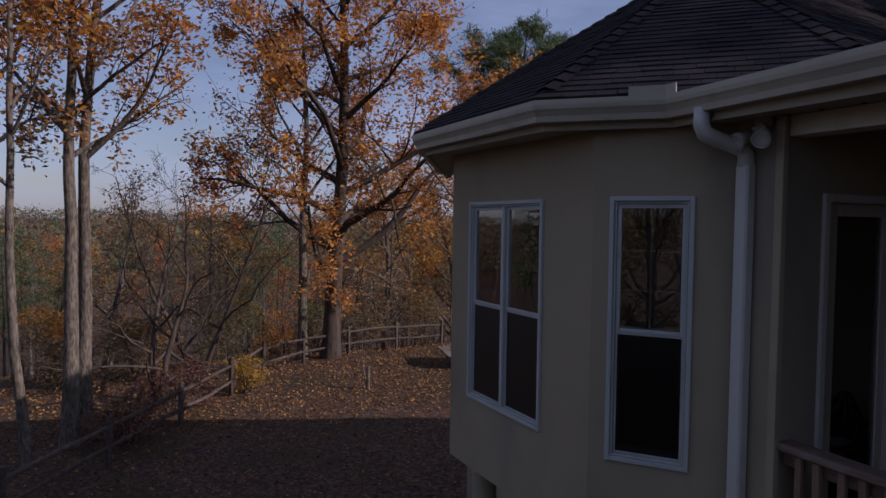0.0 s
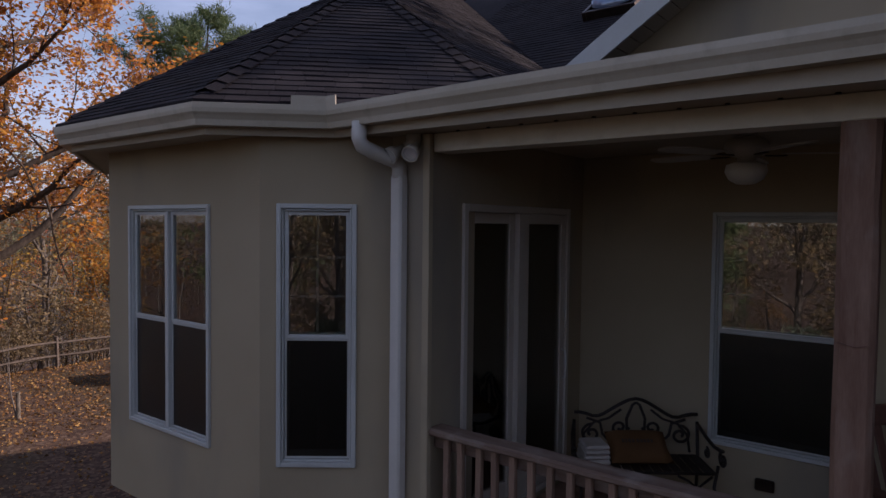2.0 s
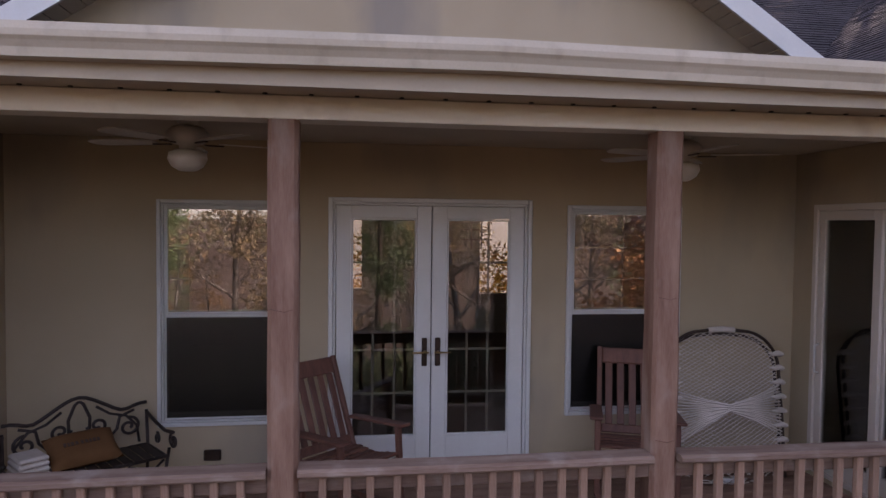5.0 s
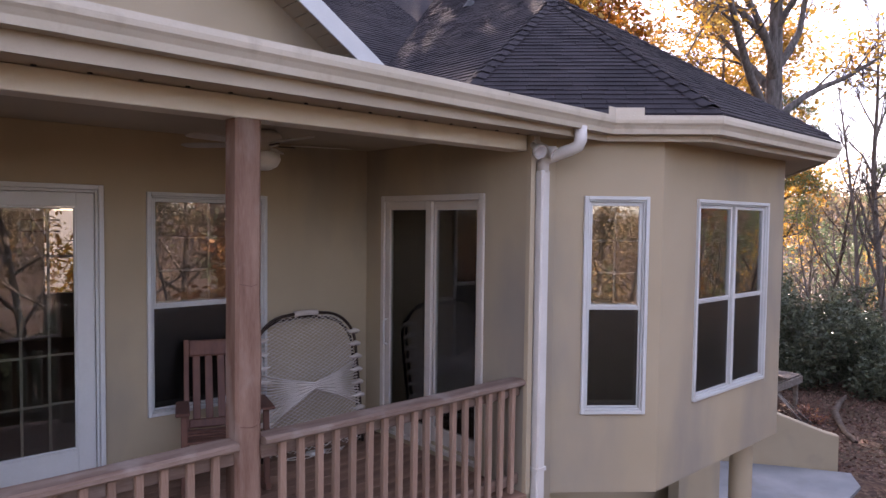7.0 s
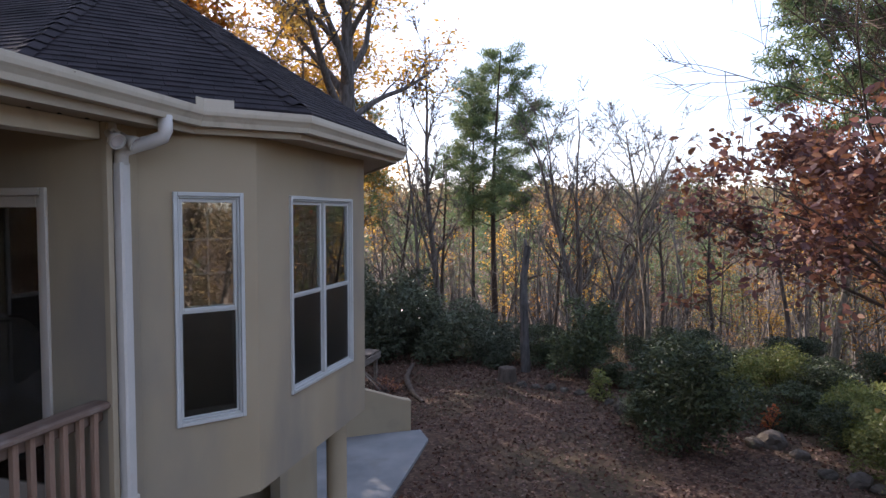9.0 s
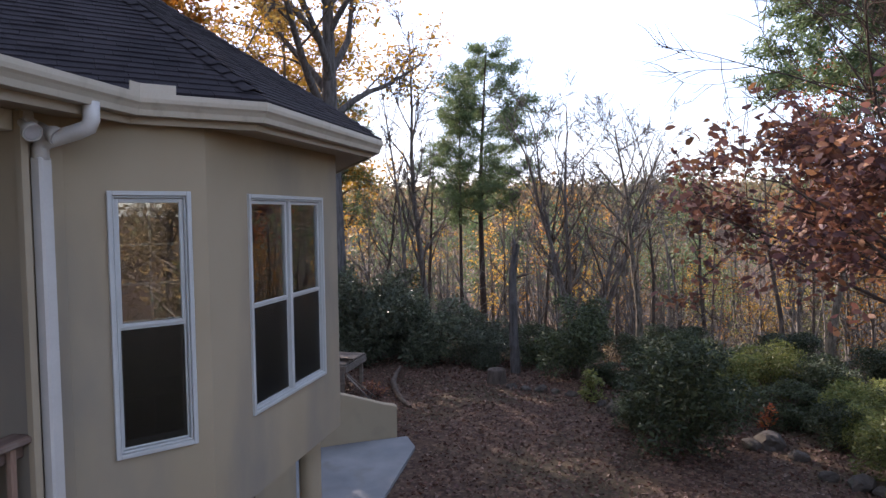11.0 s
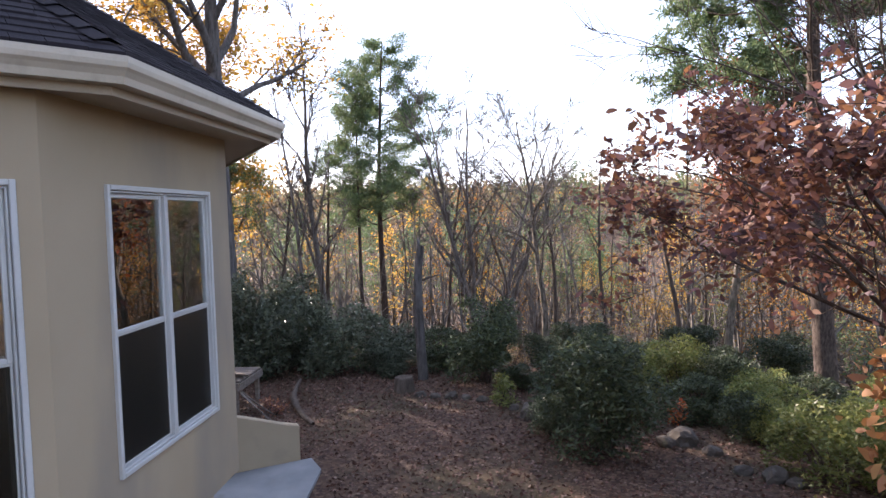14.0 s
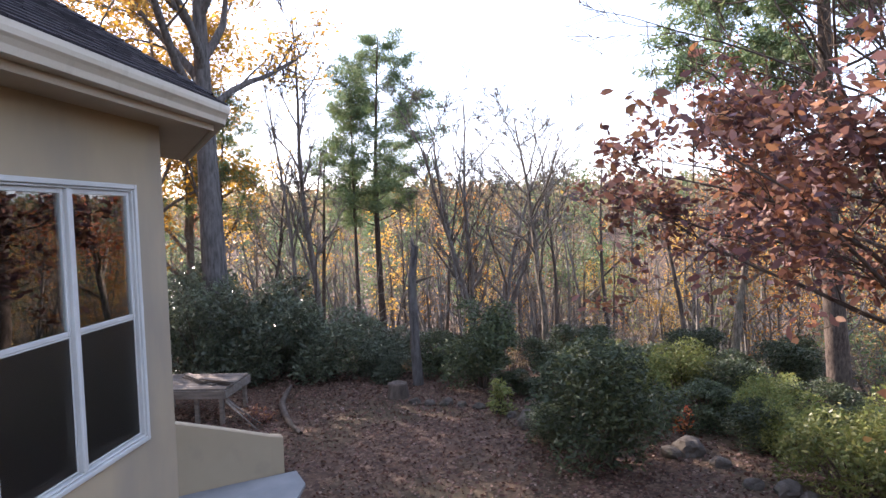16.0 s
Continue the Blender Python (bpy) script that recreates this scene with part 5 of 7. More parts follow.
for k in range(5):
    loose = [(-0.25 + 0.11 * k + 0.05 * math.sin(i * 1.3 + k), -0.10 - 0.05 * math.cos(i * 0.9 + 2 * k), 0.022 + 0.01 * math.sin(i + k)) for i in range(8)]
    part("loose_cord", Mesh().tube(loose, 0.005, 5), M_NET, ham, smooth=True)

# ---- small things on the walls ----
ot = thing("outdoor_outlet", pose(-1.775, -0.002, 0.10), "dark covered outdoor outlet on the stucco wall", "outlet")
part("cover_plate", Mesh().box(-0.065, 0.065, -0.03, 0.0, 0, 0.085, None, 0.008), M_BRONZE, ot)
part("flap", Mesh().box(-0.055, 0.055, -0.036, -0.031, 0.01, 0.075, None, 0.002), M_BRONZE, ot)


# ---- the land: a level yard that falls away into a wooded valley, with hills beyond ----
def smooth01(a, b, x):
    t = min(1.0, max(0.0, (x - a) / (b - a)))
    return t * t * (3 - 2 * t)


def ground_z(x, y):
    dx = max(-25.5 - x, x - 22.5, 0.0)
    dy = max(-12.7 - y, 0.0)
    s = math.hypot(dx, dy)
    r = math.hypot(x, y)
    east = 0.5 + 0.5 * x / max(r, 1.0)
    z = GROUND - 11.0 * (1 - math.exp(-s * 0.026))
    z += smooth01(60, 260, r) * (5.0 + 13.0 * east ** 2) + smooth01(250, 700, r) * 10.0
    z += 0.05 * noise.noise(Vector((x * 0.5, y * 0.5, 0.0))) * min(1.0, max(0.0, (math.hypot(x, y * 1.5) - 9) / 4))
    z += 2.2 * smooth01(40, 120, r) * noise.noise(Vector((x * 0.02, y * 0.02, 3.0)))
    return z


def ground_material():
    """Leaf litter: small cells of many browns over thin dull grass and soil."""
    m, t, b = nodes_of("leaf_litter_ground")
    geo = t.nodes.new("ShaderNodeNewGeometry")
    vo = t.nodes.new("ShaderNodeTexVoronoi")
    vo.inputs["Scale"].default_value = 15.0
    vo.inputs["Randomness"].default_value = 1.0
    t.links.new(geo.outputs["Position"], vo.inputs["Vector"])
    sep = t.nodes.new("ShaderNodeSeparateColor")
    t.links.new(vo.outputs["Color"], sep.inputs[0])
    cr = t.nodes.new("ShaderNodeValToRGB")
    cols = [(0.038, 0.023, 0.017), (0.064, 0.037, 0.026), (0.098, 0.060, 0.038), (0.047, 0.028, 0.020), (0.15, 0.10, 0.068), (0.078, 0.045, 0.031)]
    while len(cr.color_ramp.elements) < len(cols):
        cr.color_ramp.elements.new(0.5)
    for i, c in enumerate(cols):
        cr.color_ramp.elements[i].position, cr.color_ramp.elements[i].color = i / (len(cols) - 1), (*c, 1)
    t.links.new(sep.outputs[0], cr.inputs[0])
    no = t.nodes.new("ShaderNodeTexNoise")
    no.inputs["Scale"].default_value, no.inputs["Detail"].default_value = 0.35, 6
    t.links.new(geo.outputs["Position"], no.inputs["Vector"])
    mr = t.nodes.new("ShaderNodeMapRange")
    mr.inputs[1].default_value, mr.inputs[2].default_value, mr.inputs[4].default_value = 0.48, 0.64, 0.65
    t.links.new(no.outputs[0], mr.inputs[0])
    mx2 = t.nodes.new("ShaderNodeMix")
    mx2.data_type = "RGBA"
    mx2.inputs[7].default_value = (0.055, 0.046, 0.024, 1)
    t.links.new(mr.outputs[0], mx2.inputs[0])
    t.links.new(cr.outputs[0], mx2.inputs[6])
    t.links.new(mx2.outputs[2], b.inputs["Base Color"])
    b.inputs["Roughness"].default_value = 0.92
    b.inputs["Specular IOR Level"].default_value = 0.15
    bp = t.nodes.new("ShaderNodeBump")
    bp.inputs["Strength"].default_value, bp.inputs["Distance"].default_value = 0.8, 0.03
    t.links.new(sep.outputs[1], bp.inputs["Height"])
    t.links.new(bp.outputs[0], b.inputs["Normal"])
    return m


M_GROUND = ground_material()
gv, gf, rings, spokes = [(0, 0, ground_z(0, 0))], [], [], 128
rad = 2.0
while rad < 2200:
    rings.append(rad)
    rad += max(0.9, rad * 0.055)
for rr in rings:
    for k in range(spokes):
        a = 2 * math.pi * k / spokes
        gv.append((rr * math.cos(a), rr * math.sin(a), ground_z(rr * math.cos(a), rr * math.sin(a))))
for k in range(spokes):
    gf.append((0, 1 + k, 1 + (k + 1) % spokes))
for i in range(len(rings) - 1):
    for k in range(spokes):
        a, b = 1 + i * spokes + k, 1 + i * spokes + (k + 1) % spokes
        gf.append((a, a + spokes, b + spokes, b))
setting("ground", Mesh().add(gv, gf), M_GROUND, "sloping yard covered with fallen brown leaves", "ground", True)


def raw_mesh(name, verts, faces_n, material, smooth=False):
    """A mesh from an array of corners and an array of equal-sized faces."""
    verts = np.asarray(verts, dtype=np.float32)
    faces_n = np.asarray(faces_n, dtype=np.int32)
    me = bpy.data.meshes.new(name)
    k = faces_n.shape[1]
    me.vertices.add(len(verts))
    me.vertices.foreach_set("co", verts.ravel())
    me.loops.add(faces_n.size)
    me.loops.foreach_set("vertex_index", faces_n.ravel())
    me.polygons.add(len(faces_n))
    me.polygons.foreach_set("loop_start", np.arange(0, faces_n.size, k, dtype=np.int32))
    me.update(calc_edges=True)
    if smooth:
        me.polygons.foreach_set("use_smooth", np.ones(len(faces_n), dtype=bool))
    me.materials.append(material)
    return me


def tubes(branches):
    """Corners and four-sided faces of many tapered round branches: (points, radii, sides)."""
    V, F, o = [], [], 0
    for pts, radii, n in branches:
        pts = np.asarray(pts, dtype=float)
        k = len(pts)
        d = np.gradient(pts, axis=0)
        d /= np.linalg.norm(d, axis=1)[:, None] + 1e-9
        ref = np.array([0.31, 0.95, 0.1]) if abs(d[0][2]) > 0.8 else np.array([0.0, 0.1, 1.0])
        s = np.cross(d, ref)
        s /= np.linalg.norm(s, axis=1)[:, None] + 1e-9
        u = np.cross(d, s)
        a = np.arange(n) * 2 * math.pi / n
        ring = s[:, None, :] * np.cos(a)[None, :, None] + u[:, None, :] * np.sin(a)[None, :, None]
        V.append((pts[:, None, :] + ring * np.asarray(radii)[:, None, None]).reshape(-1, 3))
        i, j = np.meshgrid(np.arange(k - 1), np.arange(n), indexing="ij")
        p = o + i * n + j
        q = o + i * n + (j + 1) % n
        F.append(np.stack([p, q, q + n, p + n], axis=-1).reshape(-1, 4))
        o += k * n
    return np.concatenate(V), np.concatenate(F)


def leaves(points, size, g, flat=0.35, slim=0.45, hang=0.0, broad=False):
    """One folded leaf blade at each point, turned at random."""
    n = len(points)
    d = g.normal(size=(n, 3))
    d[:, 2] = d[:, 2] * flat - hang
    d /= np.linalg.norm(d, axis=1)[:, None]
    u = g.normal(size=(n, 3))
    s = np.cross(d, u)
    s /= np.linalg.norm(s, axis=1)[:, None] + 1e-9
    up = np.cross(s, d)
    L = size * g.uniform(0.6, 1.25, size=n)[:, None]
    base = np.asarray(points)
    mid = base + d * L * 0.5 + up * L * 0.08
    if broad:
        low, high = base + d * L * 0.30 + up * L * 0.10, base + d * L * 0.68 + up * L * 0.06
        V = np.stack([base, low + s * L * slim * 0.42, high + s * L * slim * 0.52, base + d * L - up * L * 0.08, high - s * L * slim * 0.52, low - s * L * slim * 0.42], axis=1).reshape(-1, 3)
        return V, np.arange(6 * n).reshape(n, 6)
    V = np.stack([base, mid + s * L * slim * 0.5, base + d * L, mid - s * L * slim * 0.5], axis=1).reshape(-1, 3)
    F = np.arange(4 * n).reshape(n, 4)
    return V, F


def bent(g, p, d, length, n, wiggle, lift):
    """A crooked line of n steps from p along d; lift bends it up (or down)."""
    pts = [np.array(p, float)]
    d = np.array(d, float)
    d /= np.linalg.norm(d)
    for _ in range(n):
        d = d + g.normal(size=3) * wiggle
        d[2] += lift
        d /= np.linalg.norm(d)
        pts.append(pts[-1] + d * length / n)
    return np.array(pts)


def hardwood(seed, H, r0, clear=0.35, limbs=13, reach=0.38, rise=0.6, sub=5, twig=4, wig=0.12, forks=1, lean=(0, 0), lsub=0.45, sway=0.32, stem=1.0, apart=0.22):
    """The bones of a broad-leaved tree: stout branches, twigs, and the places where leaves sit."""
    g = np.random.default_rng(seed)
    stout, fine, spots = [], [], []
    for f in range(forks):
        a = 2 * math.pi * f / max(1, forks) + g.uniform(0, 1)
        d0 = np.array([lean[0] + (apart * math.cos(a) if forks > 1 else 0), lean[1] + (apart * math.sin(a) if forks > 1 else 0), 1.0])
        rt = r0 if forks == 1 else r0 * 0.72
        hh = H * (1 if f == 0 else g.uniform(0.8, 0.98))
        tr = bent(g, (0.05 * f, 0, -0.5), d0, hh + 0.5, 14, wig * sway, 0.02)
        k = np.linspace(0, 1, 15)
        rad = rt * (1 - 0.86 * k ** 1.1) * (1 + 0.55 * np.exp(-k * 22))
        stout.append((tr, rad, 9))
        ang = g.uniform(0, 6.28)
        for i in range(limbs):
            fr = clear + (0.97 - clear) * (i + g.uniform(0, 0.9)) / limbs
            ang += 2.4 + g.uniform(-0.4, 0.4)
            j = fr * 14
            b0 = tr[int(j)] + (tr[min(14, int(j) + 1)] - tr[int(j)]) * (j - int(j))
            rl = rt * (1 - 0.86 * fr ** 1.1)
            ll = reach * H * (1 - 0.55 * ((fr - clear) / (1 - clear)) ** 1.5) * g.uniform(0.7, 1.2)
            limb = bent(g, b0, (math.cos(ang), math.sin(ang), rise + 0.5 * fr), ll, 7, wig, 0.035)
            rb = min(rl * 0.62, 0.03 * ll + 0.02)
            stout.append((limb, rb * np.linspace(1, 0.22, 8), 6))
            for q in range(sub):
                h = g.uniform(0.25, 1.0)
                jj = min(6.99, h * 7)
                c0 = limb[int(jj)] + (limb[int(jj) + 1] - limb[int(jj)]) * (jj - int(jj))
                dd = limb[min(7, int(jj) + 1)] - limb[int(jj)]
                dd = dd / (np.linalg.norm(dd) + 1e-9) + g.normal(size=3) * 0.65
                ls = ll * lsub * g.uniform(0.6, 1.2) * (1.15 - 0.5 * h)
                sb = bent(g, c0, dd, ls, 4, wig * 1.2, 0.04)
                fine.append((sb, max(0.006 * stem, rb * 0.34 * (1.1 - 0.6 * h)) * np.linspace(1, 0.3, 5), 4))
                for w in range(twig):
                    h2 = g.uniform(0.3, 1.0)
                    j2 = min(3.99, h2 * 4)
                    e0 = sb[int(j2)] + (sb[int(j2) + 1] - sb[int(j2)]) * (j2 - int(j2))
                    d2 = sb[-1] - sb[0]
                    d2 = d2 / (np.linalg.norm(d2) + 1e-9) + g.normal(size=3) * 0.6
                    tw = bent(g, e0, d2, ls * 0.5 * g.uniform(0.5, 1.2), 3, wig * 1.3, 0.05)
                    fine.append((tw, np.array([0.006, 0.005, 0.004, 0.002]) * (0.6 + H / 18) * stem, 3))
                    spots.append(tw)
    return stout, fine, spots, g


def leaf_spots(spots, per, spread, g, tip=0.2, every=1):
    out = []
    for tw in spots[::every]:
        n = g.poisson(per)
        if n:
            f = g.uniform(tip, 1.05, size=n) * (len(tw) - 1)
            i = np.minimum(f.astype(int), len(tw) - 2)
            out.append(tw[i] + (tw[i + 1] - tw[i]) * (f - i)[:, None] + g.normal(size=(n, 3)) * spread)
    return np.concatenate(out) if out else np.zeros((1, 3))


def tree(name, x, y, label, bones, bark, leaf=None, per=5, spread=0.12, size=0.12, turn=0.0, scale=1.1, group="", slim=0.5, keep=None, hang=0.25, broad=False, twigs=None, tip=0.2, every=1):
    stout, fine, spots, g = bones
    t = thing(name, pose(x, y, ground_z(x, y) - 0.05, 0, 0, turn) @ Matrix.Scale(scale, 4), label, "tree", group)
    part("trunk", raw_mesh("trunk", *tubes(stout), bark, True), None, t)
    tagged(part("twig_mass", raw_mesh("twig_mass", *tubes(fine), twigs or M_TWIG), None, t, "thin grey twigs"), kind="stuff")
    if leaf is not None:
        p = leaf_spots(spots, per, spread, g, tip, every)
        if keep is not None:
            p = p[keep(p)]
        part("crown", raw_mesh("crown", *leaves(p, size, g, 0.5, slim, hang, broad), leaf), None, t)
    return t


def pine_bones(seed, H, r0, clear=0.4, boughs=34, reach=0.2, droop=0.0, tuft=0.22, blades=11, thick=9):
    g = np.random.default_rng(seed)
    tr = bent(g, (0, 0, -0.5), (0, 0, 1), H + 0.5, 12, 0.018, 0.02)
    k = np.linspace(0, 1, 13)
    stout = [(tr, r0 * (1 - 0.88 * k), thick)]
    fine, tufts = [], []
    ang = 0
    for i in range(boughs):
        fr = clear + (0.99 - clear) * i / boughs
        ang += 2.4 + g.uniform(-0.5, 0.5)
        j = min(11.99, fr * 12)
        b0 = tr[int(j)] + (tr[int(j) + 1] - tr[int(j)]) * (j - int(j))
        prof = (1 - (fr - clear) / (1 - clear)) ** 0.75 * (0.55 + 0.45 * min(1, (fr - clear) / 0.12))
        ll = reach * H * (0.18 + prof) * g.uniform(0.55, 1.2)
        bo = bent(g, b0, (math.cos(ang), math.sin(ang), 0.25 - droop), ll, 5, 0.10, 0.03)
        stout.append((bo, max(0.012, r0 * 0.2 * (1 - fr) + 0.012) * np.linspace(1, 0.25, 6), 5))
        for q in range(max(3, int(ll / 0.28))):
            h = g.uniform(0.3, 1.0)
            jj = min(4.99, h * 5)
            c0 = bo[int(jj)] + (bo[int(jj) + 1] - bo[int(jj)]) * (jj - int(jj))
            sb = bent(g, c0, (bo[-1] - bo[0]) / (ll + 1e-6) + g.normal(size=3) * 0.7, ll * 0.28 + 0.15, 3, 0.12, 0.05)
            fine.append((sb, [0.008, 0.007, 0.005, 0.003], 3))
            tufts += [sb[-1], sb[-2], (sb[-1] + sb[-2]) / 2]
        tufts.append(bo[-1])
    tufts = np.array(tufts)
    p = np.repeat(tufts, blades * 2, axis=0) + g.normal(size=(len(tufts) * blades * 2, 3)) * tuft * np.array([0.62, 0.62, 0.34])
    return stout, fine, p, tuft, g


def pine(name, x, y, label, bones, turn=0.0, scale=1.1, group="", leaf=None, slim=0.12):
    stout, fine, p, tuft, g = bones
    t = thing(name, pose(x, y, ground_z(x, y) - 0.05, 0, 0, turn) @ Matrix.Scale(scale, 4), label, "tree", group)
    part("trunk", raw_mesh("trunk", *tubes(stout), M_BARK_PINE, True), None, t)
    tagged(part("twig_mass", raw_mesh("twig_mass", *tubes(fine), M_TWIG), None, t, "thin grey twigs"), kind="stuff")
    part("needles", raw_mesh("needles", *leaves(p, tuft, g, 0.9, slim, -0.25), leaf or L_PINE), None, t, "dark green needles")
    return t


# ---- trees to the west ----
tree("oak_tree", -24.7, 1.75, "large oak with thinning orange leaves beyond the fence", hardwood(11, 15.5, 0.30, 0.18, 26, 0.42, 0.42, 8, 5, 0.11, 1), M_BARK_DARK, L_OAK, 84, 0.19, 0.155, twigs=M_TWIG_BROWN, tip=0.4, every=2)
tree("oak_tree", -24.9, 0.75, "pale slender oak with yellow-orange leaves beyond the fence", hardwood(12, 12.0, 0.17, 0.42, 10, 0.26, 0.8, 5, 4, 0.1), M_BARK_PALE, L_OAK, 44, 0.17, 0.155, twigs=M_TWIG_BROWN, tip=0.4, every=2)
tree("oak_tree", -17.4, -6.3, "tall pale-barked oak with brown hanging leaves beside the fence", hardwood(13, 13.5, 0.16, 0.42, 13, 0.27, 0.55, 6, 4, 0.12, 1, (0.03, -0.02)), M_BARK_PALE, L_OAK, 46, 0.15, 0.13, twigs=M_TWIG_BROWN, tip=0.4, every=2)
tree("oak_tree", -18.2, -5.95, "tall pale-barked oak with thin rust leaves beside the fence", hardwood(14, 14.5, 0.155, 0.40, 14, 0.25, 0.55, 6, 4, 0.12, 1, (0.02, 0.01)), M_BARK_PALE, L_OAK, 46, 0.15, 0.13, twigs=M_TWIG_BROWN, tip=0.4, every=2)
tree("oak_tree", -16.3, -6.95, "slender pale tree with few brown leaves beside the fence", hardwood(15, 12.0, 0.10, 0.45, 10, 0.22, 0.6, 5, 4, 0.1), M_BARK_PALE, L_OAK, 30, 0.2, 0.125, twigs=M_TWIG_BROWN)
tree("oak_tree", -21.78, -8.7, "tall oak with rust-brown leaves on the slope", hardwood(16, 14.0, 0.2, 0.4, 12, 0.27, 0.55, 6, 4, 0.12), M_BARK, L_BROWN, 20, 0.26, 0.18)
tree("bare_tree", -20.7, -4.36, "crooked bare small tree behind the fence", hardwood(17, 5.6, 0.12, 0.14, 12, 0.55, 0.55, 6, 5, 0.22, 2), M_BARK_DARK, twigs=M_TWIG_BROWN)
tree("bare_tree", -22.1, -3.14, "crooked bare small tree behind the fence", hardwood(18, 6.4, 0.11, 0.12, 11, 0.5, 0.6, 6, 5, 0.22, 2), M_BARK_DARK, twigs=M_TWIG_BROWN)
pine("pine_tree", -27.92, 11.65, "tall pine with a rounded green crown behind the house", pine_bones(21, 13.6, 0.22, 0.62, 44, 0.25, -0.04, 0.24, 30))
tree("bare_tree", -29.05, 5.68, "grey bushy tree with brown leaves beyond the yard", hardwood(19, 8.0, 0.15, 0.12, 16, 0.45, 0.6, 6, 5, 0.14), M_BARK, L_BROWN, 12, 0.25, 0.15)
tree("oak_tree", -29.76, 9.44, "bushy oak with orange leaves beyond the yard", hardwood(20, 7.0, 0.14, 0.12, 15, 0.45, 0.6, 6, 5, 0.14), M_BARK, L_ORANGE, 14, 0.25, 0.16)

# ---- trees to the east ----
tree("oak_tree", 23.85, 4.69, "great oak, trunk darkened as if shaded, golden leaves high up behind the roof", hardwood(31, 17.0, 0.46, 0.46, 16, 0.36, 0.85, 8, 6, 0.10, 1, (0, 0), 0.45, 0.03, 1.7), M_BARK_GREY_SHADED, L_YELLOW, 14, 0.3, 0.2, turn=40)
tree("oak_tree", 28.6, 9.98, "oak with golden autumn leaves", hardwood(32, 14.0, 0.24, 0.4, 14, 0.34, 0.7, 6, 5, 0.11), M_BARK, L_YELLOW, 20, 0.3, 0.2)
tree("bare_tree", 28.33, 2.09, "tall bare tree with upright branches", hardwood(33, 13.0, 0.15, 0.30, 16, 0.24, 1.3, 7, 6, 0.09, 1, (0, 0), 0.45, 0.32, 1.8), M_BARK)
tree("bare_tree", 27.3, 2.62, "slender bare grey tree at the wood edge", hardwood(34, 11.0, 0.10, 0.3, 14, 0.22, 1.2, 6, 6, 0.09, 1, (0, 0), 0.45, 0.32, 1.8), M_BARK)
pine("pine_tree", 32.65, 0.35, "green pine with open boughs at the wood's edge", pine_bones(35, 14.4, 0.19, 0.47, 54, 0.215, 0.02, 0.23, 26))
pine("pine_tree", 31.39, 1.25, "slender pine with sparse boughs", pine_bones(36, 12.0, 0.12, 0.58, 24, 0.10, 0.05, 0.22, 14))
pine("pine_tree", 30.39, 7.46, "green pine beside the great oak", pine_bones(37, 11.8, 0.14, 0.5, 30, 0.15, 0.0, 0.24, 14))
tree("bare_tree", 29.36, -4.51, "bare grey tree with many upright stems", hardwood(38, 11.3, 0.17, 0.24, 11, 0.36, 1.0, 7, 6, 0.12, 5, (0, 0), 0.45, 0.5, 1.8, 0.36), M_BARK)
tree("bare_tree", 23.13, -6.54, "bare pale grey tree with crooked limbs", hardwood(39, 7.6, 0.12, 0.36, 13, 0.36, 0.9, 8, 7, 0.17, 1, (0.0, 0.03), 0.45, 0.32, 1.7), M_BARK_PALE)
tree("oak_tree", 20.27, -11.26, "slender pale-barked oak with red-orange leaves", hardwood(40, 8.2, 0.12, 0.35, 14, 0.30, 0.6, 6, 5, 0.12), M_BARK_PALE, L_RED, 9, 0.2, 0.13)
pine("pine_tree", 17.2, -12.62, "tall pine with a dark scaly trunk and high green boughs", pine_bones(42, 15.0, 0.25, 0.45, 40, 0.30, 0.08, 0.2, 30, 12), turn=120, slim=0.2)
tree("oak_tree", 8.95, -10.1, "young oak with large russet leaves near the house", hardwood(49, 6.7, 0.085, 0.44, 44, 0.64, 0.14, 9, 5, 0.12, 1, (0.0, 0.02), 0.40), M_BARK_DARK, L_PURPLE, 24, 0.09, 0.12, slim=0.42, tip=0.35, turn=20, hang=0.35, broad=True, twigs=M_TWIG_BROWN, keep=lambda p: (p[:, 2] > 3.3) & (p[:, 2] < 5.45 + 0.5 * np.sin(p[:, 0] * 2.1 + 1.3 * p[:, 1]) ** 6) & (0.94 * p[:, 0] - 0.342 * p[:, 1] > -2.5) & (np.sin(p[:, 0] * 2.9 + 0.7 * p[:, 2]) + np.sin(p[:, 1] * 3.3 - p[:, 2] * 2.3) > -0.45))
tree("oak_tree", 6.6, -9.2, "small oak with large golden-brown leaves near the house", hardwood(45, 4.1, 0.05, 0.45, 18, 0.42, 0.3, 7, 4, 0.12), M_BARK, L_GOLD, 9, 0.1, 0.14, slim=0.5, turn=30, hang=0.4, broad=True)
# tall wood facing the porch, only mirrored in the panes
back_woods = [tree("oak_tree", -3.0, -21.0, "tall oak with dry brown leaves facing the porch", hardwood(320, 9.5, 0.16, 0.2, 15, 0.32, 0.6, 6, 4, 0.11), M_BARK, L_BROWN, 14, 0.22, 0.15, group="facing woods"),
              tree("oak_tree", 4.0, -19.0, "tall oak with brown leaves facing the porch", hardwood(321, 9.0, 0.15, 0.2, 15, 0.30, 0.6, 6, 4, 0.11), M_BARK, L_BROWN, 8, 0.22, 0.15, group="facing woods"),
              pine("pine_tree", -8.5, -20.0, "tall green pine facing the porch", pine_bones(322, 10.0, 0.15, 0.4, 30, 0.14, 0.0, 0.34, 10), group="facing woods")]
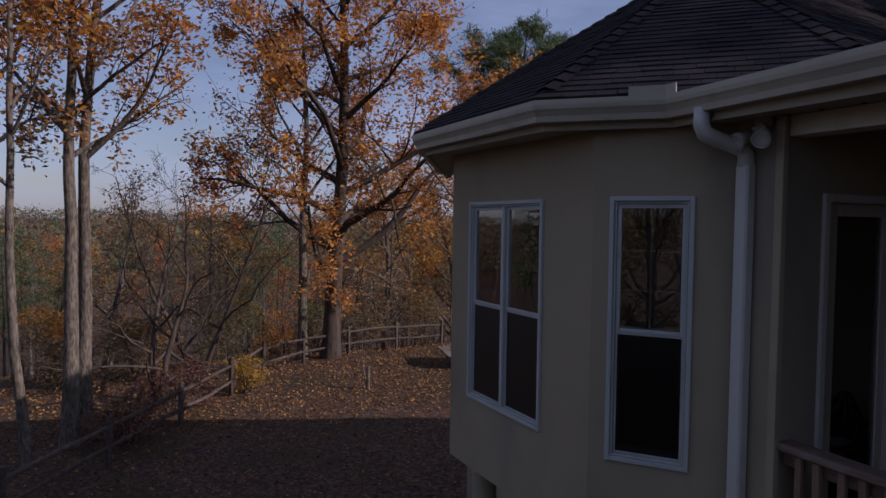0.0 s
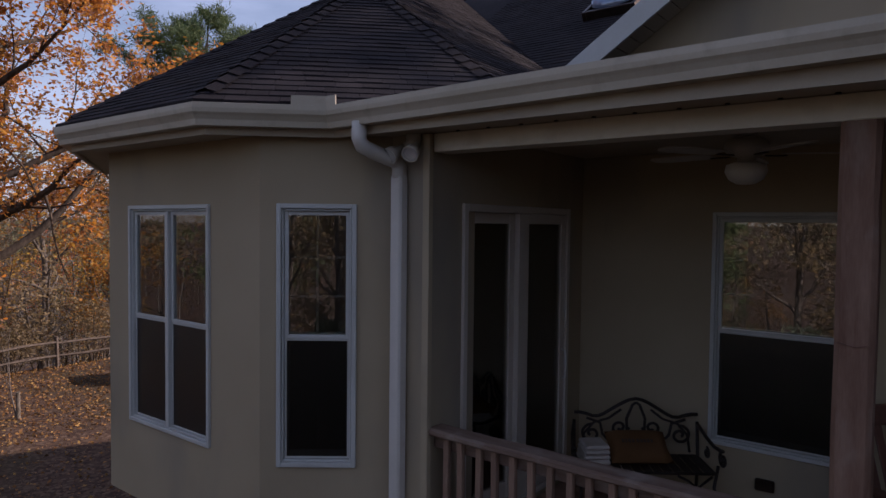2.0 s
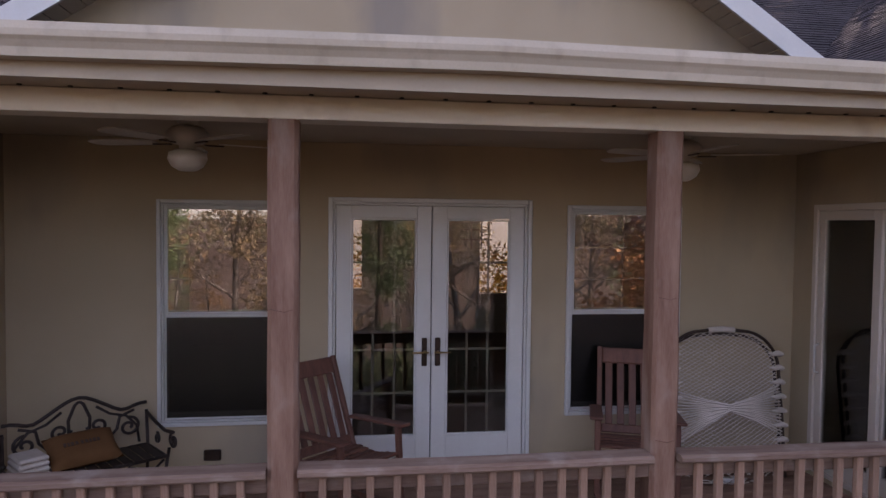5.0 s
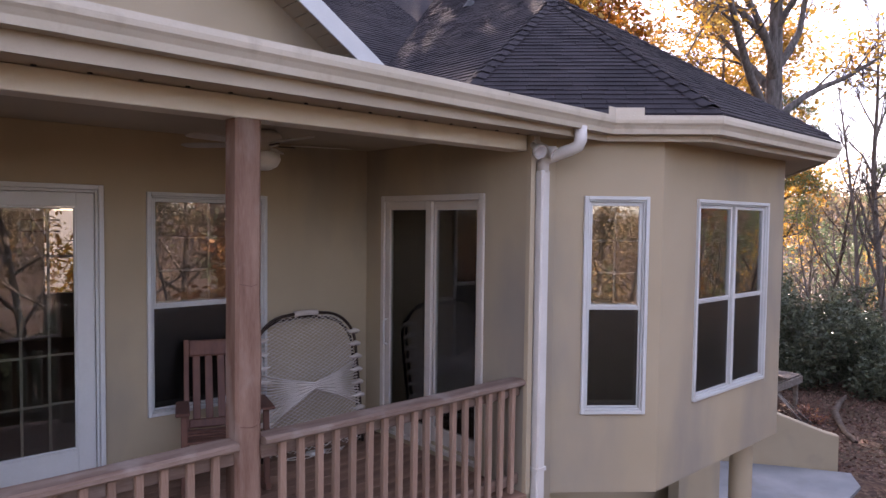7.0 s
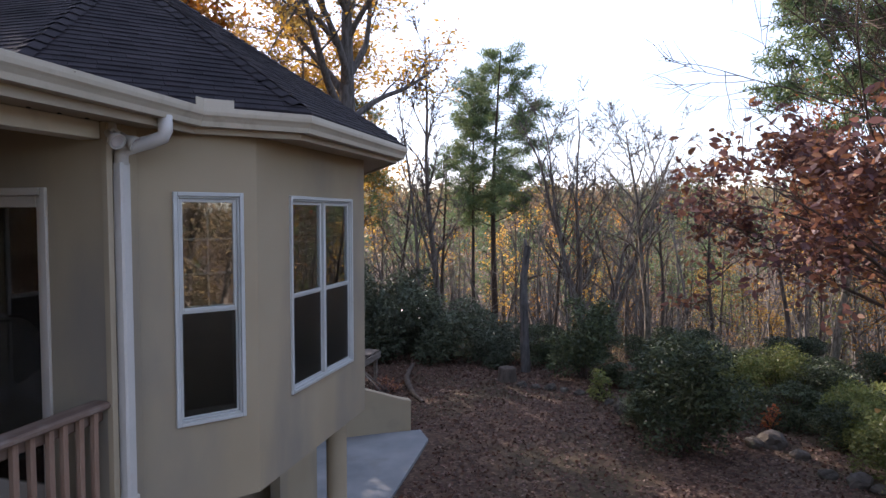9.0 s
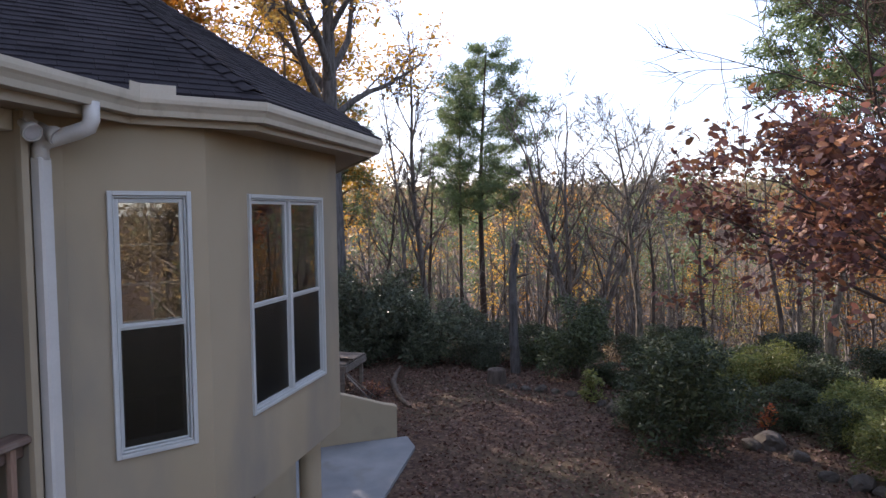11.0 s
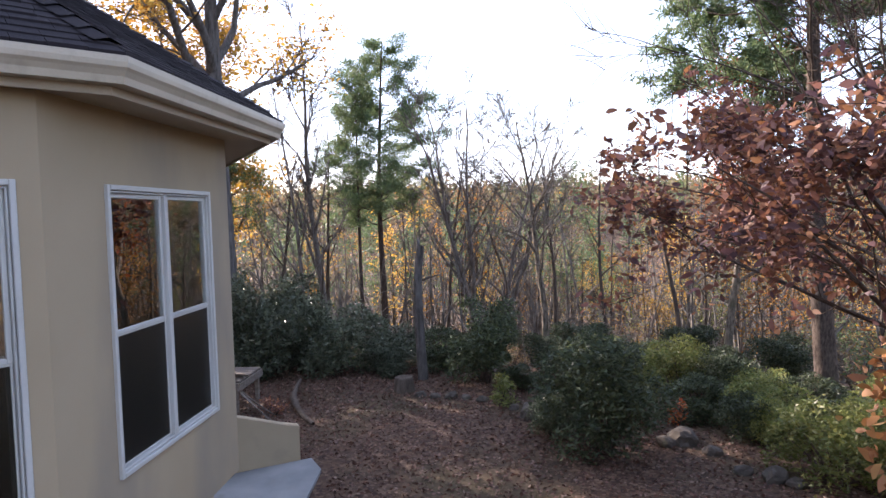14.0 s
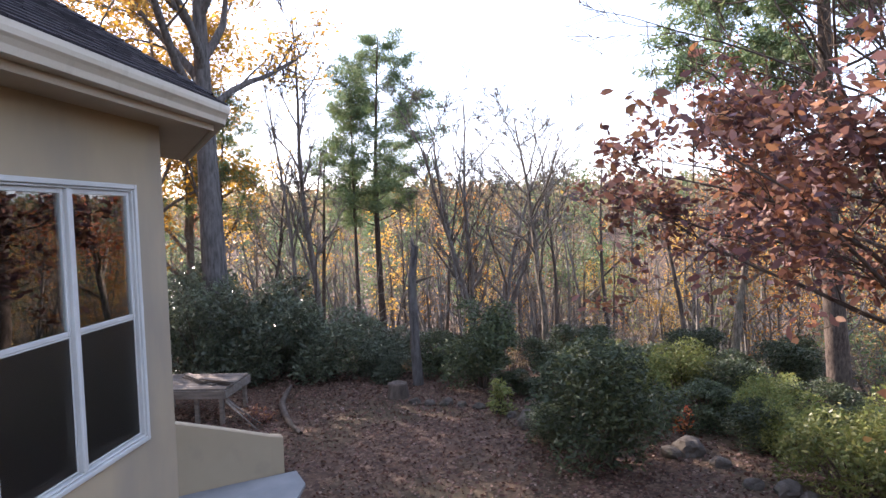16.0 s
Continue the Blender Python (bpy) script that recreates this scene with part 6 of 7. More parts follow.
for k, (x, y, s) in enumerate(((-14.0, -18.5, 1.0), (-18.5, -22.0, 1.1), (0.5, -25.0, 1.15), (8.5, -23.5, 1.1), (13.0, -20.5, 1.0), (-6.0, -26.0, 1.2), (-12.0, -26.5, 1.15), (17.0, -25.0, 1.1), (5.0, -29.0, 1.2), (-1.0, -31.0, 1.2), (-22.0, -17.0, 1.0), (12.0, -29.0, 1.2))):
    cpy = copy_thing(back_woods[2 if k % 5 == 2 else k % 2], pose(x, y, ground_z(x, y) - 0.05, 0, 0, 70 * k))
    # enlarged so the unseen trees hold skylight off the house walls
    cpy.scale = (s * 1.2,) * 3
# tall oaks added behind the house, towards the sun, to shade the yard
for k, (x, y, h) in enumerate(((9.0, 15.0, 15.0), (13.5, 13.0, 15.0), (17.0, 17.5, 16.0), (7.0, 20.5, 15.0), (22.0, 13.5, 15.0), (17.2, 9.2, 13.0), (14.0, 10.0, 13.0), (20.5, 11.0, 14.0), (31.5, 9.5, 14.0), (30.5, 16.5, 16.0))):
    tree("oak_tree", x, y, "tall oak with rusty leaves, added behind the house to shade the yard", hardwood(300 + k, h, 0.24, 0.28, 15, 0.32, 0.6, 6, 4, 0.11), M_BARK, (L_BROWN, L_ORANGE, L_YELLOW)[k % 3], 26, 0.34, 0.24)

# young leafy trees in the understory past the shrubs
UNDER = (("small tree with orange leaves on the wooded slope", L_ORANGE, ((26.62, -15.64, 5.2), (26.6, -17.8, 5.8), (29.5, -16.3, 5.4), (23.73, -13.72, 3.6))),
         ("small tree with thin yellow leaves on the wooded slope", L_YELLOW, ((39.7, -10.21, 5.2), (31.33, -12.21, 3.0), (43.41, -4, 5.8), (25.3, -18.1, 4.6), (38.9, -6.75, 4.4))),
         ("small tree with pale green leaves on the wooded slope", L_BRIGHT, ((33.87, -10.87, 4.2), (37.62, -14.9, 4.4), (31.2, -19.7, 4.8), (44.3, -9.59, 5.4), (29.5, -14.3, 3.4))))
for row, (text, leaf, spots) in enumerate(UNDER):
    for k, (x, y, h) in enumerate(spots):
        tree("young_tree", x, y, text, hardwood(500 + 10 * row + k, h, 0.05, 0.22, 12, 0.42, 0.5, 5, 3, 0.15), M_BARK_DARK, leaf, 7, 0.22, 0.10, turn=50 * k, group="understory trees")

# stouter trunks standing clear on the slope
for k, (x, y, h, r) in enumerate(((26.8, 5.6, 10.0, 0.11), (27.6, 4.2, 9.0, 0.09), (31.5, -2.6, 9.5, 0.10), (30.0, -7.4, 9.0, 0.10), (27.2, -9.3, 8.0, 0.09), (25.6, -11.6, 7.5, 0.10), (33.5, 3.6, 11.0, 0.12), (36.0, -3.2, 10.5, 0.12))):
    tree("bare_tree", x, y, "straight dark bare tree on the wooded slope", hardwood(540 + k, h, r, 0.45, 9, 0.24, 0.9, 5, 4, 0.12), M_BARK_DARK, turn=47 * k, group="slope trees")

# dead standing trunk
g = np.random.default_rng(50)
sn = thing("dead_trunk", pose(20.9, -2.55, ground_z(20.9, -2.55)), "grey dead standing trunk with a broken top", "tree")
part("trunk", raw_mesh("trunk", *tubes([(bent(g, (0, 0, -0.4), (0, 0, 1), 4.5, 9, 0.03, 0.0), 0.14 * np.linspace(1.2, 0.8, 10), 9), (bent(g, (0.02, 0, 3.9), (0.1, 0.1, 1), 0.45, 3, 0.05, 0.0), [0.09, 0.07, 0.04, 0.01], 6)]), M_BARK_GREY_SHADED, True), None, sn)
part("stub", raw_mesh("stub", *tubes([(bent(g, (0, 0, 3.0), (0.2, -1, 0.3), 0.6, 3, 0.1, 0.0), [0.05, 0.04, 0.03, 0.02], 6)]), M_BARK_DARK, True), None, sn)

# ---- woods: saplings and trees that fill the slopes ----
PLACES = {k + m: [] for k in ("bare", "brown", "orange", "yellow", "red", "pine") for m in ("", "_mid")}
rw = random.Random(77)


def free_ground(x, y):
    """Where woods may stand: off the yard, the house and the flight line."""
    if -27.5 < x < 25.0 and y > -15.0:
        return False
    if abs(x) < 12 and -22 < y < 40:
        return y < -15
    return True


MIX = {"west": (("bare", 0.05), ("brown", 0.33), ("orange", 0.23), ("yellow", 0.09), ("red", 0.09), ("pine", 0.21)),
       "east": (("bare", 0.47), ("brown", 0.12), ("orange", 0.04), ("yellow", 0.085), ("red", 0.025), ("pine", 0.26)),
       "south": (("bare", 0.50), ("brown", 0.30), ("orange", 0.12), ("yellow", 0.04), ("red", 0.0), ("pine", 0.04))}
for side, a0, a1, number in (("west", 143, 207, 450), ("east", -45, 31, 800), ("south", 207, 315, 170)):
    done = 0
    while done < number:
        a = math.radians(rw.uniform(a0, a1))
        r = 19 + 215 * rw.random() ** 1.5
        x, y = r * math.cos(a), r * math.sin(a)
        if not free_ground(x, y):
            continue
        if side == "east" and r < 34 and rw.random() < 0.5:
            continue
        done += 1
        u, kind = rw.random(), "bare"
        for name, share in MIX[side]:
            if u < share:
                kind = name
                break
            u -= share
        if (r < 34 and side == "east") or (r < 28 and side != "west") or (kind == "pine" and r < 40):
            kind = "bare"
        size = rw.uniform(0.32, 0.75) if r < 34 else rw.uniform(0.55, 1.0) if r < 70 else rw.uniform(0.6, 1.1)
        PLACES[kind + ("_mid" if r < 75 else "")].append((x, y, size, rw.uniform(0, 6.28)))


def merged(name, label, protos, places, materials):
    """Many far trees of one kind, joined: for each material one mesh."""
    acc = [([], [], 0) for _ in materials]
    for i, (x, y, sc, an) in enumerate(places):
        pr = protos[i % len(protos)]
        z = ground_z(x, y) - 0.1
        R = np.array([[math.cos(an), -math.sin(an), 0], [math.sin(an), math.cos(an), 0], [0, 0, 1]]) * sc
        for k, (V, F) in enumerate(pr):
            vs, fs, o = acc[k]
            vs.append(V @ R.T + np.array([x, y, z]))
            fs.append(F + o)
            acc[k] = (vs, fs, o + len(V))
    top = None
    for k, mat in enumerate(materials):
        me = raw_mesh(name, np.concatenate(acc[k][0]), np.concatenate(acc[k][1]), mat)
        ob = part(name if top is None else ("foliage" if k else name), me, None, top)
        if top is None:
            top = tagged(ob, label, "trees", "", "stuff")
        else:
            tagged(ob, kind="stuff")
    return top


def far_bare(seed, limbs=8, sub=4, twig=2, clear=0.3, wig=0.12, reach=0.30):
    st, fi, sp, g = hardwood(seed, 11.0, 0.13, clear, limbs, reach, 0.9, sub, twig, wig)
    return [tubes([(p[::2] if len(p) > 9 else p[::3], r[::2] if len(p) > 9 else r[::3], 4) for p, r, n in st] + [(p[::2] if len(p) > 4 else p[[0, 3]], (r[::2] if len(p) > 4 else np.asarray(r)[[0, 3]]) * 1.5, 3) for p, r, n in fi])]


def far_leafy(seed, per=6.0, size=0.36):
    st, fi, sp, g = hardwood(seed, 10.5, 0.13, 0.25, 9, 0.30, 0.7, 3, 2, 0.12)
    wood = tubes([(p[::2], r[::2], 4) for p, r, n in st] + [(p[::2], r[::2] * 1.5, 3) for p, r, n in fi if len(p) > 4 and size < 0.3])
    return [wood, leaves(leaf_spots(sp, per, 0.30, g), size, g, 0.6, 0.6)]


def far_pine(seed, blades=3, every=4, long=0.7):
    st, fi, p, tuft, g = pine_bones(seed, 13.0, 0.15, 0.38, 24, 0.16, 0.0, 0.5, blades)
    return [tubes([(q[::2] if len(q) > 9 else q[::5], np.asarray(r)[::2] if len(q) > 9 else np.asarray(r)[::5], 3) for q, r, n in st]), leaves(p[::every], long, g, 0.8, 0.22)]


merged("bare_woods", "bare grey autumn trees filling the valley", [far_bare(90 + k, 6, 3, 1, 0.2, 0.15, 0.34) for k in range(5)], PLACES["bare"], [M_TWIG])
for east, tone, text in ((True, M_TWIG, "bare grey autumn trees on the near slope"), (False, M_TWIG_BROWN, "bare brown autumn trees on the slope beyond the fence")):
    merged("bare_thicket", text, [far_bare(100 + k, 9, 4, 2, 0.16, 0.17, 0.34) for k in range(6)], [p for p in PLACES["bare_mid"] if (p[0] > -12) == east], [tone])
for kind, seed, leaf in (("brown", 110, L_BROWN), ("orange", 120, L_ORANGE), ("yellow", 130, L_YELLOW), ("red", 140, L_RED)):
    merged(kind + "_woods", kind + "-leaved autumn trees filling the valley", [far_leafy(seed + k) for k in range(4)], PLACES[kind], [M_TWIG, leaf])
    if PLACES[kind + "_mid"]:
        merged(kind + "_thicket", kind + "-leaved autumn trees on the near slope", [far_leafy(seed + 5 + k, 13.0, 0.19) for k in range(4)], PLACES[kind + "_mid"], [M_TWIG, leaf])
merged("pine_woods", "green pines scattered through the valley", [far_pine(150 + k) for k in range(4)], PLACES["pine"], [M_BARK_PINE, L_PINE])
if PLACES["pine_mid"]:
    merged("pine_thicket", "green pines on the near slope", [far_pine(155 + k, 8, 4, 0.4) for k in range(3)], PLACES["pine_mid"], [M_BARK_PINE, L_PINE])

# thin saplings close to the yard's edge
sap = []
while len(sap) < 480:
    a = math.radians(rw.choice((rw.uniform(145, 205), rw.uniform(-42, 30), rw.uniform(-42, 30), rw.uniform(-42, 30))))
    r = 18 + 34 * rw.random() ** 1.2
    x, y = r * math.cos(a), r * math.sin(a)
    if free_ground(x, y):
        sap.append((x, y, rw.uniform(0.18, 0.5), rw.uniform(0, 6.28)))
for k in range(190):
    a, r = math.radians(rw.uniform(-38, 8)), rw.uniform(29, 66)
    if free_ground(r * math.cos(a), r * math.sin(a)):
        sap.append((r * math.cos(a), r * math.sin(a), rw.uniform(0.38, 0.8), rw.uniform(0, 6.28)))
near = [p for p in sap if p[0] > 0]
merged("sapling_thicket", "thicket of thin bare saplings round the yard", [far_bare(160 + k, 7, 3, 2, 0.04, 0.2, 0.42) for k in range(6)], near[::2], [M_TWIG])
merged("stem_thicket", "dark straight stems of young trees on the slope", [far_bare(170 + k, 5, 3, 2, 0.30, 0.08, 0.26) for k in range(5)], [(x, y, sc * 1.05, an) for x, y, sc, an in near[1::4]], [M_BARK_DARK])
merged("sapling_thicket", "thicket of thin brown saplings beyond the fence", [far_bare(160 + k, 7, 3, 2, 0.04, 0.2, 0.42) for k in range(6)], [p for p in sap if p[0] <= 0][::2], [M_TWIG_BROWN])


# ---- far ridges of woodland, seen only as rough crowns ----
def ridge_crowns():
    g = np.random.default_rng(7)
    pts, n = [], 0
    while n < 3800:
        a, r = math.radians(g.choice((g.uniform(143, 207), g.uniform(-45, 31), g.uniform(-45, 31), g.uniform(207, 315)))), 170 + 640 * g.uniform() ** 1.3
        x, y = r * math.cos(a), r * math.sin(a)
        z = ground_z(x, y)
        m = 46
        w = g.normal(size=(m, 3)) * np.array([2.9, 2.9, 2.4]) + np.array([x, y, z + 6.0])
        pts.append(w)
        n += 1
    return np.concatenate(pts), g


rp, g = ridge_crowns()
M_RIDGE = leafy("far_woodland", [(0.20, 0.16, 0.11), (0.15, 0.16, 0.085), (0.25, 0.155, 0.085), (0.13, 0.145, 0.075), (0.24, 0.14, 0.075), (0.19, 0.17, 0.12)], 0.4, 0.9)
tagged(part("ridge_woods", raw_mesh("ridge_woods", *leaves(rp, 1.45, g, 0.8, 0.75), M_RIDGE), None), "hazy brown and green woodland on far ridges", "trees", "", "stuff")


# ---- shrubs ----
def shrub_mesh(seed, w, h, n, size, lobes=20):
    """Leaf clumps of uneven size heaped on a few leaning stems."""
    g = np.random.default_rng(seed)
    a, q = g.uniform(0, 6.28, lobes), np.sqrt(g.uniform(0, 1, lobes))
    up = g.uniform(0.12, 0.86, lobes)
    rad = 0.40 * w * q * np.sqrt(np.clip(1.15 - up ** 2, 0.1, 1))
    pts, stems = [], []
    for k in range(lobes):
        c = np.array([rad[k] * math.cos(a[k]), rad[k] * math.sin(a[k]), up[k] * h])
        br = g.uniform(0.11, 0.22)
        m = int(n / lobes * (br / 0.165) ** 2)
        d = g.normal(size=(m, 3))
        d[:, 2] += 0.35
        d /= np.linalg.norm(d, axis=1)[:, None]
        rr = g.uniform(0.3, 1.0, size=m) ** 0.5
        # sprays: leaves gather at shoot tips
        shoots = np.round(d * 3.2 + g.normal(size=(m, 3)) * 0.25) / 3.2
        d = 0.55 * d + 0.45 * shoots
        pts.append(c + d * rr[:, None] * np.array([br * w, br * w, br * w * 0.8]) + g.normal(size=(m, 3)) * 0.03)
        if k % 2 == 0:
            stems.append((np.array([(0.05 * math.cos(a[k]), 0.05 * math.sin(a[k]), -0.2), (c[0] * 0.45, c[1] * 0.45, c[2] * 0.5), tuple(c)]), [0.03, 0.02, 0.008], 5))
    p = np.concatenate(pts)
    return leaves(p[p[:, 2] > 0.03], size, g, 0.6, 0.36, -0.1), tubes(stems)


def shrub(name, x, y, seed, w, h, n, size, leaf, label, group):
    lv, st = shrub_mesh(seed, w, h, n, size)
    t = thing(name, pose(x, y, ground_z(x, y) - 0.03) @ Matrix.Scale(1.1, 4), label, "shrub", group)
    tagged(part("undergrowth", raw_mesh("undergrowth", *st, M_BARK_DARK, True), None, t, "dark woody stems"), kind="stuff")
    part("foliage", raw_mesh("foliage", *lv, leaf), None, t)
    return t


def brush_proto(seed, w, h, n, size):
    lv, stm = shrub_mesh(seed, w, h, n, size)
    return [stm, lv]


for kind, leaf, number in (("tan", L_BROWN, 70), ("green", L_PINE, 80), ("grey", L_GREY, 60)):
    spots = []
    while len(spots) < number:
        a, r = math.radians(rw.uniform(-42, 28)), rw.uniform(24, 62)
        x, y = r * math.cos(a), r * math.sin(a)
        if free_ground(x, y):
            spots.append((x, y, rw.uniform(0.6, 1.3), rw.uniform(0, 6.28)))
    merged("brush_thicket", kind + " leafy brush under the bare trees", [brush_proto(400 + k, 2.8, 2.0, 700, 0.13) for k in range(3)], spots, [M_TWIG, leaf])
dark = [shrub("evergreen_shrub", 14.75, -7.0, 200, 2.75, 2.15, 8200, 0.12, L_SHRUB, "dense dark evergreen shrub at the edge of the yard", "yard shrubs"),
        shrub("evergreen_shrub", 20.4, -4.5, 201, 2.7, 2.5, 7000, 0.13, L_SHRUB, "dense dark evergreen shrub at the edge of the yard", "yard shrubs"),
        shrub("evergreen_shrub", 22.3, 0.3, 202, 3.2, 2.2, 7000, 0.15, L_LAUREL, "broad laurel shrub with grey-green leaves at the wood's edge", "yard shrubs")]
light = [shrub("green_shrub", 13.0, -10.75, 203, 2.3, 1.25, 5200, 0.11, L_BRIGHT, "bright green leafy shrub at the edge of the yard", "yard shrubs")]
# laurels falling towards the dead trunk, then dark evergreens and low growth down the yard's edge
for k, (kind, x, y, s, h) in enumerate(((2, 21.9, 2.3, 1.0, 1.15), (2, 22.2, 4.6, 1.05, 1.3), (2, 24.6, 6.2, 1.25, 1.35), (0, 20.9, 6.3, 0.9, 1.3), (2, 24.4, 2.0, 1.1, 1.25), (2, 23.4, -1.5, 0.8, 0.95), (2, 21.8, -1.3, 0.6, 0.85), (1, 22.3, -3.1, 0.75, 0.72), (1, 21.6, -6.3, 0.7, 0.72), (1, 19.5, -5.6, 0.55, 0.6), (1, 24.6, -4.6, 0.9, 0.8), (2, 25.0, 3.9, 1.3, 1.2), (1, 16.9, -9.6, 0.66, 0.62), (0, 18.3, -10.6, 0.7, 0.8), (1, 20.2, -9.4, 0.75, 0.7), (0, 21.4, -10.6, 0.75, 0.8), (0, 15.5, -10.3, 0.55, 0.72), (1, 16.6, -12.0, 0.65, 0.66), (0, 19.8, -12.6, 0.75, 0.8), (1, 15.2, -11.9, 0.6, 0.66), (0, 23.6, -7.6, 0.8, 0.8), (0, 15.9, -6.1, 0.5, 0.75))):
    c = copy_thing(dark[kind], pose(x, y, ground_z(x, y) - 0.03, 0, 0, 67 * k))
    c.scale = (1.1 * s, 1.1 * s, 1.1 * s * h)
# unseen row added south of the porch to darken the low door reflections
for k, x in enumerate((-7.6, -5.5, -3.1, -1.2, 1.1, 3.2, 5.6, 7.7)):
    c = copy_thing(dark[k % 3], pose(x, -14.6 - 0.8 * (k % 2), ground_z(x, -14.6 - 0.8 * (k % 2)) - 0.03, 0, 0, 40 * k))
    c.scale = (1.1, 1.1, 1.0 + 0.15 * (k % 3))
for k, (x, y, s) in enumerate(((11.9, -11.9, 0.9), (14.6, -11.9, 0.7), (13.8, -13.4, 0.8), (17.4, -11.2, 0.75), (16.0, -13.6, 0.8), (18.3, -8.2, 1.0), (17.2, -7.5, 0.75), (20.4, -7.6, 0.9), (18.9, -9.6, 0.8), (16.2, -10.7, 0.8), (14.9, -10.6, 0.55))):
    c = copy_thing(light[0], pose(x, y, ground_z(x, y) - 0.03, 0, 0, 50 * k))
    c.scale = (1.1 * s, 1.1 * s, 1.1 * s * (1.0 if k % 2 else 1.3))
# backlit shrubs added so the far windows glow yellow and orange
for k, (x, y) in enumerate(((-2.6, 12.0), (0.2, 12.6), (2.2, 12.0), (5.4, 12.4))):
    shrub("autumn_shrub", x, y, 260 + k, 3.4, 6.0, 3200, 0.16, (L_YELLOW, L_ORANGE)[k % 2], "tall golden-leaved shrub added behind the house to colour the far windows", "rear shrubs")
shrub("flowering_shrub", 18.0, -4.9, 210, 0.65, 0.85, 500, 0.12, L_BRIGHT, "small pale green shrub among the rocks", "yard shrubs")
shrub("red_shrub", 16.3, -8.9, 211, 0.4, 0.6, 160, 0.10, L_RED, "small red-leaved shrub among the evergreens", "yard shrubs")
shrub("yellow_shrub", -20.7, -1.9, 212, 1.5, 1.1, 1500, 0.09, L_YELLOW, "yellowing shrub beside the fence", "fence shrubs")
shrub("brown_shrub", -19.25, -3.96, 213, 2.2, 1.3, 2200, 0.09, L_PURPLE, "dark reddish shrub beside the fence", "fence shrubs")
shrub("brown_shrub", -17.2, -5.14, 214, 1.8, 1.0, 1800, 0.09, L_PURPLE, "dark reddish shrub beside the fence", "fence shrubs")
shrub("brown_shrub", -27.58, 4.02, 215, 3.2, 2.2, 2600, 0.12, L_BROWN, "brown-leaved shrub beyond the fence", "fence shrubs")
shrub("brown_shrub", -27.83, 7.08, 216, 3.6, 2.6, 3000, 0.12, L_BROWN, "brown-leaved shrub beyond the fence", "fence shrubs")
for k, (x, y, w) in enumerate(((-29.01, -1.7, 3.0), (-28, -4.62, 2.6), (-24.54, -4.74, 2.4), (-30.48, 3.22, 3.4), (-31.16, 6.32, 3.6), (-26.51, -7.15, 2.8), (-23.24, -7.04, 2.2), (-31.25, -0.18, 3.4), (-22.31, -10.82, 2.4), (-28.65, 10.85, 3.2), (-27.99, 2.11, 2.2))):
    shrub("brown_shrub", x, y, 240 + k, w, w * 0.8, 2400, 0.12, (L_BROWN, L_ORANGE, L_BROWN, L_BRIGHT)[k % 4], "brown and rust leaved brush on the slope beyond the fence", "fence shrubs")
shrub("orange_shrub", -29.48, 1.28, 217, 3.0, 2.0, 2200, 0.12, L_ORANGE, "orange-leaved shrub beyond the fence", "fence shrubs")


# ---- split rail fence ----
posts = [(-13.2, -7.0), (-15.6, -5.5), (-18.0, -3.95), (-20.4, -2.4), (-22.6, -1.1), (-24.0, 0.6), (-25.0, 2.6), (-25.6, 4.8), (-26.0, 7.0)]
fence = thing("split_rail_fence", pose(0, 0, 0), "weathered split rail fence along the yard", "fence")
rf = random.Random(4)
for i, (x, y) in enumerate(posts):
    z = ground_z(x, y)
    part("post", Mesh().box(-0.055, 0.055, -0.05, 0.05, -0.3, 1.12 + rf.uniform(-0.06, 0.06), None, 0.012), M_FENCE, fence, m=pose(x, y, z, rf.uniform(-2, 2), rf.uniform(-2, 2), 25))
    if i:
        x2, y2 = posts[i - 1]
        z2 = ground_z(x2, y2)
        for h in (0.42, 0.88):
            part("rail", Mesh().tube([(x, y, z + h + rf.uniform(-0.04, 0.04)), ((x + x2) / 2, (y + y2) / 2, (z + z2) / 2 + h + rf.uniform(-0.05, 0.03)), (x2, y2, z2 + h + rf.uniform(-0.04, 0.04))], [0.04, 0.05, 0.042], 6), M_FENCE, fence)
# staked young tree on the lawn
g = np.random.default_rng(61)
yt = thing("young_tree", pose(-19.6, 1.45, ground_z(-19.6, 1.45)), "thin bare young tree with a pale trunk guard on the lawn", "tree")
part("guard", Mesh().lathe([(0.05, 0), (0.05, 0.7), (0.04, 0.7), (0.04, 0.0)], 10), M_BARK_PALE, yt, "pale trunk guard")
ys, yf, _, _ = hardwood(62, 2.4, 0.025, 0.35, 7, 0.4, 0.8, 3, 2, 0.15)
part("trunk", raw_mesh("trunk", *tubes(ys), M_BARK, True), None, yt)
tagged(part("twig_mass", raw_mesh("twig_mass", *tubes(yf), M_TWIG), None, yt), kind="stuff")


# ---- rocks, stump, patio, low wall, timber stack ----
def rock(x, y, s, seed, label="grey-brown field stone at the edge of the yard", lift=0.3, flat=0.7):
    bm = bmesh.new()
    bmesh.ops.create_icosphere(bm, subdivisions=3, radius=1.0)
    off = Vector((seed * 3.7, seed * 1.3, 0))
    for v in bm.verts:
        d = v.co.normalized()
        k = 1 + 0.35 * noise.noise(d * 1.1 + off) + 0.12 * noise.noise(d * 3.1 + off)
        v.co = Vector((d.x * k * s, d.y * k * s * 0.8, d.z * k * s * flat))
    me = bpy.data.meshes.new("rock")
    bm.to_mesh(me)
    bm.free()
    me.materials.append(M_ROCK)
    ob = new("rock", me)
    ob.matrix_basis = pose(x, y, ground_z(x, y) + s * flat * lift, 0, 0, seed * 47)
    return tagged(ob, label, "rock", "yard rocks")


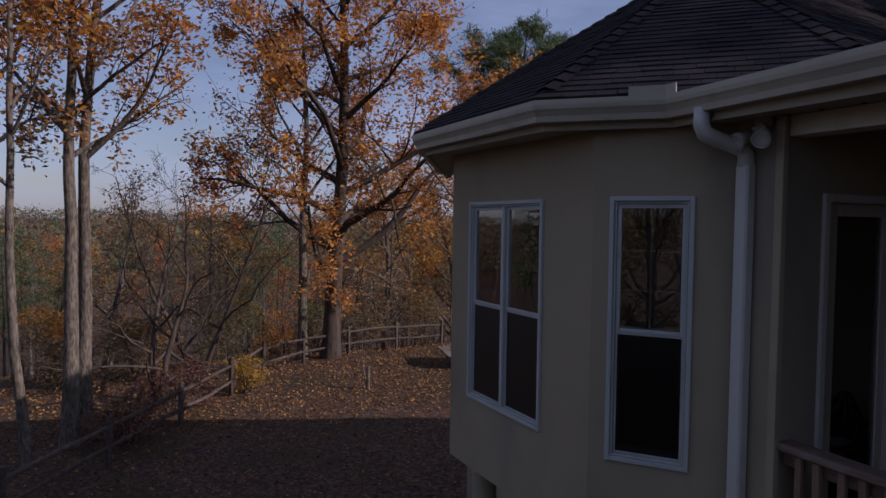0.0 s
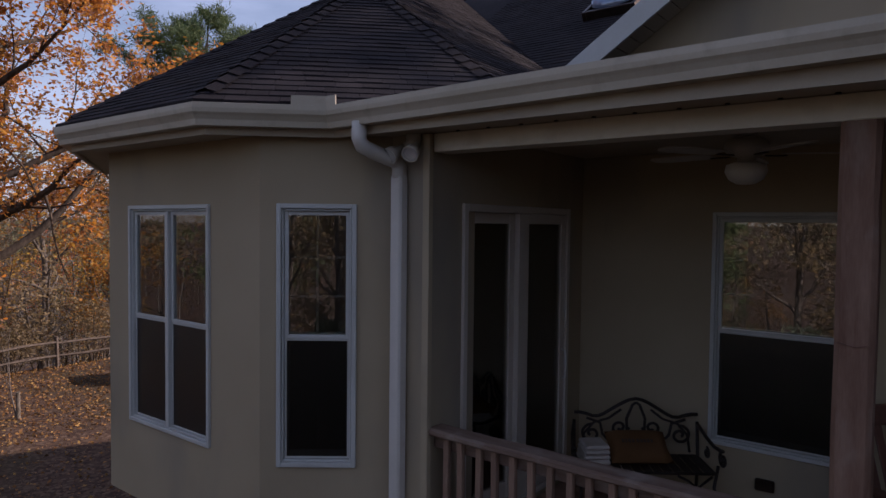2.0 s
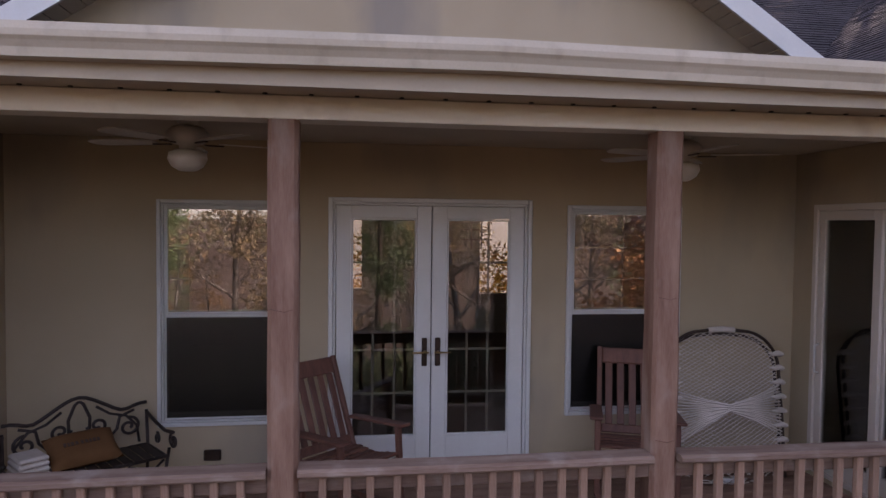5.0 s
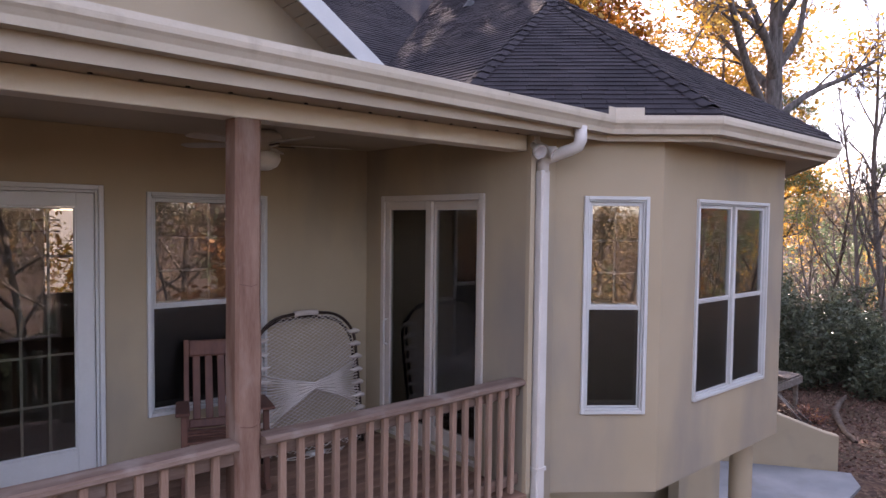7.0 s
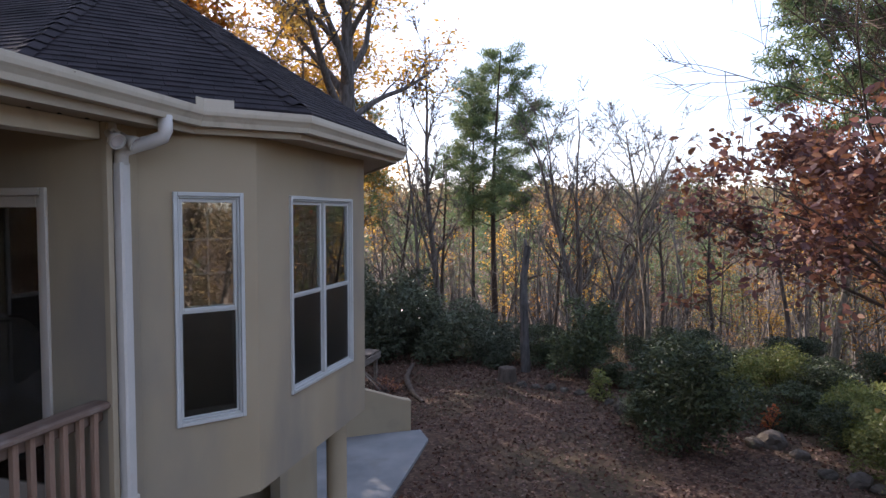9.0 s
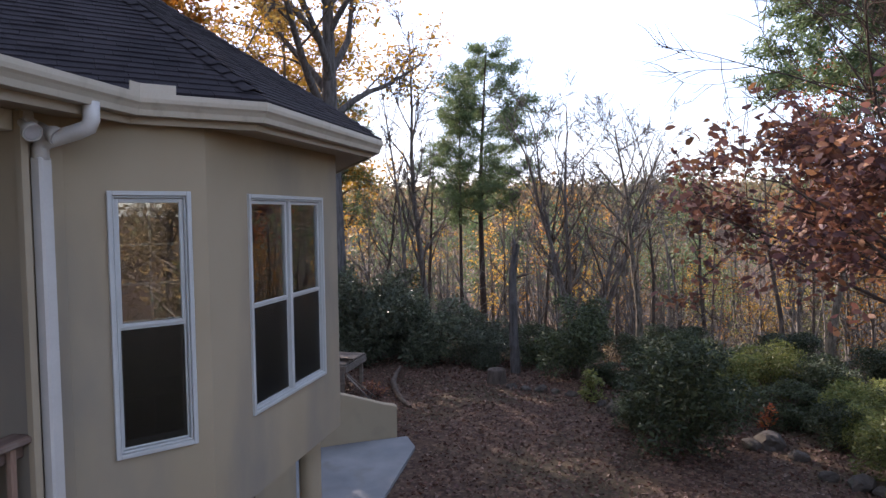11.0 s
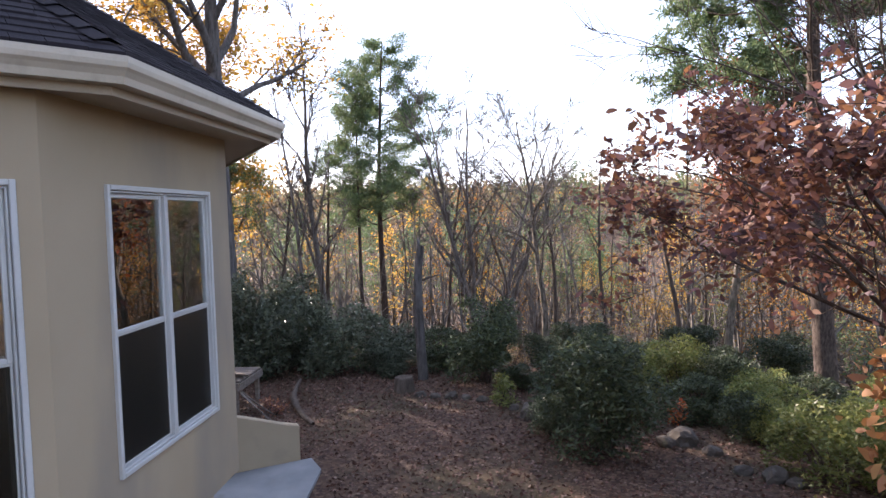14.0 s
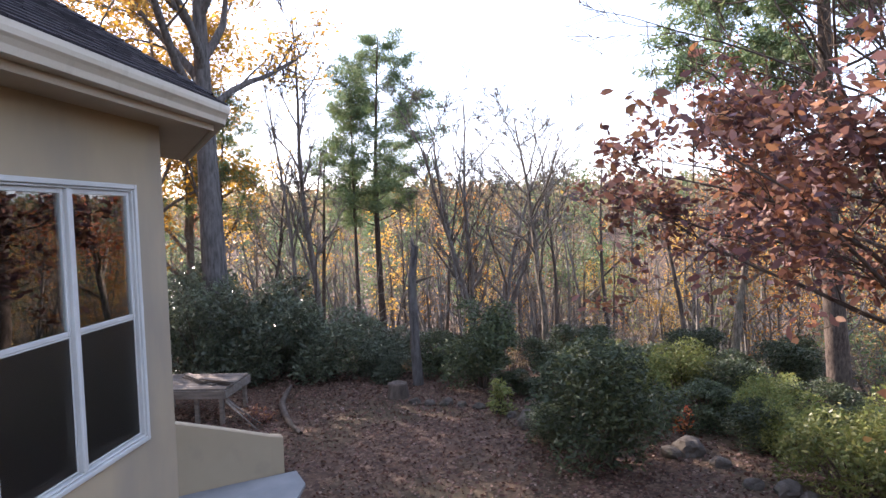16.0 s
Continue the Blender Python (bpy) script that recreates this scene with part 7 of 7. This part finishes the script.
for k, (x, y, s) in enumerate(((19.0, -2.7, 0.17), (18.85, -3.1, 0.15), (18.8, -3.55, 0.2), (17.0, -5.65, 0.42), (18.7, -3.95, 0.13), (18.45, -4.4, 0.16), (17.7, -5.2, 0.15), (15.2, -8.7, 0.34), (14.5, -9.1, 0.2), (13.5, -9.3, 0.17), (13.15, -9.75, 0.26), (15.0, -8.3, 0.22), (12.9, -10.0, 0.16))):
    rock(x, y, s, k + 1)
st = thing("tree_stump", pose(19.6, -2.15, ground_z(19.6, -2.15)), "grey sawn tree stump in the leaves", "stump")
part("bole", Mesh().lathe([(0.34, -0.1), (0.29, 0.08), (0.265, 0.36), (0.25, 0.40), (0.0, 0.405)], 18), M_BARK_DARK, st, smooth=True)
part("cut_face", Mesh().lathe([(0.0, 0.412), (0.235, 0.410), (0.245, 0.40)], 18), M_BARK_DARK, st, "weathered sawn face")

pat = [(14.21, -0.92), (13.6, -1.28), (10.34, -1.47), (7.2, -1.78), (4, -2.0), (4, -0.01), (9.4, -0.01), (10.25, 0.86), (10.39, 3.35), (12.18, 3.42), (13.3, 0.53)]
k = len(pat)
setting("patio", Mesh().add([(*p, GROUND + 0.06) for p in pat] + [(*p, GROUND - 0.2) for p in pat], [tuple(range(k)), tuple(range(k, 2 * k))[::-1]] + [(i, (i + 1) % k, k + (i + 1) % k, k + i) for i in range(k)]), M_CONCRETE, "grey stained concrete patio under the bay", "patio")
lw = Mesh()
ln = [(14.18, -0.7, 0.72), (14.04, -0.5, 0.78), (13.54, 0.14, 1.07), (13.07, 0.8, 1.34), (12.36, 1.79, 1.72), (11.29, 3.27, 2.2)]
d = Vector((0.83, 0.55, 0)).normalized() * 0.2
rows = []
for x, y, h in ln:
    z0 = GROUND - 0.2
    z1 = GROUND + 0.03 + h
    rows.append([(x, y, z0), (x, y, z1 - 0.02), (x + d.x * 0.12, y + d.y * 0.12, z1), (x + d.x * 0.88, y + d.y * 0.88, z1), (x + d.x, y + d.y, z1 - 0.02), (x + d.x, y + d.y, z0)])
lw.add([q for row in rows for q in row], [(i * 6 + j, i * 6 + j + 1, (i + 1) * 6 + j + 1, (i + 1) * 6 + j) for i in range(len(ln) - 1) for j in range(5)] + [(0, 1, 2, 3, 4, 5), tuple(range((len(ln) - 1) * 6, len(ln) * 6))[::-1]])
setting("wall_garden", lw, M_STUCCO_LOW, "low tan stucco retaining wall sloping to the patio", "wall")

wb = thing("timber_platform", pose(18.05, 2.85, GROUND, 0, 0, -90), "old grey timber platform with loose boards on top", "platform")
for k in range(9):
    part("deck_plank", Mesh().box(-1.1, 1.1, -0.80 + k * 0.18, -0.80 + k * 0.18 + 0.165, 0.86, 0.9, None, 0.006), M_OLDWOOD, wb)
for a, b in ((-1.0, -0.75), (0.35, -0.70), (1.0, -0.75), (-1.0, 0.75), (1.0, 0.75)):
    part("leg", Mesh().box(a - 0.05, a + 0.05, b - 0.05, b + 0.05, -0.1, 0.858, None, 0.008), M_OLDWOOD, wb)
part("skirt", Mesh().box(-1.1, 1.1, -0.845, -0.805, 0.66, 0.855, None, 0.006), M_OLDWOOD, wb)
for a in (-1.145, 1.103):
    part("skirt", Mesh().box(a, a + 0.042, -0.83, 0.83, 0.66, 0.855, None, 0.006), M_OLDWOOD, wb)
for k, (x, y, a) in enumerate(((18.05, 2.75, 54), (17.95, 2.35, 60), (18.2, 2.95, 47), (17.75, 2.25, 70))):
    lb = thing("loose_board", pose(x, y, GROUND + 0.904 + 0.031 * k, 0, 0, a), "loose grey board lying on the timber platform", "board", "loose boards")
    part("board", Mesh().box(-0.75, 0.75 - 0.12 * k, -0.075, 0.075, 0.0, 0.03, None, 0.005), M_OLDWOOD, lb)
g = np.random.default_rng(71)
for k in range(5):
    sk = tagged(part("stick", raw_mesh("stick", *tubes([(bent(g, (17.1 + 0.12 * k, 1.66 + 0.05 * k, GROUND + 0.62), (-0.25, -0.75, -0.5), 1.15, 4, 0.05, 0.0), np.linspace(0.02, 0.012, 5), 5)]), M_BARK, True)), "bare stick leaning against the timber platform", "stick", "leaning sticks")
fb = tagged(part("fallen_branch", raw_mesh("fallen_branch", *tubes([(np.array([(16.45, -0.35, GROUND + 0.05), (17.0, 0.05, GROUND + 0.08), (17.7, 0.42, GROUND + 0.12), (18.4, 0.72, GROUND + 0.16), (19.2, 0.88, GROUND + 0.20), (20.0, 0.98, GROUND + 0.24)]), [0.05, 0.07, 0.085, 0.085, 0.07, 0.045], 8)]), M_BARK_DARK, True)), "curved grey fallen branch in the leaves", "branch")
shrub("red_shrub", 17.4, 0.95, 218, 0.75, 0.4, 500, 0.09, L_PURPLE, "low dark red growth beside the timber platform", "yard shrubs")

# ---- fallen leaves, thickest where the yard meets the wood, thinned where the lawn is shaded ----
g = np.random.default_rng(81)
n = 40000
xs = np.concatenate([g.uniform(6.0, 23.5, n), g.uniform(-35, -9, 60000)])
ys = np.concatenate([g.uniform(-13.5, 4.0, n), g.uniform(-15, 9, 60000)])
ok = ~((xs > 3.8) & (xs < 9.6) & (ys > -2.3)) & ~((xs > 9) & (xs < 14.3) & (ys > -1.6) & (ys < 3.3) & (g.uniform(size=len(xs)) > 0.02))
# fewer leaves on the near west lawn, to imitate its deep shade
ok &= (xs < -17.5) | (xs > 0) | (g.uniform(size=len(xs)) > 0.65)
xs, ys = xs[ok], ys[ok]
zs = np.array([ground_z(a, b) for a, b in zip(xs, ys)]) + g.uniform(0.004, 0.03, len(xs))
pts = np.stack([xs, ys, zs], axis=1)
for name, some, leaf, text in (("leaf_litter", xs > 0, L_LITTER, "scattered fallen brown and red leaves on the ground"), ("leaf_litter", xs <= 0, L_LITTER_GOLD, "scattered fallen golden and rust leaves on the lawn")):
    tagged(part(name, raw_mesh(name, *leaves(pts[some], 0.085, g, 0.22, 0.62), leaf), None), text, "leaves", "", "stuff")


# ---- parked car and its drive, mostly behind the bay ----
dv = [(-25.07, 6.38), (-21.89, 5.63), (-17.25, 9.84), (-14.95, 16.67), (-22.47, 17.41), (-25.36, 9.01)]
k = len(dv)
setting("driveway", Mesh().add([(*p, GROUND + 0.03) for p in dv] + [(*p, GROUND - 0.2) for p in dv], [tuple(range(k)), tuple(range(k, 2 * k))[::-1]] + [(i, (i + 1) % k, k + (i + 1) % k, k + i) for i in range(k)]), M_DRIVE, "worn grey concrete drive beside the lawn", "driveway")


def parked_car(m):
    car = thing("parked_car", m, "small white car parked on the drive beside the house", "car")
    # cross sections along the length: (x, half width, sill, waist)
    secs = [(-2.0, 0.62, 0.42, 0.70), (-1.9, 0.76, 0.30, 0.84), (-1.5, 0.84, 0.24, 0.92), (-0.6, 0.86, 0.22, 0.93), (0.6, 0.86, 0.22, 0.92), (1.3, 0.84, 0.24, 0.88), (1.8, 0.78, 0.28, 0.74), (2.0, 0.60, 0.38, 0.62)]
    bm = Mesh()
    for x, w, a, b in secs:
        bm.v += [(x, -w * 0.92, a), (x, -w, a + 0.18), (x, -w, b - 0.10), (x, -w * 0.9, b), (x, w * 0.9, b), (x, w, b - 0.10), (x, w, a + 0.18), (x, w * 0.92, a)]
    n = len(secs)
    bm.f += [[i * 8 + j, i * 8 + (j + 1) % 8, (i + 1) * 8 + (j + 1) % 8, (i + 1) * 8 + j] for i in range(n - 1) for j in range(8)] + [list(range(8))[::-1], list(range((n - 1) * 8, n * 8))]
    body = part("body", bm, M_CAR, car, smooth=True)
    cab = Mesh()
    for x, w, z in ((-1.75, 0.74, 0.90), (-1.25, 0.62, 1.40), (0.15, 0.62, 1.45), (1.05, 0.76, 0.90)):
        cab.v += [(x, -w, z), (x, w, z), (x, w + 0.0, 0.86), (x, -w, 0.86)]
    cab.f += [[i * 4 + j, i * 4 + (j + 1) % 4, (i + 1) * 4 + (j + 1) % 4, (i + 1) * 4 + j] for i in range(3) for j in range(4)] + [[3, 2, 1, 0], [12, 13, 14, 15]]
    part("cabin", cab, M_CAR, car)
    for s in (-1, 1):
        part("side_window", Mesh().add([(-1.3, s * 0.735, 0.97), (0.72, s * 0.75, 0.97), (0.1, s * 0.648, 1.36), (-1.15, s * 0.648, 1.33)], [(0, 1, 2, 3)]), M_CARGLASS, car, "dark side window")
        part("tail_lamp", Mesh().box(-1.985, -1.86, s * 0.62 - 0.1, s * 0.62 + 0.1, 0.62, 0.80, None, 0.02), L_RED, car, "red tail lamp")
        part("headlamp", Mesh().box(1.84, 1.96, s * 0.60 - 0.12, s * 0.60 + 0.12, 0.54, 0.68, None, 0.03), M_LAMPGLASS, car, "clear headlamp")
        for x in (-1.25, 1.25):
            wh = part("wheel", Mesh().lathe([(0.0, -0.09), (0.2, -0.09), (0.29, -0.10), (0.31, -0.06), (0.31, 0.06), (0.29, 0.10), (0.2, 0.09), (0.0, 0.09)], 24, pose(0, 0, 0, 90)), M_TYRE, car, "black tyre", smooth=True, m=pose(x, s * 0.78, 0.31))
            part("rim", Mesh().lathe([(0.0, 0.112), (0.1, 0.115), (0.19, 0.10), (0.2, 0.08)], 20, pose(0, 0, 0, 90 if s < 0 else -90)), M_LAMPGLASS, wh, "grey wheel rim", smooth=True)
    part("rear_window", Mesh().add([(-1.76, -0.62, 0.95), (-1.76, 0.62, 0.95), (-1.31, 0.54, 1.36), (-1.31, -0.54, 1.36)], [(0, 1, 2, 3)]), M_CARGLASS, car, "dark rear window")
    part("windscreen", Mesh().add([(0.98, -0.66, 0.96), (0.98, 0.66, 0.96), (0.22, 0.56, 1.41), (0.22, -0.56, 1.41)], [(0, 1, 2, 3)]), M_CARGLASS, car, "dark windscreen")
    return car


parked_car(pose(-20.98, 7.22, GROUND + 0.035, 0, 0, 70))
